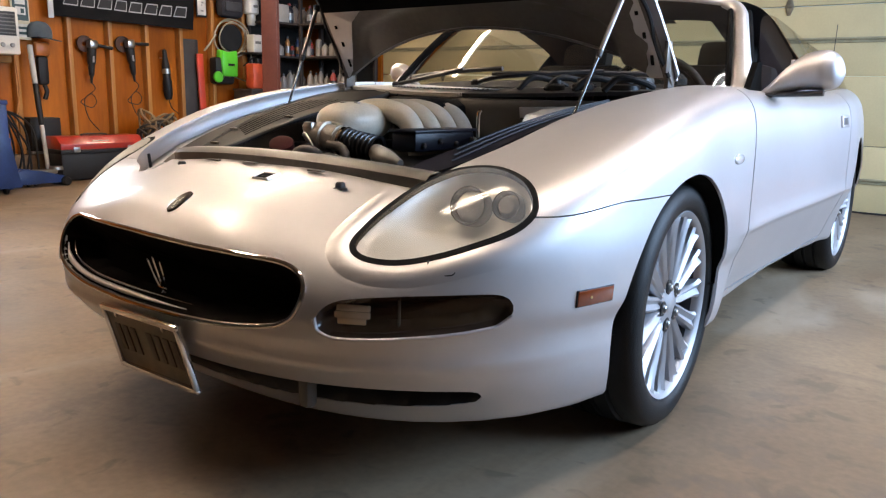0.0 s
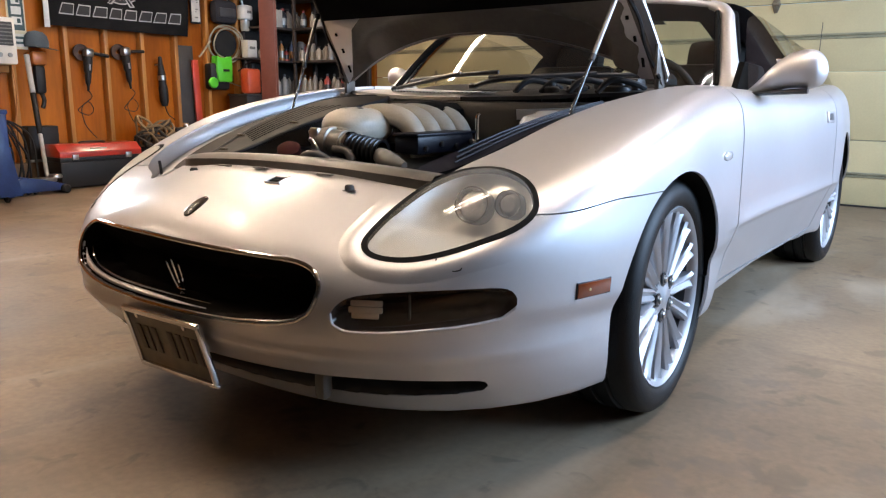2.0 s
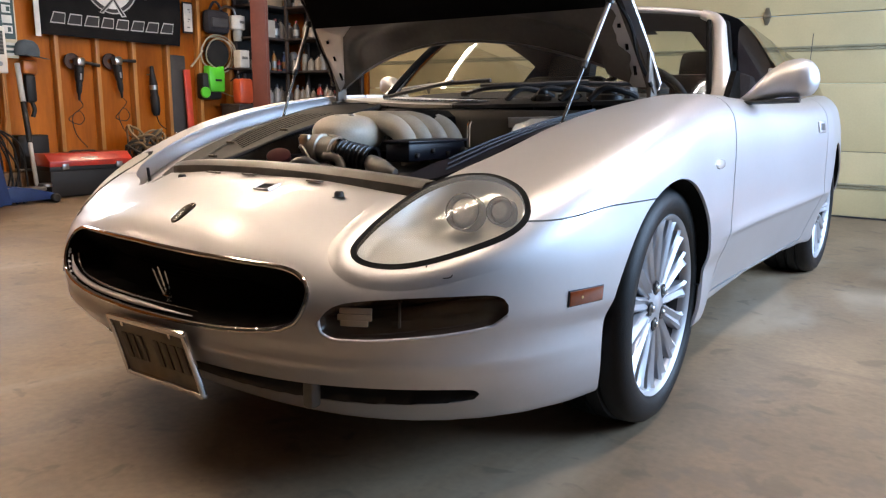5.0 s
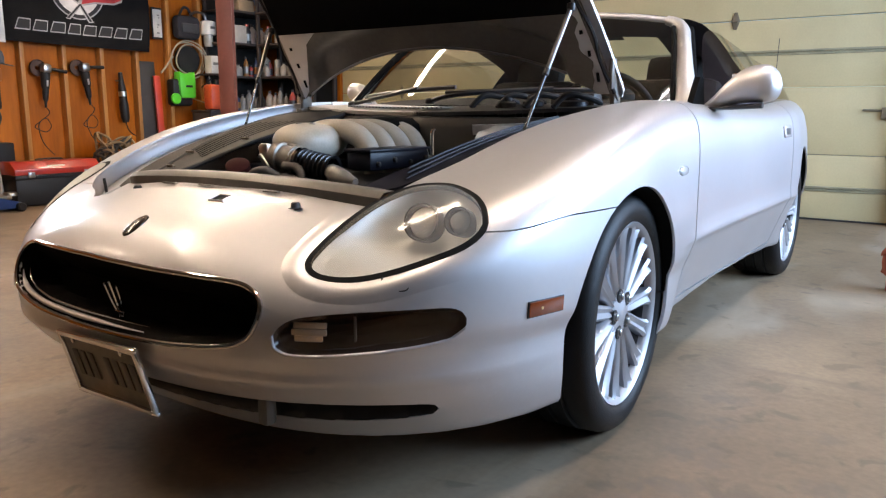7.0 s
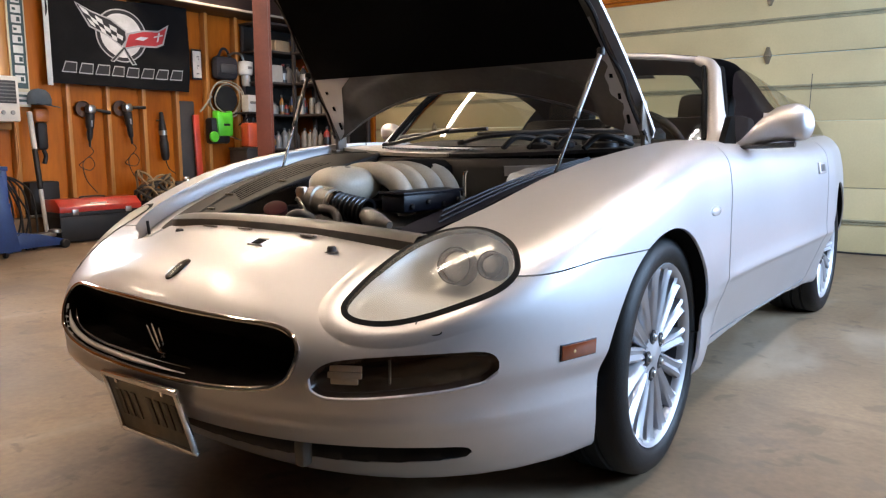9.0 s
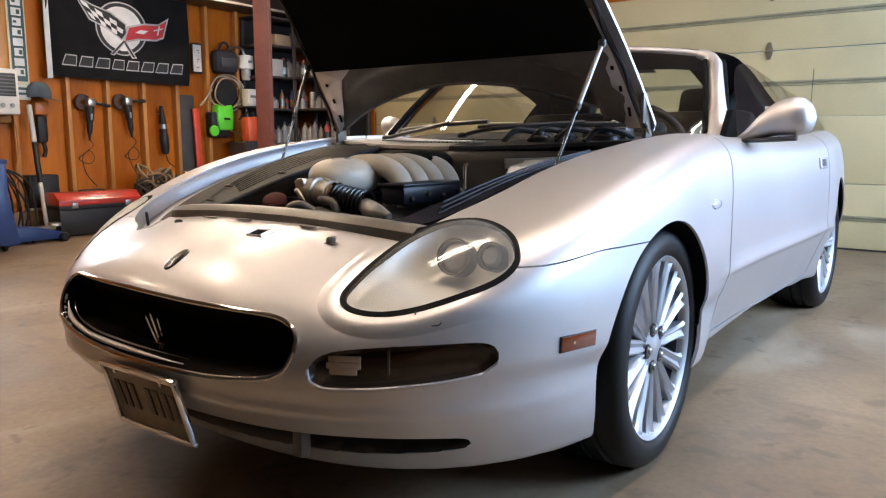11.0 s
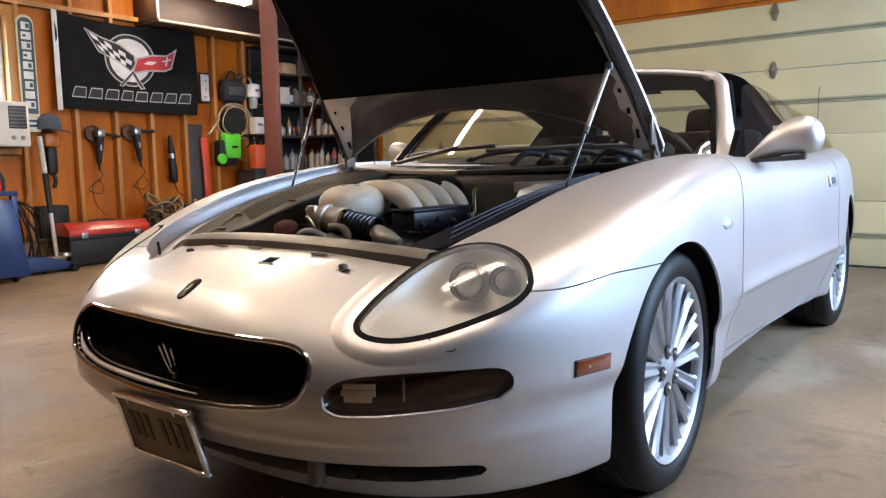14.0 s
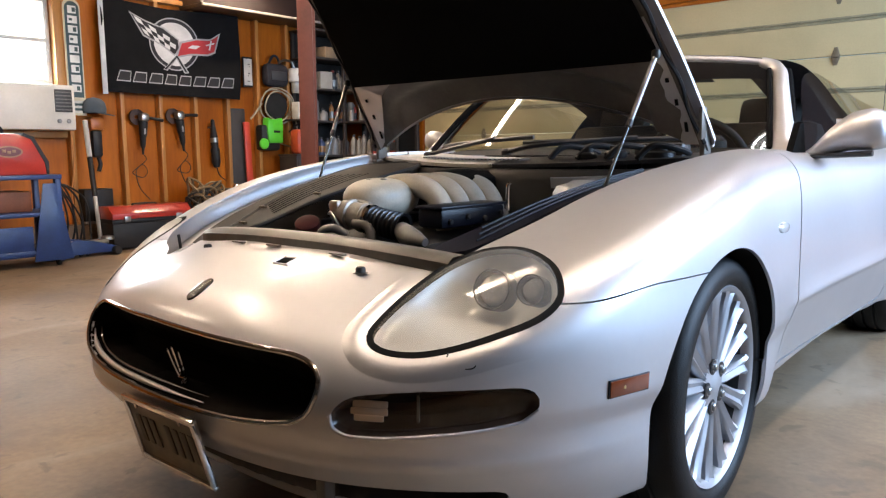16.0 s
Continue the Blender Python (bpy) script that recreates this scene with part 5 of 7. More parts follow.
part("grille_ornament", tr, CHROME, grille, "chrome grille ornament")
for k in range(15):
    z = 0.388 + 0.009 * k
    half = 0.43 - 0.05 * abs(z - 0.45) / 0.06
    pts = [(x, -0.86 + 0.30 * x * x, z) for x in np.linspace(-half, half, 7)]
    part("grille_wire", pipe(pts, 0.0015, 4, steps=2), MATS["grille_black"], grille)
# fog lamp innards
for s in (1, -1):
    for k, (dz, w) in enumerate(((0.016, 0.066), (0.001, 0.070), (-0.013, 0.056))):
        p, n = on_skin(s * 0.545, z=0.432 + dz)
        part("reflector_bar", box((w, 0.0125, 0.006), (0, 0, -0.019), 0.002, m=stick_at(p, n)), mat("bright_reflector", (0.92, 0.90, 0.86), 0.3, 0.0, vary=0.04), car, "bright fog-lamp reflector")
    p, n = on_skin(s * 0.622, z=0.438)
    part("lamp_divider", box((0.004, 0.05, 0.02), (0, 0, -0.032), 0.001, m=stick_at(p, n)), GREYPL, car)

# number plate in a chrome frame
plate = part("number_plate", box((0.305, 0.006, 0.152), (0, 0, 0), 0.002), mat("worn_plate", (0.20, 0.165, 0.11), 0.4, vary=0.15, scale=20), car, "tan number plate in a chrome frame")
plate.matrix_world = pose(0.012, -0.945, 0.277, 14.5, -2.4, -2.5)
fr = bmesh.new()
for dz in (-0.076, 0.076):
    box((0.325, 0.014, 0.014), (0, -0.004, dz), 0.004, fr)
for dx in (-0.156, 0.156):
    box((0.013, 0.014, 0.155), (dx, -0.004, 0), 0.004, fr)
part("plate_frame", fr, CHROME, plate, "chrome plate frame")
for k, dx in enumerate((-0.115, -0.082, -0.048, 0.02, 0.055, 0.09, 0.122)):
    part("plate_bar", box((0.022, 0.003, 0.068), (dx, -0.0042, 0.004), 0.001), mat("plate_ink", (0.10, 0.08, 0.055), 0.5), plate)
for dx in (-0.1, 0.1):
    part("plate_screw", spin([(0.006, 0), (0.006, 0.004), (0, 0.005)], 10, m=pose(dx, -0.005, 0.064, 90, 0, 0)), CHROME, plate)
part("splitter_strut", box((0.03, 0.03, 0.06), (0.42, -0.85, 0.247), 0.008), GREYPL, car, "intake divider")
for s in (1, -1):
    cal = part("brake_caliper", box((0.06, 0.10, 0.19), (0, 0, 0), 0.02), mat("caliper_silver", (0.45, 0.46, 0.47), 0.35, 0.7), car, "silver brake caliper")
    cal.matrix_world = pose(s * 0.768, -0.165, 0.325, 0, 0, 0)
part("aerial", pipe([(0.60, 3.00, 0.90), (0.60, 3.02, 1.10), (0.60, 3.04, 1.29)], 0.0022, 5), BLACK, car, "thin black aerial")


# ---- the garage ----
def plane_box(name, lo, hi, material, label, category, kind="structure", bevel=0):
    size = [b - a for a, b in zip(lo, hi)]
    ob = part(name, box(size, (0, 0, 0), bevel), material)
    ob.location = [(a + b) / 2 for a, b in zip(lo, hi)]
    return tagged(ob, label, category, "", kind)


CEIL = 2.75
plane_box("floor", (-6.0, -6.0, -0.12), (4.15, 5.1, 0.0), CONCRETE, "worn grey-brown concrete garage floor with stains", "floor")
plane_box("ceiling", (-6.0, -6.0, CEIL), (4.15, 5.1, CEIL + 0.1), CEILPAINT, "dark timber ceiling", "ceiling")
WIN = (0.35, 1.255, 1.53, 2.30)
w = bmesh.new()
for lo, hi in (((-6.0, 0), (WIN[0], CEIL)), ((WIN[1], 0), (5.0, CEIL)), ((WIN[0], 0), (WIN[1], 1.10)), ((WIN[0], WIN[3]), (WIN[1], CEIL))):
    box((0.12, hi[0] - lo[0], hi[1] - lo[1]), (WALL_X - 0.06, (lo[0] + hi[0]) / 2, (lo[1] + hi[1]) / 2), 0, w)
tagged(part("wall_west", w, PLY), "orange varnished plywood wall between timber studs", "wall", "", "structure")
w = bmesh.new()
for lo, hi in (((-5.835, 0), (-4.50, CEIL)), ((1.20, 0), (4.15, CEIL)), ((-4.50, 2.15), (1.20, CEIL))):
    box((hi[0] - lo[0], 0.14, hi[1] - lo[1]), ((lo[0] + hi[0]) / 2, DOOR_Y + 0.07, (lo[1] + hi[1]) / 2), 0, w)
tagged(part("wall_north", w, PLY), "plywood wall round the garage door", "wall", "", "structure")
plane_box("wall_south", (-6.0, -6.12, 0), (4.15, -6.0, CEIL), WALLPAINT, "plain dull painted wall", "wall")
w = bmesh.new()
for lo, hi in (((-6.0, 0), (0.4, CEIL)), ((4.6, 0), (5.0, CEIL)), ((0.4, 0), (4.6, 1.25)), ((0.4, 2.65), (4.6, CEIL))):
    box((0.12, hi[0] - lo[0], hi[1] - lo[1]), (4.09, (lo[0] + hi[0]) / 2, (lo[1] + hi[1]) / 2), 0, w)
tagged(part("wall_east", w, WALLPAINT), "plain painted wall with a wide high window opening", "wall", "", "structure")
plane_box("ground", (4.15, -40, -0.14), (60, 40, -0.02), CONCRETE, "pale concrete yard outside", "ground")

garage_door = thing("garage_door", "cream sectional garage door, closed", "garage door")
for lo, hi in ((0.012, 0.53), (0.53, 1.065), (1.065, 1.61), (1.61, 2.17)):
    sec = part("door_section", box((5.66, 0.05, hi - lo - 0.007), (-1.65, DOOR_Y + 0.04, (lo + hi) / 2), 0.005), DOORPAINT, garage_door)
    if lo != 0.53:
        b = bmesh.new()
        box((5.62, 0.024, 0.018), (-1.65, DOOR_Y + 0.004, lo + 0.288 - (0.03 if lo < 0.1 else 0)), 0.004, b)
        box((5.62, 0.012, 0.020), (-1.65, DOOR_Y + 0.010, lo + 0.266 - (0.03 if lo < 0.1 else 0)), 0.003, b)
        # darker cream carries the shadow line that each rib throws
        part("stiffener", b, mat("shadowed_cream_paint", (0.30, 0.275, 0.17), 0.5, vary=0.15, scale=6), sec, "pressed stiffening rib")
HINGE_M = mat("galvanised_steel", (0.24, 0.215, 0.16), 0.45, 0.6, vary=0.15, scale=20)
for x in (-0.10, 1.12, -1.9, -3.6):
    for z in (0.53, 1.065, 1.61, 2.08):
        hg = bmesh.new()
        slab([(-0.012, 0.07), (0.012, 0.07), (0.035, 0.0), (0.012, -0.07), (-0.012, -0.07), (-0.035, 0)], 0.006, hg, pose(x, DOOR_Y + 0.008, z, 90, 0, 0), 0.001)
        box((0.06, 0.025, 0.022), (x, DOOR_Y + 0.004, z), 0.006, hg)
        part("door_hinge", hg, HINGE_M, garage_door, "galvanised hinge")
lk = part("door_lock", box((0.10, 0.04, 0.09), (1.08, DOOR_Y - 0.004, 0.86), 0.006), HINGE_M, garage_door, "galvanised slide lock")
part("lock_bolt", rod((1.03, DOOR_Y - 0.006, 0.88), (0.90, DOOR_Y - 0.006, 0.885), 0.008), HINGE_M, lk)
part("bottom_seal", box((5.66, 0.04, 0.014), (-1.65, DOOR_Y + 0.04, 0.007), 0.004), BLACK, garage_door, "black rubber bottom seal")
DKWOOD = mat("dark_stained_timber", (0.13, 0.075, 0.04), 0.5, vary=0.2, scale=4, stretch=(1, 1, 0.15))
tr = thing("door_track", "dull steel garage-door track", "door track")
part("rail", box((0.05, 0.07, 2.2), (1.205, DOOR_Y - 0.06, 1.1), 0.006), HINGE_M, tr)
part("bracket", box((0.09, 0.03, 0.14), (1.235, DOOR_Y - 0.02, 0.06), 0.004), DKWOOD, tr)
st = part("door_jamb", box((0.11, 0.10, 2.2), (1.315, DOOR_Y - 0.05, 1.1), 0.004), DKWOOD)
tagged(st, "dark stained timber door jamb", "door jamb", "", "structure")
plane_box("wall_panel", (1.38, DOOR_Y - 0.02, 0.30), (2.4, DOOR_Y - 0.001, 2.2), mat("dull_red_board", (0.055, 0.02, 0.015), 0.5, vary=0.15), "dull red wall board", "wall board")
plane_box("lintel", (-4.5, DOOR_Y - 0.04, 2.18), (1.37, DOOR_Y - 0.001, 2.47), PLY, "varnished timber lintel over the door", "lintel")

for y in (0.23, 1.35, 1.85, 2.255, 2.65, 3.05, 3.455, 3.87, 4.28):
    st = part("wall_stud", box((0.09, 0.04, 2.42), (0, 0, 0), 0.003), PINE)
    st.location = (WALL_X + 0.045, y, 1.43)
    tagged(st, "bare pine wall stud", "stud", "wall studs", "structure")
plane_box("wall_plate", (WALL_X, -2.0, 2.395), (WALL_X + 0.095, 2.75, 2.44), PINE, "pine rail along the wall", "rail")
plane_box("sill_plate", (WALL_X, -2.0, 0.0), (WALL_X + 0.16, 4.6, 0.22), mat("weathered_timber", (0.26, 0.15, 0.07), 0.6, vary=0.2, scale=5), "weathered timber sill along the floor", "sill")

# window with frame, panes and daylight behind
win = thing("window_1", "white-lit window in a pine frame", "window", kind="structure")
fr = bmesh.new()
for lo, hi in (((WIN[0] - 0.06, WIN[3]), (WIN[1] + 0.075, WIN[3] + 0.08)), ((WIN[1], 1.10), (WIN[1] + 0.075, WIN[3])), ((WIN[0] - 0.075, 1.10), (WIN[0], WIN[3])), ((WIN[0] - 0.06, 1.035), (WIN[1] + 0.06, 1.10))):
    box((0.10, hi[0] - lo[0], hi[1] - lo[1]), (WALL_X + 0.03, (lo[0] + hi[0]) / 2, (lo[1] + hi[1]) / 2), 0.004, fr)
part("window_frame", fr, PINE, win, "pine window frame")
sash = bmesh.new()
for z in (1.55, 1.92, 2.28):
    box((0.03, WIN[1] - WIN[0], 0.035), (WALL_X - 0.04, (WIN[0] + WIN[1]) / 2, z), 0.004, sash)
for y in (WIN[0] + 0.02, WIN[1] - 0.02):
    box((0.032, 0.04, 0.74), (WALL_X - 0.04, y, 1.915), 0.004, sash)
part("sash", sash, mat("white_sash", (0.75, 0.75, 0.72), 0.4), win, "white sash")
for z in (1.735, 2.1):
    part("pane", box((0.004, WIN[1] - WIN[0] - 0.07, 0.33), (WALL_X - 0.05, (WIN[0] + WIN[1]) / 2, z), 0), GLASS, win).visible_shadow = False
bk = mesh_object("backdrop", [(WALL_X - 0.5, -0.6, 1.1), (WALL_X - 0.5, 2.2, 1.1), (WALL_X - 0.5, 2.2, 2.9), (WALL_X - 0.5, -0.6, 2.9)], [(0, 1, 2, 3)], glow("bright_sky", (0.93, 0.97, 1.0), 6))
tagged(bk, "bright overcast sky outside the window", "backdrop", "", "structure")

# window air conditioner
ac = thing("air_conditioner", "white window air conditioner with a dark grille", "air conditioner", pose(WALL_X + 0.12, 0.98, 1.301))
ACW = mat("ivory_plastic", (0.72, 0.69, 0.62), 0.4, vary=0.06, scale=3)
part("case", box((0.34, 0.66, 0.40), (0, 0, 0), 0.018), ACW, ac)
part("bezel", box((0.012, 0.15, 0.20), (0.172, 0.225, 0.06), 0.004), mat("dark_grille", (0.04, 0.04, 0.04), 0.5), ac, "dark louvre grille")
for k in range(6):
    part("louvre", box((0.01, 0.14, 0.010), (0.178, 0.225, -0.02 + 0.031 * k), 0.002), GREYPL, ac)
part("front_panel", box((0.008, 0.44, 0.36), (0.172, -0.09, 0), 0.003), ACW, ac)
for y in (0.18, 0.26):
    part("knob", rod((0.168, y, -0.12), (0.188, y, -0.12), 0.02), mat("grey_knob", (0.4, 0.4, 0.38), 0.4), ac)
part("power_cord", pipe([(0.14, 0.28, -0.19), (0.13, 0.30, -0.5), (0.10, 0.27, -0.8), (0.06, 0.33, -1.05)], 0.008, 6), mat("orange_cord", (0.55, 0.22, 0.06), 0.5), ac, "orange power cord")

# tall enamel sign: marks as plain shapes
sign = thing("wall_sign", "tall narrow enamel sign with white marks on dark green", "sign", pose(WALL_X + 0.095, 1.41, 1.775, 0, 0, 0))


def wall_shape(outline, depth, lift, m=None):
    """A flat shape drawn in (y, z), standing off the wall."""
    return slab(outline, depth, None, (m or Matrix()) @ Matrix(((0, 0, 1, lift), (1, 0, 0, 0), (0, 1, 0, 0), (0, 0, 0, 1))))


def capsule(w, h, lift=0):
    top = [(w / 2 * math.cos(a), h / 2 - w / 2 + w / 2 * math.sin(a)) for a in np.linspace(0, math.pi, 13)]
    return [(-w / 2, -h / 2), (w / 2, -h / 2)] + top


part("plate", wall_shape(capsule(0.155, 1.06), 0.012, 0.012), mat("cream_enamel", (0.62, 0.55, 0.36), 0.35), sign)
part("field", wall_shape([(a, b + 0.07) for a, b in capsule(0.130, 0.87)], 0.003, 0.0155), mat("green_enamel", (0.025, 0.06, 0.055), 0.3), sign)
part("lower_tab", wall_shape([(-0.068, -0.51), (0.068, -0.51), (0.068, -0.395), (-0.068, -0.395)], 0.003, 0.0155), mat("white_enamel_tab", (0.66, 0.63, 0.55), 0.35), sign)
for k in range(9):
    z = 0.43 - 0.089 * k
    part("mark", box((0.004, 0.086 if k % 3 else 0.074, 0.068), (0.017, 0, z), 0.0015), mat("white_mark", (0.72, 0.72, 0.68), 0.4), sign)
    if k not in (5, 7):
        part("mark_gap", box((0.004, 0.030, 0.022 if k % 2 else 0.040), (0.0185, 0.016 * (-1) ** k, z), 0.001), MATS["green_enamel"], sign)
for k, (z, wd) in enumerate(((-0.43, 0.10), (-0.475, 0.115))):
    part("tab_bar", box((0.004, wd, 0.022), (0.017, 0, z), 0.001), MATS["green_enamel"], sign)

# flag with its emblem as plain shapes
flag = thing("flag", "black flag with a round emblem, crossed pennants and grey outlined lettering", "flag", pose(WALL_X + 0.128, 2.42, 1.925))
FW, FH = 1.52, 0.90


def drape(u, v):
    """Slight folds, and a sag of the upper edge."""
    x = 0.014 * math.sin(7 * u + 2 * v) + 0.02 * math.sin(3.1 * u - 4 * v) * (1 - v) + 0.008 * math.sin(17 * u + 3 * v)
    x += 0.012 * math.sin(23 * u - 5 * v) * u * (1.2 - v)
    return Vector((x, (u - 0.5) * FW, (v - 0.5) * FH - 0.045 * math.sin(math.pi * u) * v + 0.02 * u * (v - 0.3)))


bm = bmesh.new()
rows = [[bm.verts.new(drape(i / 60, j / 36)) for i in range(61)] for j in range(37)]
for a, b in zip(rows[:-1], rows[1:]):
    for i in range(60):
        bm.faces.new((a[i], a[i + 1], b[i + 1], b[i]))
cloth = part("cloth", bm, mat("black_flag_cloth", (0.008, 0.008, 0.009), 0.85, spec=0.12, bump=0.2, bump_scale=400), flag, smooth=80)


def on_flag(name, outline, material, lift=0.003, label=""):
    """A flat printed shape that follows the folds of the flag; outline in parts of its width and height."""
    bm = bmesh.new()
    f = bm.faces.new([bm.verts.new((u, v, 0)) for u, v in outline])
    bmesh.ops.triangulate(bm, faces=[f])
    for _ in range(3):
        bmesh.ops.subdivide_edges(bm, edges=[e for e in bm.edges if (e.verts[0].co - e.verts[1].co).length > 0.03], cuts=1)
        bmesh.ops.triangulate(bm, faces=[f for f in bm.faces if len(f.verts) > 3])
    for v in bm.verts:
        v.co = drape(v.co.x, v.co.y) + Vector((lift, 0, 0))
    bmesh.ops.recalc_face_normals(bm, faces=bm.faces)
    return part(name, bm, material, flag, label, smooth=80)


WHITE_P = mat("white_print", (0.74, 0.74, 0.74), 0.7)
GREY_P = mat("grey_print", (0.42, 0.42, 0.43), 0.7)
RED_P = mat("red_print", (0.55, 0.03, 0.035), 0.7)
BLACK_P = mat("black_print", (0.012, 0.012, 0.014), 0.7)
part("sleeve", box((0.012, 0.05, 0.93), (0.012, -0.755, -0.005), 0.004), WHITE_P, flag, "white hoist sleeve")


def disc(r, c=(0.50, 0.60)):
    return [(c[0] + r / FW * math.cos(a), c[1] + r / FH * math.sin(a)) for a in np.linspace(0, 2 * math.pi, 33)[:-1]]


on_flag("ring", disc(0.275), GREY_P, 0.002, "grey ring")
on_flag("ring_inner", disc(0.262), BLACK_P, 0.0035)
on_flag("emblem_disc", disc(0.226), WHITE_P, 0.005, "white disc")


left_pennant = [(0.20, 0.875), (0.30, 0.81), (0.425, 0.765), (0.53, 0.655), (0.535, 0.565), (0.50, 0.485), (0.405, 0.595), (0.285, 0.665)]
on_flag("pennant", [(0.188, 0.895), (0.30, 0.826), (0.43, 0.782), (0.54, 0.665), (0.545, 0.56), (0.50, 0.465), (0.398, 0.578), (0.277, 0.650)], GREY_P, 0.0055)
on_flag("pennant", left_pennant, BLACK_P, 0.007)
PA, PB, PC, PD = (np.array(q) for q in ((0.215, 0.86), (0.522, 0.640), (0.502, 0.500), (0.290, 0.680)))


def in_pennant(a, b):
    return tuple((PA * (1 - a) + PB * a) * (1 - b) + (PD * (1 - a) + PC * a) * b)


for k in range(6):
    for r in range(3):
        if (k + r) % 2 == 0:
            on_flag("check", [in_pennant(k / 6, r / 3), in_pennant((k + 1) / 6, r / 3), in_pennant((k + 1) / 6, (r + 1) / 3), in_pennant(k / 6, (r + 1) / 3)], WHITE_P, 0.0085)
on_flag("pennant", [(0.50, 0.44), (0.545, 0.64), (0.66, 0.69), (0.76, 0.69), (0.85, 0.77), (0.80, 0.53), (0.74, 0.49), (0.62, 0.49)], GREY_P, 0.0065)
on_flag("pennant", [(0.525, 0.47), (0.56, 0.625), (0.66, 0.67), (0.76, 0.67), (0.83, 0.735), (0.79, 0.545), (0.735, 0.51), (0.62, 0.51)], RED_P, 0.008, "red pennant")
on_flag("pennant_mark", [(0.60, 0.575), (0.635, 0.61), (0.69, 0.605), (0.655, 0.565)], WHITE_P, 0.0095)
on_flag("pennant_mark", [(0.745, 0.56), (0.757, 0.56), (0.775, 0.67), (0.763, 0.67)], WHITE_P, 0.0095)
on_flag("pennant_mark", [(0.725, 0.605), (0.795, 0.635), (0.795, 0.65), (0.725, 0.62)], WHITE_P, 0.0095)
on_flag("staff", [(0.505, 0.47), (0.535, 0.47), (0.43, 0.285), (0.40, 0.295)], GREY_P, 0.009)
on_flag("staff", [(0.512, 0.47), (0.527, 0.47), (0.422, 0.297), (0.408, 0.302)], BLACK_P, 0.0105)
on_flag("staff", [(0.50, 0.47), (0.53, 0.47), (0.60, 0.28), (0.565, 0.27)], GREY_P, 0.009)
on_flag("staff", [(0.508, 0.47), (0.522, 0.47), (0.588, 0.288), (0.572, 0.283)], BLACK_P, 0.0105)
for k in range(8):
    u0, wd = 0.085 + 0.108 * k, 0.098
    o = [(u0 + 0.02, 0.245), (u0 + wd, 0.245), (u0 + wd - 0.012, 0.125), (u0 - 0.008, 0.125)]
    c = (sum(q[0] for q in o) / 4, sum(q[1] for q in o) / 4)
    on_flag("letter_bar", o, GREY_P, 0.003)
    on_flag("letter_core", [(c[0] + (a - c[0]) * 0.88, c[1] + (b - c[1]) * 0.80) for a, b in o], BLACK_P, 0.0045)

# loft shelf over the tools, with a light strip
loft_shelf = thing("loft_shelf", "dark timber loft shelf with a pale front edge", "shelf")
part("board", box((0.42, 2.20, 0.03), (WALL_X + 0.22, 3.66, 2.375), 0.004), DKWOOD, loft_shelf)
part("front_edge", box((0.02, 2.20, 0.024), (WALL_X + 0.44, 3.66, 2.375), 0.004), mat("pale_batten", (0.46, 0.40, 0.33), 0.5), loft_shelf, "pale front batten")
part("end_board", box((0.42, 0.02, 0.34), (WALL_X + 0.22, 2.56, 2.56), 0.004), DKWOOD, loft_shelf)
part("back_board", box((0.02, 2.18, 0.35), (WALL_X + 0.105, 3.66, 2.565), 0.003), mat("dark_red_board", (0.024, 0.009, 0.005), 0.6, vary=0.15, scale=3), loft_shelf, "dark red-brown back board")
part("end_edge", box((0.02, 0.024, 0.34), (WALL_X + 0.44, 2.56, 2.56), 0.004), MATS["pale_batten"], loft_shelf)

post = thing("post", "red oxide painted steel column", "post", pose(-1.925, 1.05, 0, 0, 0, 40))
part("web", box((0.008, 0.08, CEIL), (0, 0, CEIL / 2), 0.001), OXIDE, post)
part("flange", box((0.084, 0.010, CEIL), (0, 0.042, CEIL / 2), 0.001), OXIDE, post)
part("flange", box((0.084, 0.010, CEIL), (0, -0.042, CEIL / 2), 0.001), OXIDE, post)
part("base_plate", box((0.2, 0.2, 0.012), (0, 0, 0.006), 0.002), OXIDE, post)

# strip lights
TUBE = glow("tube_glow", (1.0, 0.79, 0.59), 113)
COOL_TUBE = glow("cool_tube_glow", (1.0, 0.92, 0.89), 64)
ENAMEL = mat("white_enamel", (0.75, 0.75, 0.72), 0.4)


def strip_light(x, y, z=CEIL - 0.03, length=1.22, turn=0, tube=TUBE):
    t = thing("strip_light", "white fluorescent ceiling strip light, lit", "strip light", pose(x, y, z, 0, 0, turn), "strip lights")
    part("fixture_body", box((0.16, length, 0.05), (0, 0, 0), 0.006), ENAMEL, t)
    for dx in (-0.045, 0.045):
        part("tube", rod((dx, -length / 2 + 0.03, -0.045), (dx, length / 2 - 0.03, -0.045), 0.016), tube, t)
    for dy in (-length / 2 + 0.015, length / 2 - 0.015):
        part("end_cap", box((0.15, 0.03, 0.05), (0, dy, -0.045), 0.004), ENAMEL, t)


strip_light(0.5, -0.55, turn=-25)
strip_light(1.5, 0.85, length=2.44, tube=COOL_TUBE)
strip_light(-2.18, 1.35, length=2.44)
strip_light(-5.25, 2.98)
strip_light(-4.0, -2.25, length=0.61, turn=90)
# unseen strip, added to brighten the top of the nose
strip_light(-1.9, -1.15)

# ---- tools along the wall ----
TOOLBLACK = mat("tool_black", (0.014, 0.013, 0.013), 0.55, vary=0.2, spec=0.35)
TX = WALL_X + 0.10


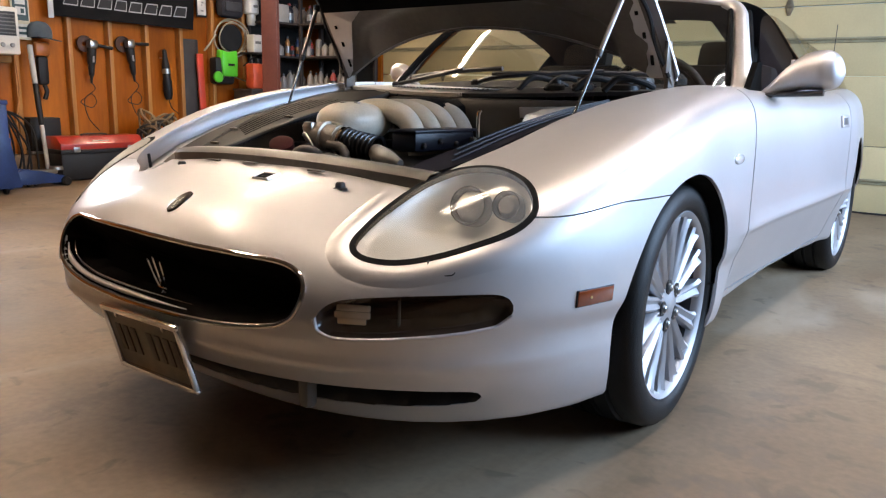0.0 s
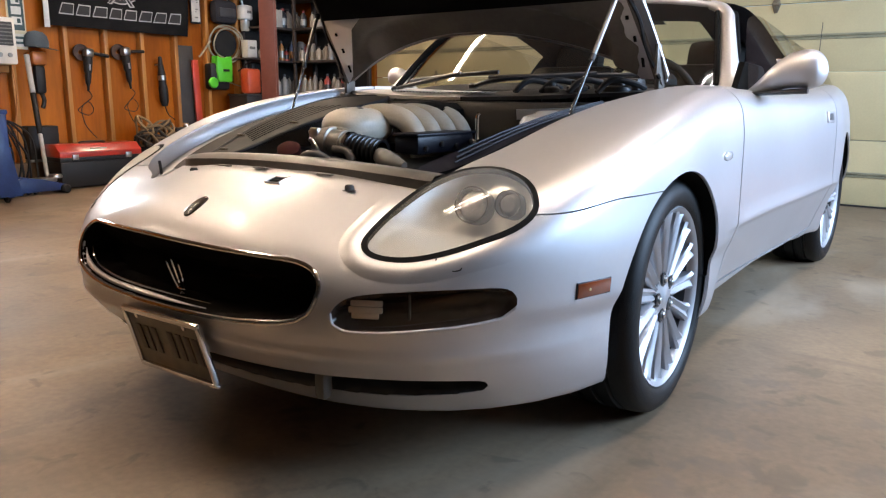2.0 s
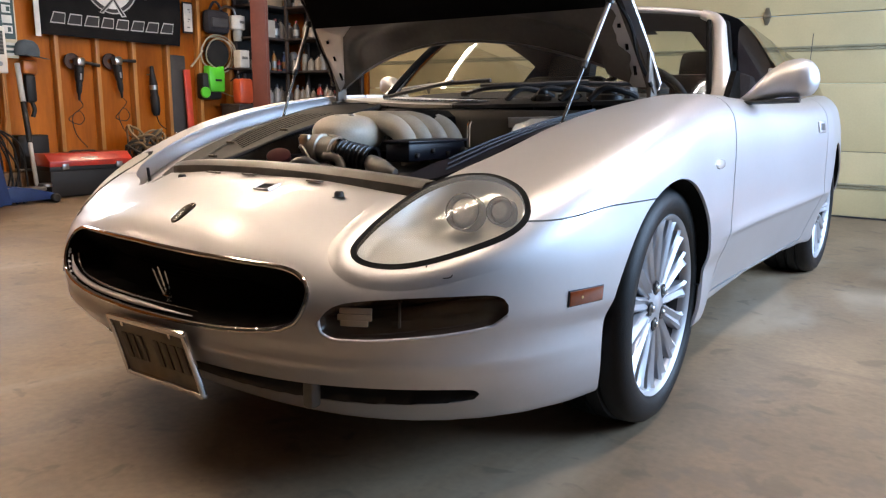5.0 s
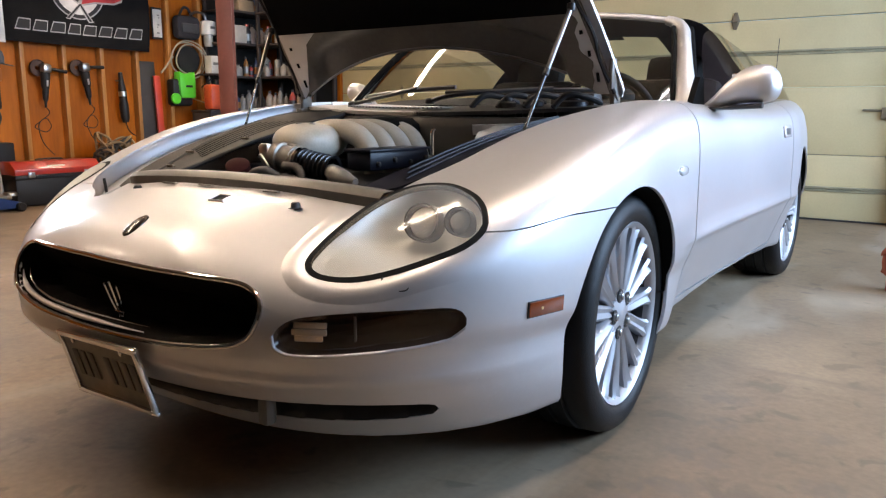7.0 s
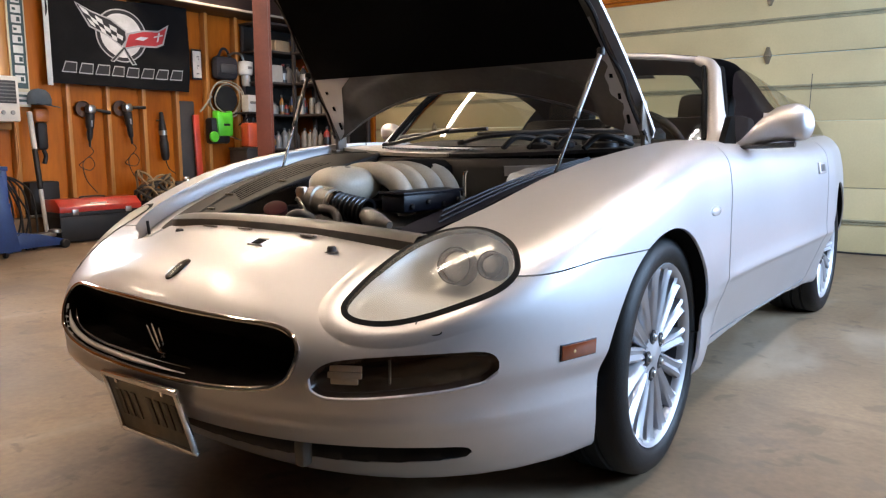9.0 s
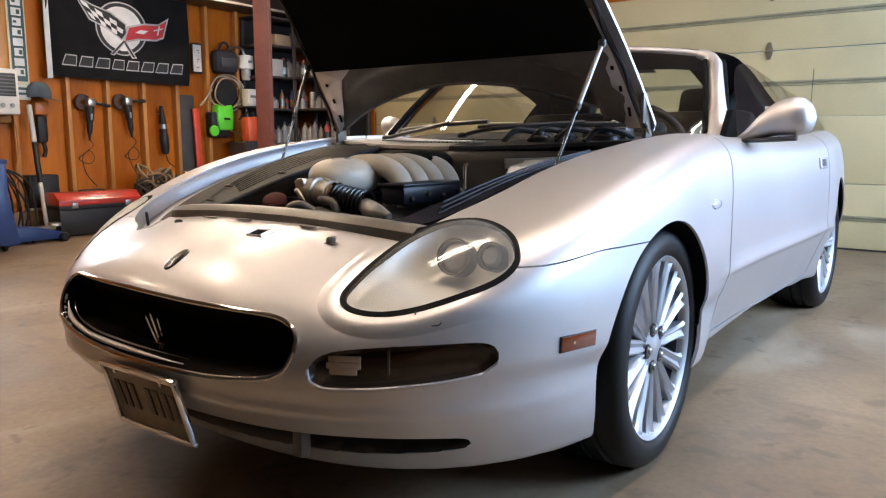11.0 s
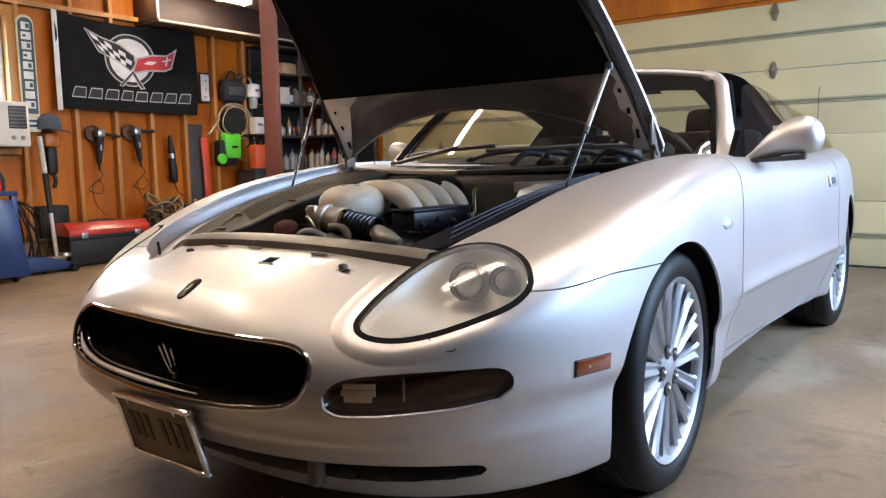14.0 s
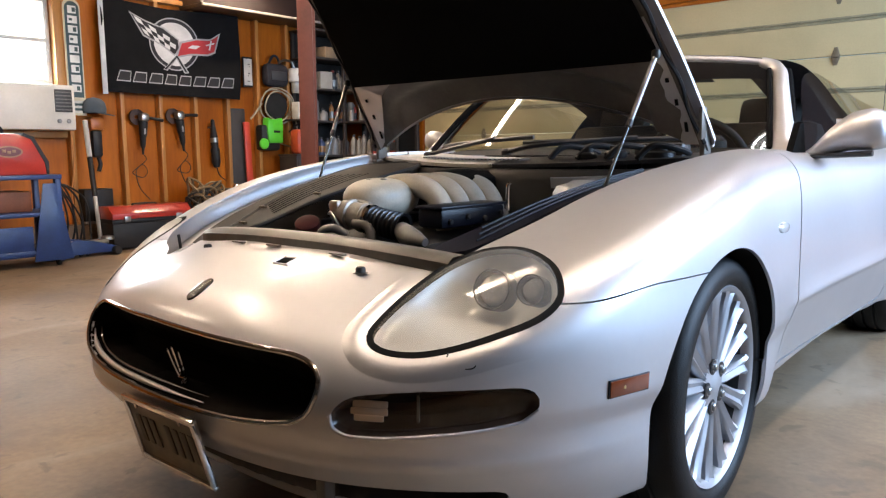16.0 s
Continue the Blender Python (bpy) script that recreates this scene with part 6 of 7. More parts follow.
def grinder(y, z, lean):
    t = thing("angle_grinder", "black angle grinder hanging on the wall with its lead", "angle grinder", pose(TX, y, z, lean, 0, 0), "hanging grinders")
    part("body", spin([(0, -0.37), (0.010, -0.37), (0.014, -0.31), (0.024, -0.29), (0.030, -0.22), (0.028, -0.20), (0.038, -0.17), (0.043, -0.06), (0.038, -0.03), (0, -0.03)], 18), TOOLBLACK, t)
    part("gear_head", box((0.09, 0.085, 0.085), (0.01, 0, 0.0), 0.022), STEEL, t, "bright gear head")
    part("guard", spin([(0.02, 0), (0.075, 0.0), (0.078, 0.01), (0.078, 0.03), (0.074, 0.03), (0.074, 0.006), (0.02, 0.006)], 28, m=pose(-0.055, -0.05, 0.0, 0, 90, 0)), mat("brown_guard", (0.07, 0.03, 0.015), 0.6), t)
    part("side_handle", rod((0.02, 0.04, 0.0), (0.02, 0.20, -0.012), 0.014, 0.018), TOOLBLACK, t)
    part("switch", box((0.012, 0.02, 0.06), (0.036, 0, -0.14), 0.004), mat("grey_switch", (0.35, 0.35, 0.36), 0.4), t)
    part("lead", pipe([(0, 0, -0.36), (0.01, 0.03, -0.42), (0, -0.05, -0.50), (-0.01, -0.10, -0.56), (0, 0.0, -0.60), (0, 0.05, -0.54), (0, 0.0, -0.47), (0, -0.07, -0.54), (0, -0.03, -0.70), (0, 0.08, -0.82)], 0.0042, 6), TOOLBLACK, t, "black lead")


grinder(2.05, 1.245, -4)
grinder(2.44, 1.275, 6)
saw = thing("straight_grinder", "black power tool hanging upright on the wall", "power tool", pose(TX, 2.845, 1.0, 3, 0, 0))
part("body", spin([(0, -0.27), (0.03, -0.27), (0.045, -0.22), (0.047, -0.08), (0.038, -0.05), (0.04, 0.06), (0.034, 0.10), (0.024, 0.18), (0.020, 0.24), (0, 0.25)], 20), TOOLBLACK, saw)
part("hook", rod((-0.10, 0, 0.16), (-0.01, 0, 0.16), 0.006), STEEL, saw)
part("band", spin([(0.0405, 0.0), (0.042, 0.0), (0.042, 0.05), (0.0405, 0.05)], 20), STEEL, saw)
part("lead", pipe([(0, 0, -0.27), (0, 0.03, -0.36), (0, 0.10, -0.42)], 0.006, 6), TOOLBLACK, saw)

drill = thing("heavy_drill", "black and orange drill hanging under a cap", "drill", pose(TX, 1.57, 1.12))
part("gear_case", box((0.09, 0.14, 0.13), (0, 0, 0.05), 0.03), mat("orange_case", (0.45, 0.13, 0.02), 0.4), drill, "orange gear case")
part("body", box((0.08, 0.10, 0.26), (0, -0.005, -0.14), 0.03), TOOLBLACK, drill)
part("grip", pipe([(0, 0, -0.26), (0, 0.02, -0.33), (0, 0.0, -0.40)], 0.02, 10), TOOLBLACK, drill)
cap = thing("cap", "blue-grey cap hung on a peg", "cap", pose(TX + 0.02, 1.555, 1.27))
part("crown", spin([(0.105, 0.0), (0.108, 0.05), (0.095, 0.10), (0.06, 0.135), (0, 0.148)], 24), mat("grey_blue_cloth", (0.07, 0.09, 0.11), 0.85, bump=0.3), cap)
part("peak", spin([(0.0, 0.004), (0.9, 0.0), (1.0, -0.006), (0.9, -0.008), (0, -0.004)], 24, m=pose(0.05, 0.05, 0.0, -8, 8, 0) @ Matrix.Diagonal((0.11, 0.125, 1, 1))), mat("dark_peak", (0.03, 0.04, 0.05), 0.8), cap)

pole = thing("long_bar", "long bar with white and black grips leaning on the wall", "bar")
a, b = Vector((TX + 0.03, 1.455, 1.20)), Vector((WALL_X + 0.42, 1.40, 0.06))
part("upper_grip", rod(a, a.lerp(b, 0.30), 0.024), mat("white_grip", (0.66, 0.63, 0.57), 0.5), pole)
part("middle_grip", rod(a.lerp(b, 0.30), a.lerp(b, 0.62), 0.025), TOOLBLACK, pole)
part("shaft", rod(a.lerp(b, 0.62), b, 0.019), MATS["white_grip"], pole)
part("foot", box((0.07, 0.07, 0.10), tuple(b - Vector((0, 0, 0.01))), 0.02), STEEL, pole)

bx = thing("plastic_crate", "small black plastic case on the timber sill", "case", pose(WALL_X + 0.10, 1.52, 0.22))
part("body", box((0.16, 0.28, 0.32), (0, 0, 0.175), 0.012), TOOLBLACK, bx)
part("lid_rim", box((0.17, 0.29, 0.025), (0, 0, 0.018), 0.006), STEEL, bx)

REDP = mat("red_enamel", (0.52, 0.035, 0.022), 0.32, vary=0.12, scale=7, coat=0.4)
box_t = thing("toolbox", "red and black steel toolbox on the floor", "toolbox", pose(WALL_X + 0.44, 1.83, 0))
part("base", box((0.34, 0.80, 0.24), (0, 0, 0.13), 0.02), TOOLBLACK, box_t, "black lower box")
part("tray", box((0.345, 0.805, 0.04), (0, 0, 0.265), 0.006), TOOLBLACK, box_t)
lid = bmesh.new()
slab([(-0.175, 0), (0.175, 0), (0.175, 0.05), (0.09, 0.115), (-0.09, 0.115), (-0.175, 0.05)], 0.80, lid, Matrix(((1, 0, 0, 0), (0, 0, -1, -0.40), (0, 1, 0, 0.285), (0, 0, 0, 1))), 0.005)
lid_o = part("lid", lid, REDP, box_t, "red lid")
part("handle", pipe([(0.0, -0.12, 0.398), (0.0, -0.10, 0.412), (0.0, 0.10, 0.412), (0.0, 0.12, 0.398)], 0.008, 8), TOOLBLACK, lid_o)
part("label_bar", box((0.004, 0.16, 0.022), (0.15, -0.02, 0.352), 0.001, m=Matrix()), mat("pale_label", (0.7, 0.6, 0.5), 0.4), lid_o)
for y in (-0.26, 0.26):
    part("latch", box((0.014, 0.06, 0.05), (0.178, y, 0.285), 0.004), STEEL, box_t)

# cable bundle and odds beside the toolbox
coil = thing("rope_bundle", "mottled tan and black bundle of rope", "rope", pose(WALL_X + 0.45, 2.50, 0.0))
random.seed(4)
for k in range(26):
    r = random.uniform(0.10, 0.17)
    cx, cy, cz = random.uniform(-0.05, 0.05), random.uniform(-0.10, 0.10), random.uniform(0.36, 0.50)
    tilt = Euler((random.uniform(-1.2, 1.2), random.uniform(-1.2, 1.2), random.uniform(0, 3))).to_matrix()
    pts = [Vector((cx, cy, cz)) + tilt @ Vector((r * math.cos(t), r * 0.8 * math.sin(t), 0.02 * math.sin(3 * t))) for t in np.linspace(0, 2 * math.pi, 9)[:-1]]
    part("rope_loop", pipe(pts, 0.012, 6, closed=True, steps=4), mat("tan_rope", (0.30, 0.19, 0.09), 0.8, vary=0.2) if k % 3 else mat("dark_rope", (0.04, 0.03, 0.02), 0.8), coil)
part("bin", spin([(0.17, 0), (0.18, 0.02), (0.20, 0.32), (0.205, 0.34), (0.195, 0.34), (0.17, 0.03), (0, 0.03)], 28), TOOLBLACK, coil, "black bin under the rope")
od = thing("small_machine", "small black and chrome machine head", "machine", pose(WALL_X + 0.50, 2.78, 0.0))
part("stand", box((0.22, 0.20, 0.40), (0, 0, 0.20), 0.02), TOOLBLACK, od)
part("head", box((0.16, 0.20, 0.12), (0, -0.02, 0.46), 0.03), TOOLBLACK, od)
part("chrome_cap", spin([(0, 0.05), (0.03, 0.045), (0.04, 0.02), (0.04, 0)], 18, m=Matrix.Translation((0.03, 0.03, 0.52))), CHROME, od)

# blue trolley with a red machine, and a floor jack
BLUE = mat("blue_enamel", (0.02, 0.055, 0.20), 0.35, vary=0.15, scale=8)
cart = thing("blue_trolley", "blue steel tool trolley", "trolley", pose(-4.95, 0.45, 0.0))
for dx in (-0.22, 0.22):
    for dy in (-0.32, 0.32):
        part("leg", box((0.045, 0.045, 0.68), (dx, dy, 0.38), 0.006), BLUE, cart)
for z in (0.12, 0.42, 0.71):
    part("shelf", box((0.50, 0.70, 0.035), (0, 0, z), 0.006), BLUE, cart)
for dy in (-0.32, 0.32):
    part("end_panel", box((0.42, 0.012, 0.26), (0, dy, 0.26), 0.004), BLUE, cart)
for dx in (-0.2, 0.2):
    for dy in (-0.3, 0.3):
        part("castor", spin([(0, -0.014), (0.03, -0.014), (0.035, -0.008), (0.035, 0.008), (0.03, 0.014), (0, 0.014)], 18, m=pose(dx, dy, 0.036, 90, 0, 0)), TOOLBLACK, cart)
part("front_panel", slab([(0.20, 0.66), (0.30, 0.66), (0.40, 0.05), (0.10, 0.05)], 0.010, m=Matrix(((0, 0, 1, 0.256), (1, 0, 0, 0), (0, 1, 0, 0), (0, 0, 0, 1))), bevel=0.002), BLUE, cart, "tapered blue leg panel")
part("kick_panel", box((0.012, 0.46, 0.24), (0.232, -0.12, 0.21), 0.004), BLUE, cart)
mach = thing("red_machine", "red portable machine with a pale badge on the trolley", "machine", pose(-4.95, 0.40, 0.7275))
mb = bmesh.new()
slab([(-0.30, 0), (0.32, 0), (0.32, 0.10), (0.22, 0.29), (0.10, 0.32), (-0.28, 0.32), (-0.30, 0.28)], 0.36, mb, Matrix(((0, 0, 1, 0.18), (1, 0, 0, 0), (0, 1, 0, 0), (0, 0, 0, 1))), 0.012)
part("case", mb, REDP, mach)
part("badge", spin([(0, 0.004), (1, 0.003), (1, 0)], 24, m=pose(0.182, 0.05, 0.18, 0, 90, 0) @ Matrix.Diagonal((0.045, 0.10, 1, 1))), mat("gilt_badge", (0.40, 0.20, 0.08), 0.4), mach, "gilt oval badge")
part("badge_field", spin([(0, 0.006), (1, 0.005), (1, 0)], 24, m=pose(0.182, 0.05, 0.18, 0, 90, 0) @ Matrix.Diagonal((0.034, 0.085, 1, 1))), mat("maroon_badge", (0.16, 0.02, 0.015), 0.4), mach)
for dy, dz in ((-0.035, 0.006), (0.0, -0.004), (0.035, 0.004)):
    part("badge_bar", box((0.003, 0.026, 0.022), (0.189, 0.05 + dy, 0.18 + dz), 0.001), MATS["gilt_badge"], mach)
part("end_cap", slab([(0.16, 0.325), (0.235, 0.295), (0.335, 0.10), (0.335, 0.05), (0.31, 0.05), (0.305, 0.095), (0.215, 0.275), (0.15, 0.305)], 0.37, m=Matrix(((0, 0, 1, 0.185), (1, 0, 0, 0), (0, 1, 0, 0), (0, 0, 0, 1)))), TOOLBLACK, mach, "black end trim")
part("bumper", box((0.37, 0.025, 0.05), (0, 0.325, 0.03), 0.008), TOOLBLACK, mach)
part("carry_handle", pipe([(0, -0.2, 0.32), (0, -0.16, 0.38), (0, 0.04, 0.38), (0, 0.08, 0.32)], 0.012, 8), TOOLBLACK, mach)
bin_ = thing("trolley_bin", "rust-brown bin on the trolley shelf", "bin", pose(-4.95, 0.42, 0.4375))
part("body", box((0.30, 0.36, 0.16), (0, 0, 0.081), 0.012), mat("rust_brown", (0.22, 0.07, 0.03), 0.6, vary=0.2), bin_)
for k in range(3):
    c = thing("coiled_lead", "black lead hanging beside the trolley", "cable", pose(-5.25, 0.98 + 0.06 * k, 0.0), "hanging leads")
    part("lead", pipe([(0, 0, 0.03), (0.02, 0.06, 0.30), (0, 0.02 - 0.06 * k, 0.62), (0, 0.10, 0.50), (0.02, 0.13, 0.2), (0.05, 0.10, 0.012), (0.16, 0.02, 0.012)], 0.009, 6), TOOLBLACK, c)
jack = thing("floor_jack", "low blue trolley jack on the floor", "floor jack", pose(-5.08, 1.08, 0.0, 0, 0, 6))
jb = bmesh.new()
for dx in (-0.09, 0.09):
    slab([(-0.30, 0.03), (0.30, 0.03), (0.30, 0.07), (0.05, 0.14), (-0.10, 0.16), (-0.30, 0.09)], 0.012, jb, Matrix(((0, 0, 1, dx), (1, 0, 0, 0), (0, 1, 0, 0), (0, 0, 0, 1))), 0.003)
part("side_frame", jb, BLUE, jack)
part("lift_arm", box((0.09, 0.42, 0.04), (0, 0.02, 0.12), 0.01, m=Matrix()), STEEL, jack)
part("saddle", spin([(0, 0.03), (0.05, 0.03), (0.055, 0.02), (0.055, 0)], 20, m=Matrix.Translation((0, 0.24, 0.13))), STEEL, jack)
for dy in (-0.25, 0.26):
    part("roller", rod((-0.13, dy, 0.04), (0.13, dy, 0.04), 0.04), TOOLBLACK, jack)

# things hung nearer the corner
pic = thing("small_picture", "narrow framed white card on a stud", "picture", pose(TX, 3.305, 1.78))
part("frame", box((0.02, 0.125, 0.33), (0, 0, 0), 0.004), TOOLBLACK, pic)
part("card", box((0.006, 0.105, 0.29), (0.009, 0, 0), 0.001), mat("white_card", (0.66, 0.63, 0.58), 0.6), pic)
for z, wd, dy in ((0.085, 0.030, 0.012), (0.06, 0.012, 0.02), (-0.015, 0.026, 0.010), (-0.04, 0.012, 0.0), (-0.10, 0.034, 0.004)):
    part("card_bar", box((0.003, wd, 0.013), (0.0125, dy, z), 0.0005), GREYPL, pic)
bag = thing("shop_bag", "black cloth bag hung from a hook", "bag", pose(TX, 3.68, 1.78))
part("body", box((0.14, 0.32, 0.26), (0, 0, -0.01), 0.06), CLOTH, bag)
part("pocket", box((0.03, 0.22, 0.10), (0.07, 0, -0.02), 0.012), mat("bag_pocket", (0.05, 0.05, 0.055), 0.6), bag)
part("strap", pipe([(0, -0.08, 0.12), (0, -0.03, 0.20), (0, 0.03, 0.20), (0, 0.08, 0.12)], 0.014, 8), CLOTH, bag)
flt = thing("air_filter", "white canister filter with a clear bowl on the wall", "air filter", pose(TX + 0.02, 3.96, 1.74))
part("can", spin([(0, 0.13), (0.05, 0.13), (0.085, 0.12), (0.088, 0.11), (0.088, -0.02), (0.08, -0.03), (0, -0.03)], 24), mat("white_can", (0.7, 0.69, 0.66), 0.35), flt)
part("bowl", spin([(0.055, -0.03), (0.055, -0.13), (0.045, -0.16), (0, -0.165)], 20), mat("clear_bowl", (0.45, 0.43, 0.38), 0.15, coat=0.6), flt)
part("pipe", pipe([(0, -0.02, 0.13), (0, -0.06, 0.20), (0, -0.16, 0.21), (0, -0.24, 0.17)], 0.014, 8), STEEL, flt)
part("card_mark", box((0.004, 0.06, 0.03), (0.087, 0.0, 0.05), 0.001), GREYPL, flt)
hose_t = thing("hose_loop", "pale hose looped on a hook", "hose", pose(TX + 0.04, 3.64, 1.42))
for r, dy in ((0.21, 0.0), (0.235, 0.03), (0.19, 0.05)):
    part("loop", pipe([(0.015 * math.sin(3 * t), dy + r * math.cos(t), 0.88 * r * math.sin(t)) for t in np.linspace(0, 2 * math.pi, 13)[:-1]], 0.008, 8, closed=True, steps=4), mat("pale_hose", (0.40, 0.35, 0.26), 0.4), hose_t)
part("tail", pipe([(0.02, -0.2, 0.02), (0.02, -0.30, -0.10), (0.02, -0.36, -0.16)], 0.011, 8), MATS["pale_hose"], hose_t)
part("tail", pipe([(0.02, 0.24, -0.02), (0.02, 0.30, -0.3), (0.02, 0.36, -0.52)], 0.008, 8), MATS["pale_hose"], hose_t)
part("reel", spin([(0, 0.03), (0.14, 0.03), (0.15, 0.02), (0.15, -0.03), (0, -0.03)], 28, m=pose(-0.02, 0.02, 0, 0, 90, 0)), TOOLBLACK, hose_t, "dark reel")
GREEN = mat("bright_green_plastic", (0.10, 0.58, 0.03), 0.4, vary=0.08)
pw = thing("pressure_washer", "bright green and black washer hung on the wall", "pressure washer", pose(TX + 0.06, 3.56, 1.14) @ Matrix.Scale(0.86, 4))
gb = bmesh.new()
slab([(-0.10, -0.17), (0.12, -0.17), (0.13, 0.05), (0.12, 0.17), (0.06, 0.14), (-0.05, 0.14), (-0.11, 0.17), (-0.12, 0.0)], 0.14, gb, Matrix(((0, 0, 1, 0.09), (1, 0, 0, 0), (0, 1, 0, 0), (0, 0, 0, 1))), 0.02)
part("shell", gb, GREEN, pw, "green shell")
part("vent", box((0.012, 0.10, 0.03), (0.088, 0.02, -0.02), 0.003), TOOLBLACK, pw)
part("chassis", box((0.16, 0.30, 0.34), (-0.02, -0.05, -0.10), 0.04), TOOLBLACK, pw)
part("wheel", spin([(0, -0.02), (0.06, -0.02), (0.07, -0.012), (0.07, 0.012), (0.06, 0.02), (0, 0.02)], 24, m=pose(0.06, -0.17, -0.18, 0, 90, 0)), GREEN, pw, "green wheel")
part("lance", pipe([(0.03, 0.10, -0.17), (0.03, 0.24, -0.21), (0.03, 0.38, -0.24)], 0.008, 8), STEEL, pw)
shv = thing("red_bar", "red painted flat bar leaning on the wall", "bar", pose(TX + 0.03, 3.255, 0.75, 2, 0, 0))
part("blade", box((0.03, 0.075, 0.95), (0, 0, 0), 0.006), mat("scarlet_paint", (0.60, 0.06, 0.03), 0.4), shv)
brd = thing("dark_board", "dark board leaning between the studs", "board", pose(WALL_X + 0.06, 3.15, 0.80))
part("panel", box((0.04, 0.22, 1.15), (0, 0, 0), 0.005), mat("charcoal_board", (0.045, 0.04, 0.038), 0.6), brd)

# shelving in the corner with bottles and cans
SHELFM = mat("dark_shelf", (0.05, 0.035, 0.028), 0.6, vary=0.2)


def rack(name, m, length, group):
    t = thing("shelf_rack", "dark shelving rack crowded with bottles and cans", "shelving", m, group)
    for y in (0.02, length - 0.02):
        for x in (0.02, 0.36):
            part("upright", box((0.035, 0.035, 2.3), (x, y, 1.15), 0.004), SHELFM, t)
    part("back_board", box((0.012, length - 0.02, 2.3), (-0.004 if name == "a" else 0.392, length / 2, 1.15), 0.002), mat("black_board", (0.008, 0.007, 0.006), 0.8, vary=0.2), t, "black back board")
    for z in (0.35, 0.84, 1.245, 1.62, 1.98, 2.3):
        part("shelf", box((0.40, length, 0.025), (0.19, length / 2, z), 0.004), SHELFM, t)
    return t


rack("a", pose(WALL_X + 0.02, 3.97, 0), 0.85, "corner racks")
rack("b", pose(-4.52, DOOR_Y - 0.42, 0, 0, 0, 90), 0.92, "corner racks")
BOT = [mat("white_bottle", (0.33, 0.30, 0.27), 0.35), mat("black_bottle", (0.03, 0.03, 0.035), 0.3), mat("red_bottle", (0.36, 0.04, 0.03), 0.35), mat("grey_can", (0.35, 0.35, 0.34), 0.35, 0.5),
       mat("amber_bottle", (0.42, 0.18, 0.05), 0.35), mat("blue_bottle", (0.04, 0.07, 0.15), 0.35)]
WORDS = ["white", "black", "red", "grey", "amber", "blue"]
random.seed(11)


def bottle(p, k, r, h):
    t = thing("bottle", WORDS[k] + " plastic bottle or can standing on a shelf", "bottle", Matrix.Translation(p), "shelf bottles")
    if k in (3,):
        part("body", spin([(0, 0), (r * 0.96, 0), (r, 0.006), (r, h * 0.9), (r * 0.8, h * 0.96), (r * 0.5, h), (0, h)], 16), BOT[k], t)
    else:
        part("body", spin([(0, 0), (r * 0.95, 0), (r, 0.01), (r, h * 0.62), (r * 0.8, h * 0.74), (r * 0.36, h * 0.84), (r * 0.34, h * 0.9), (0, h * 0.9)], 16), BOT[k], t)
        part("top", spin([(r * 0.42, h * 0.88), (r * 0.42, h), (0, h)], 12), BOT[1 if k != 1 else 2], t)
    part("paper_label", spin([(r * 1.012, h * 0.16), (r * 1.02, h * 0.17), (r * 1.02, h * 0.5), (r * 1.012, h * 0.51)], 16), BOT[(0, 3, 1, 0, 3, 4)[k]], t)


for z in (0.8535, 1.2585, 1.6335, 1.9935):
    y = 4.03
    while y < 4.76:
        r = random.uniform(0.03, 0.055)
        taken = (4.18 < y + r < 4.50 and z > 1.9) or (4.13 < y + r < 4.36 and 1.6 < z < 1.7)
        k, h = random.choice((0, 0, 1, 2, 3, 4, 0, 5)), random.uniform(0.14, 0.25)
        if not taken:
            bottle((WALL_X + 0.28 + random.uniform(-0.05, 0.03), y + r, z), k, r, h)
        y += 2 * r + random.uniform(0.006, 0.05)
    x = -5.36
    while x < -4.62:
        r = random.uniform(0.03, 0.055)
        bottle((x + r, DOOR_Y - 0.33 + random.uniform(-0.04, 0.05), z), random.choice((0, 0, 1, 2, 3, 3, 0, 1)), r, random.uniform(0.14, 0.28))
        x += 2 * r + random.uniform(0.006, 0.05)
def carton(p, size, turn, material, label):
    t = thing("carton", label, "box", pose(*p, 0, 0, turn), "shelf cartons")
    b = part("body", box(size, (0, 0, size[2] / 2), 0.004), material, t)
    part("tape", box((size[0] * 1.004, 0.04, 0.003), (0, 0, size[2] + 0.0005), 0.001), mat("packing_tape", (0.42, 0.32, 0.18), 0.35), b)


CARD = mat("brown_card", (0.40, 0.27, 0.15), 0.75, vary=0.15, scale=7)
carton((WALL_X + 0.26, 4.33, 1.9935), (0.20, 0.26, 0.13), 6, CARD, "small brown cardboard box on the shelf")
carton((WALL_X + 0.27, 4.24, 1.6335), (0.18, 0.17, 0.20), -5, mat("pale_card", (0.52, 0.47, 0.40), 0.7, vary=0.1), "pale cardboard box on the shelf")
jug = thing("fuel_jug", "orange-red plastic jug on a stand by the rack", "jug", pose(TX + 0.24, 3.83, 0.868))
part("body", box((0.15, 0.19, 0.28), (0, 0, 0.14), 0.03), mat("orange_red_plastic", (0.62, 0.09, 0.03), 0.4), jug)
part("neck", rod((0, 0.03, 0.27), (0, 0.03, 0.34), 0.025), TOOLBLACK, jug)
cab = thing("low_cabinet", "dark low cabinet against the stud wall", "cabinet", pose(TX + 0.20, 3.80, 0))
part("body", box((0.32, 0.26, 0.84), (0, 0, 0.42), 0.006), SHELFM, cab)
part("top", box((0.35, 0.28, 0.025), (0.01, 0, 0.853), 0.004), SHELFM, cab)
part("door", box((0.012, 0.23, 0.74), (0.166, 0, 0.43), 0.003), SHELFM, cab)
tin = thing("white_tin", "white tin on a wall bracket below the filter", "tin", pose(TX + 0.20, 3.86, 1.27))
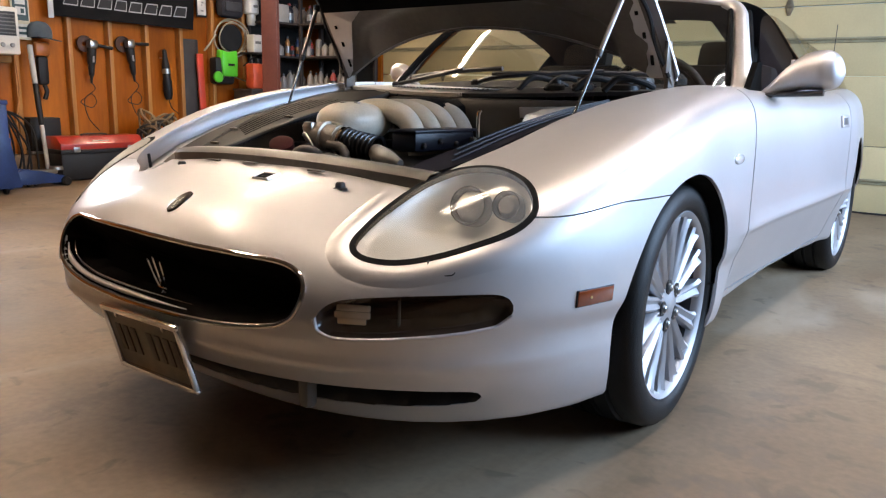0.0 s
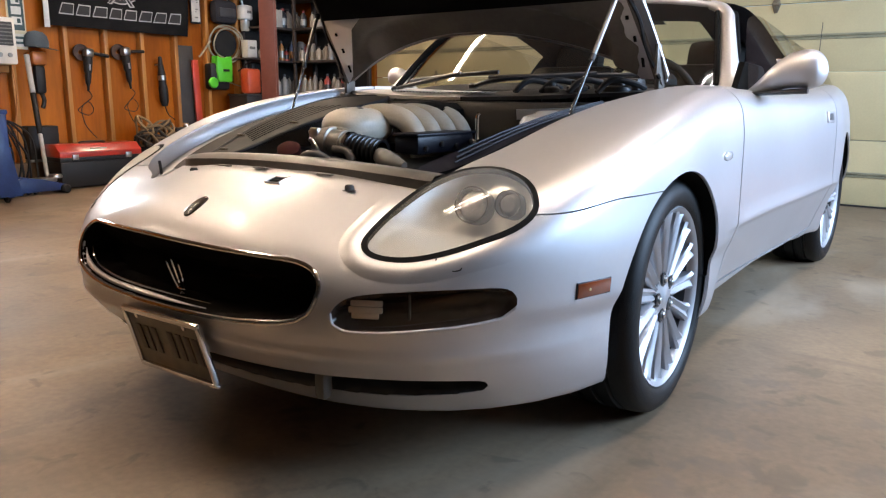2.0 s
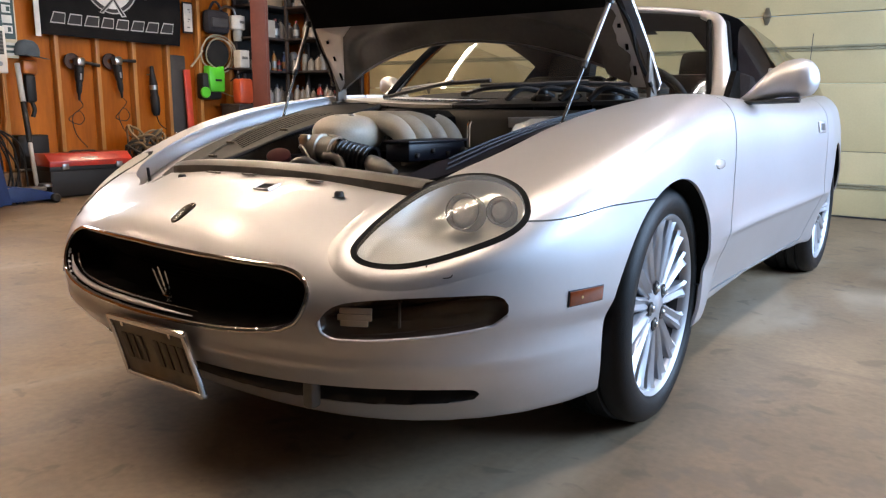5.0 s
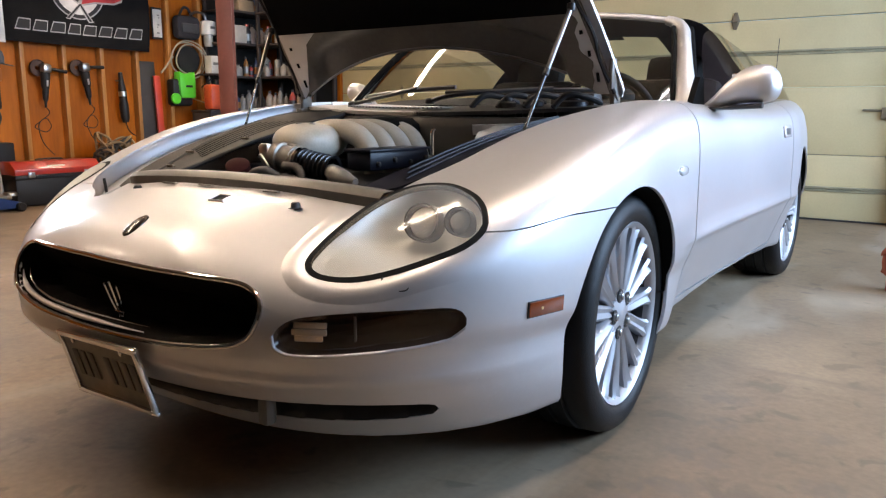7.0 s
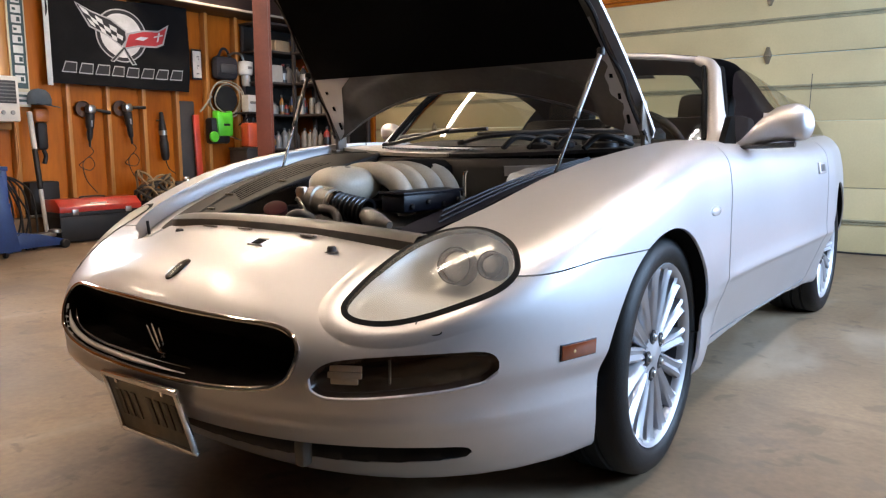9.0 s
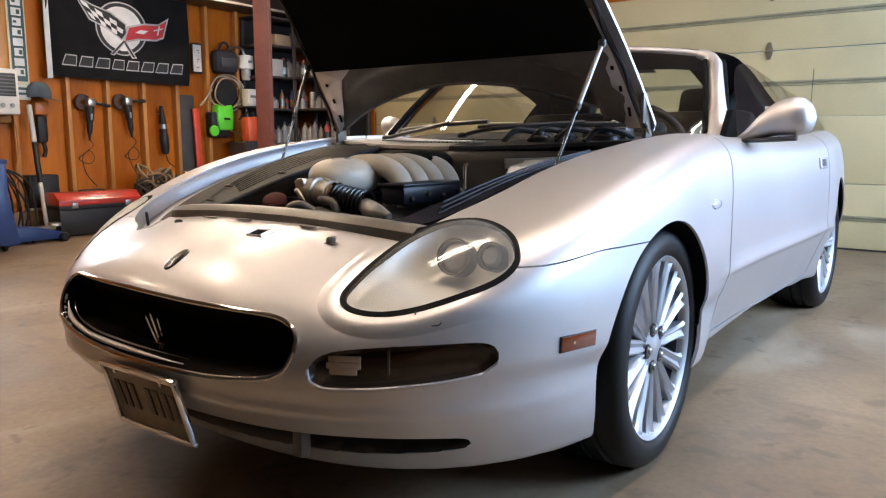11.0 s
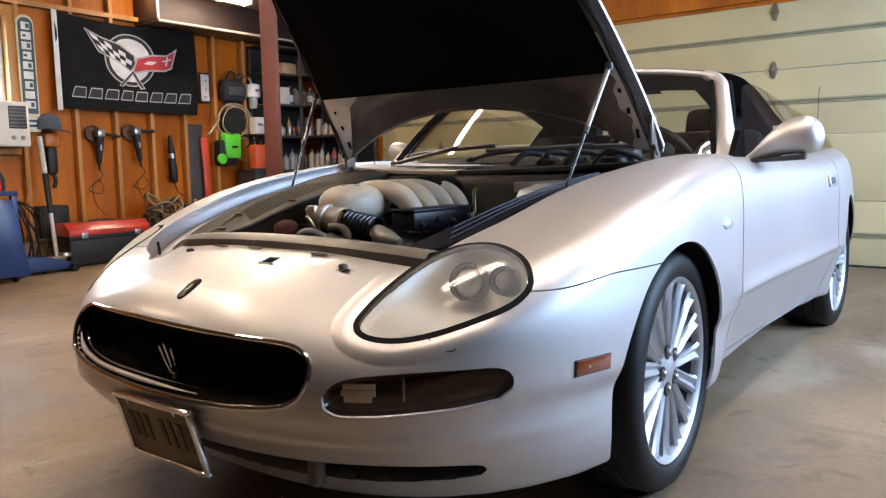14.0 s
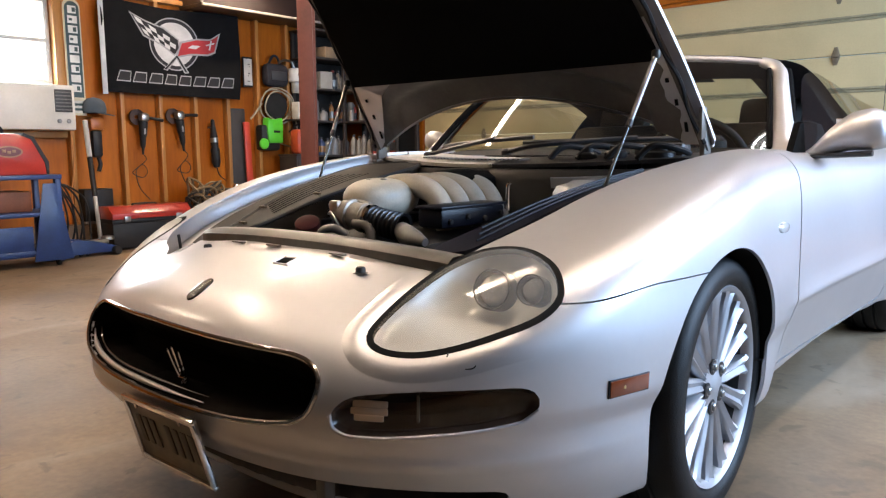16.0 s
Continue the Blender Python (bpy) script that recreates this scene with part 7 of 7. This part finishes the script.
part("body", box((0.12, 0.13, 0.19), (0, 0, 0.10), 0.006), mat("white_tin_paint", (0.66, 0.63, 0.58), 0.4), tin)
part("tin_bar", box((0.003, 0.08, 0.03), (0.0605, 0, 0.11), 0.001), GREYPL, tin)
brk = thing("wall_bracket", "dark steel shelf bracket fixed to the studs", "bracket", pose(TX + 0.10, 3.86, 1.255))
part("plate", box((0.38, 0.20, 0.014), (0, 0, 0.007), 0.003), SHELFM, brk)
part("brace", rod((-0.17, 0, -0.16), (0.14, 0, 0.0), 0.008), SHELFM, brk)

# things on the open floor
ext = thing("red_can", "red canister with an orange rag draped over it", "canister", pose(1.36, 2.33, 0))
part("can", spin([(0, 0), (0.044, 0), (0.048, 0.006), (0.048, 0.17), (0.04, 0.20), (0.02, 0.215), (0.018, 0.24), (0, 0.24)], 28), mat("bright_red_can", (0.48, 0.03, 0.02), 0.35), ext)
rag = bmesh.new()
random.seed(3)
rows = []
for i in range(29):
    a = 2 * math.pi * i / 28
    row = []
    for j in range(12):
        t = j / 11
        fold = 1 + 0.30 * t * math.sin(5 * a + 1) + 0.22 * t * math.sin(11 * a) + 0.12 * math.sin(7 * a + 9 * t)
        reach = 0.75 if math.cos(2 * a + 1.2) > 0.35 else 0.22
        r = (0.012 + 0.044 * min(1, t * 2.4) + 0.02 * max(0, t - 0.5)) * fold
        z = 0.285 - 0.03 * t - max(0, t - 0.22) * 0.32 * (reach + 0.1 * math.sin(4 * a))
        row.append(rag.verts.new((r * math.cos(a), r * math.sin(a), max(z, 0.006))))
    rows.append(row)
for a, b in zip(rows[:-1], rows[1:]):
    for j in range(11):
        rag.faces.new((a[j], a[j + 1], b[j + 1], b[j]))
part("rag", rag, mat("orange_rag", (0.48, 0.12, 0.06), 0.85, vary=0.15, bump=0.4), ext, "crumpled orange rag", smooth=70)
sheet = thing("paper_sheet", "white cardboard sheet lying on the floor", "cardboard", pose(1.72, 1.12, 0.0, 0, 0, 14))
part("sheet", box((0.42, 0.62, 0.006), (0, 0, 0.0035), 0.001), mat("white_board", (0.72, 0.70, 0.66), 0.6), sheet)
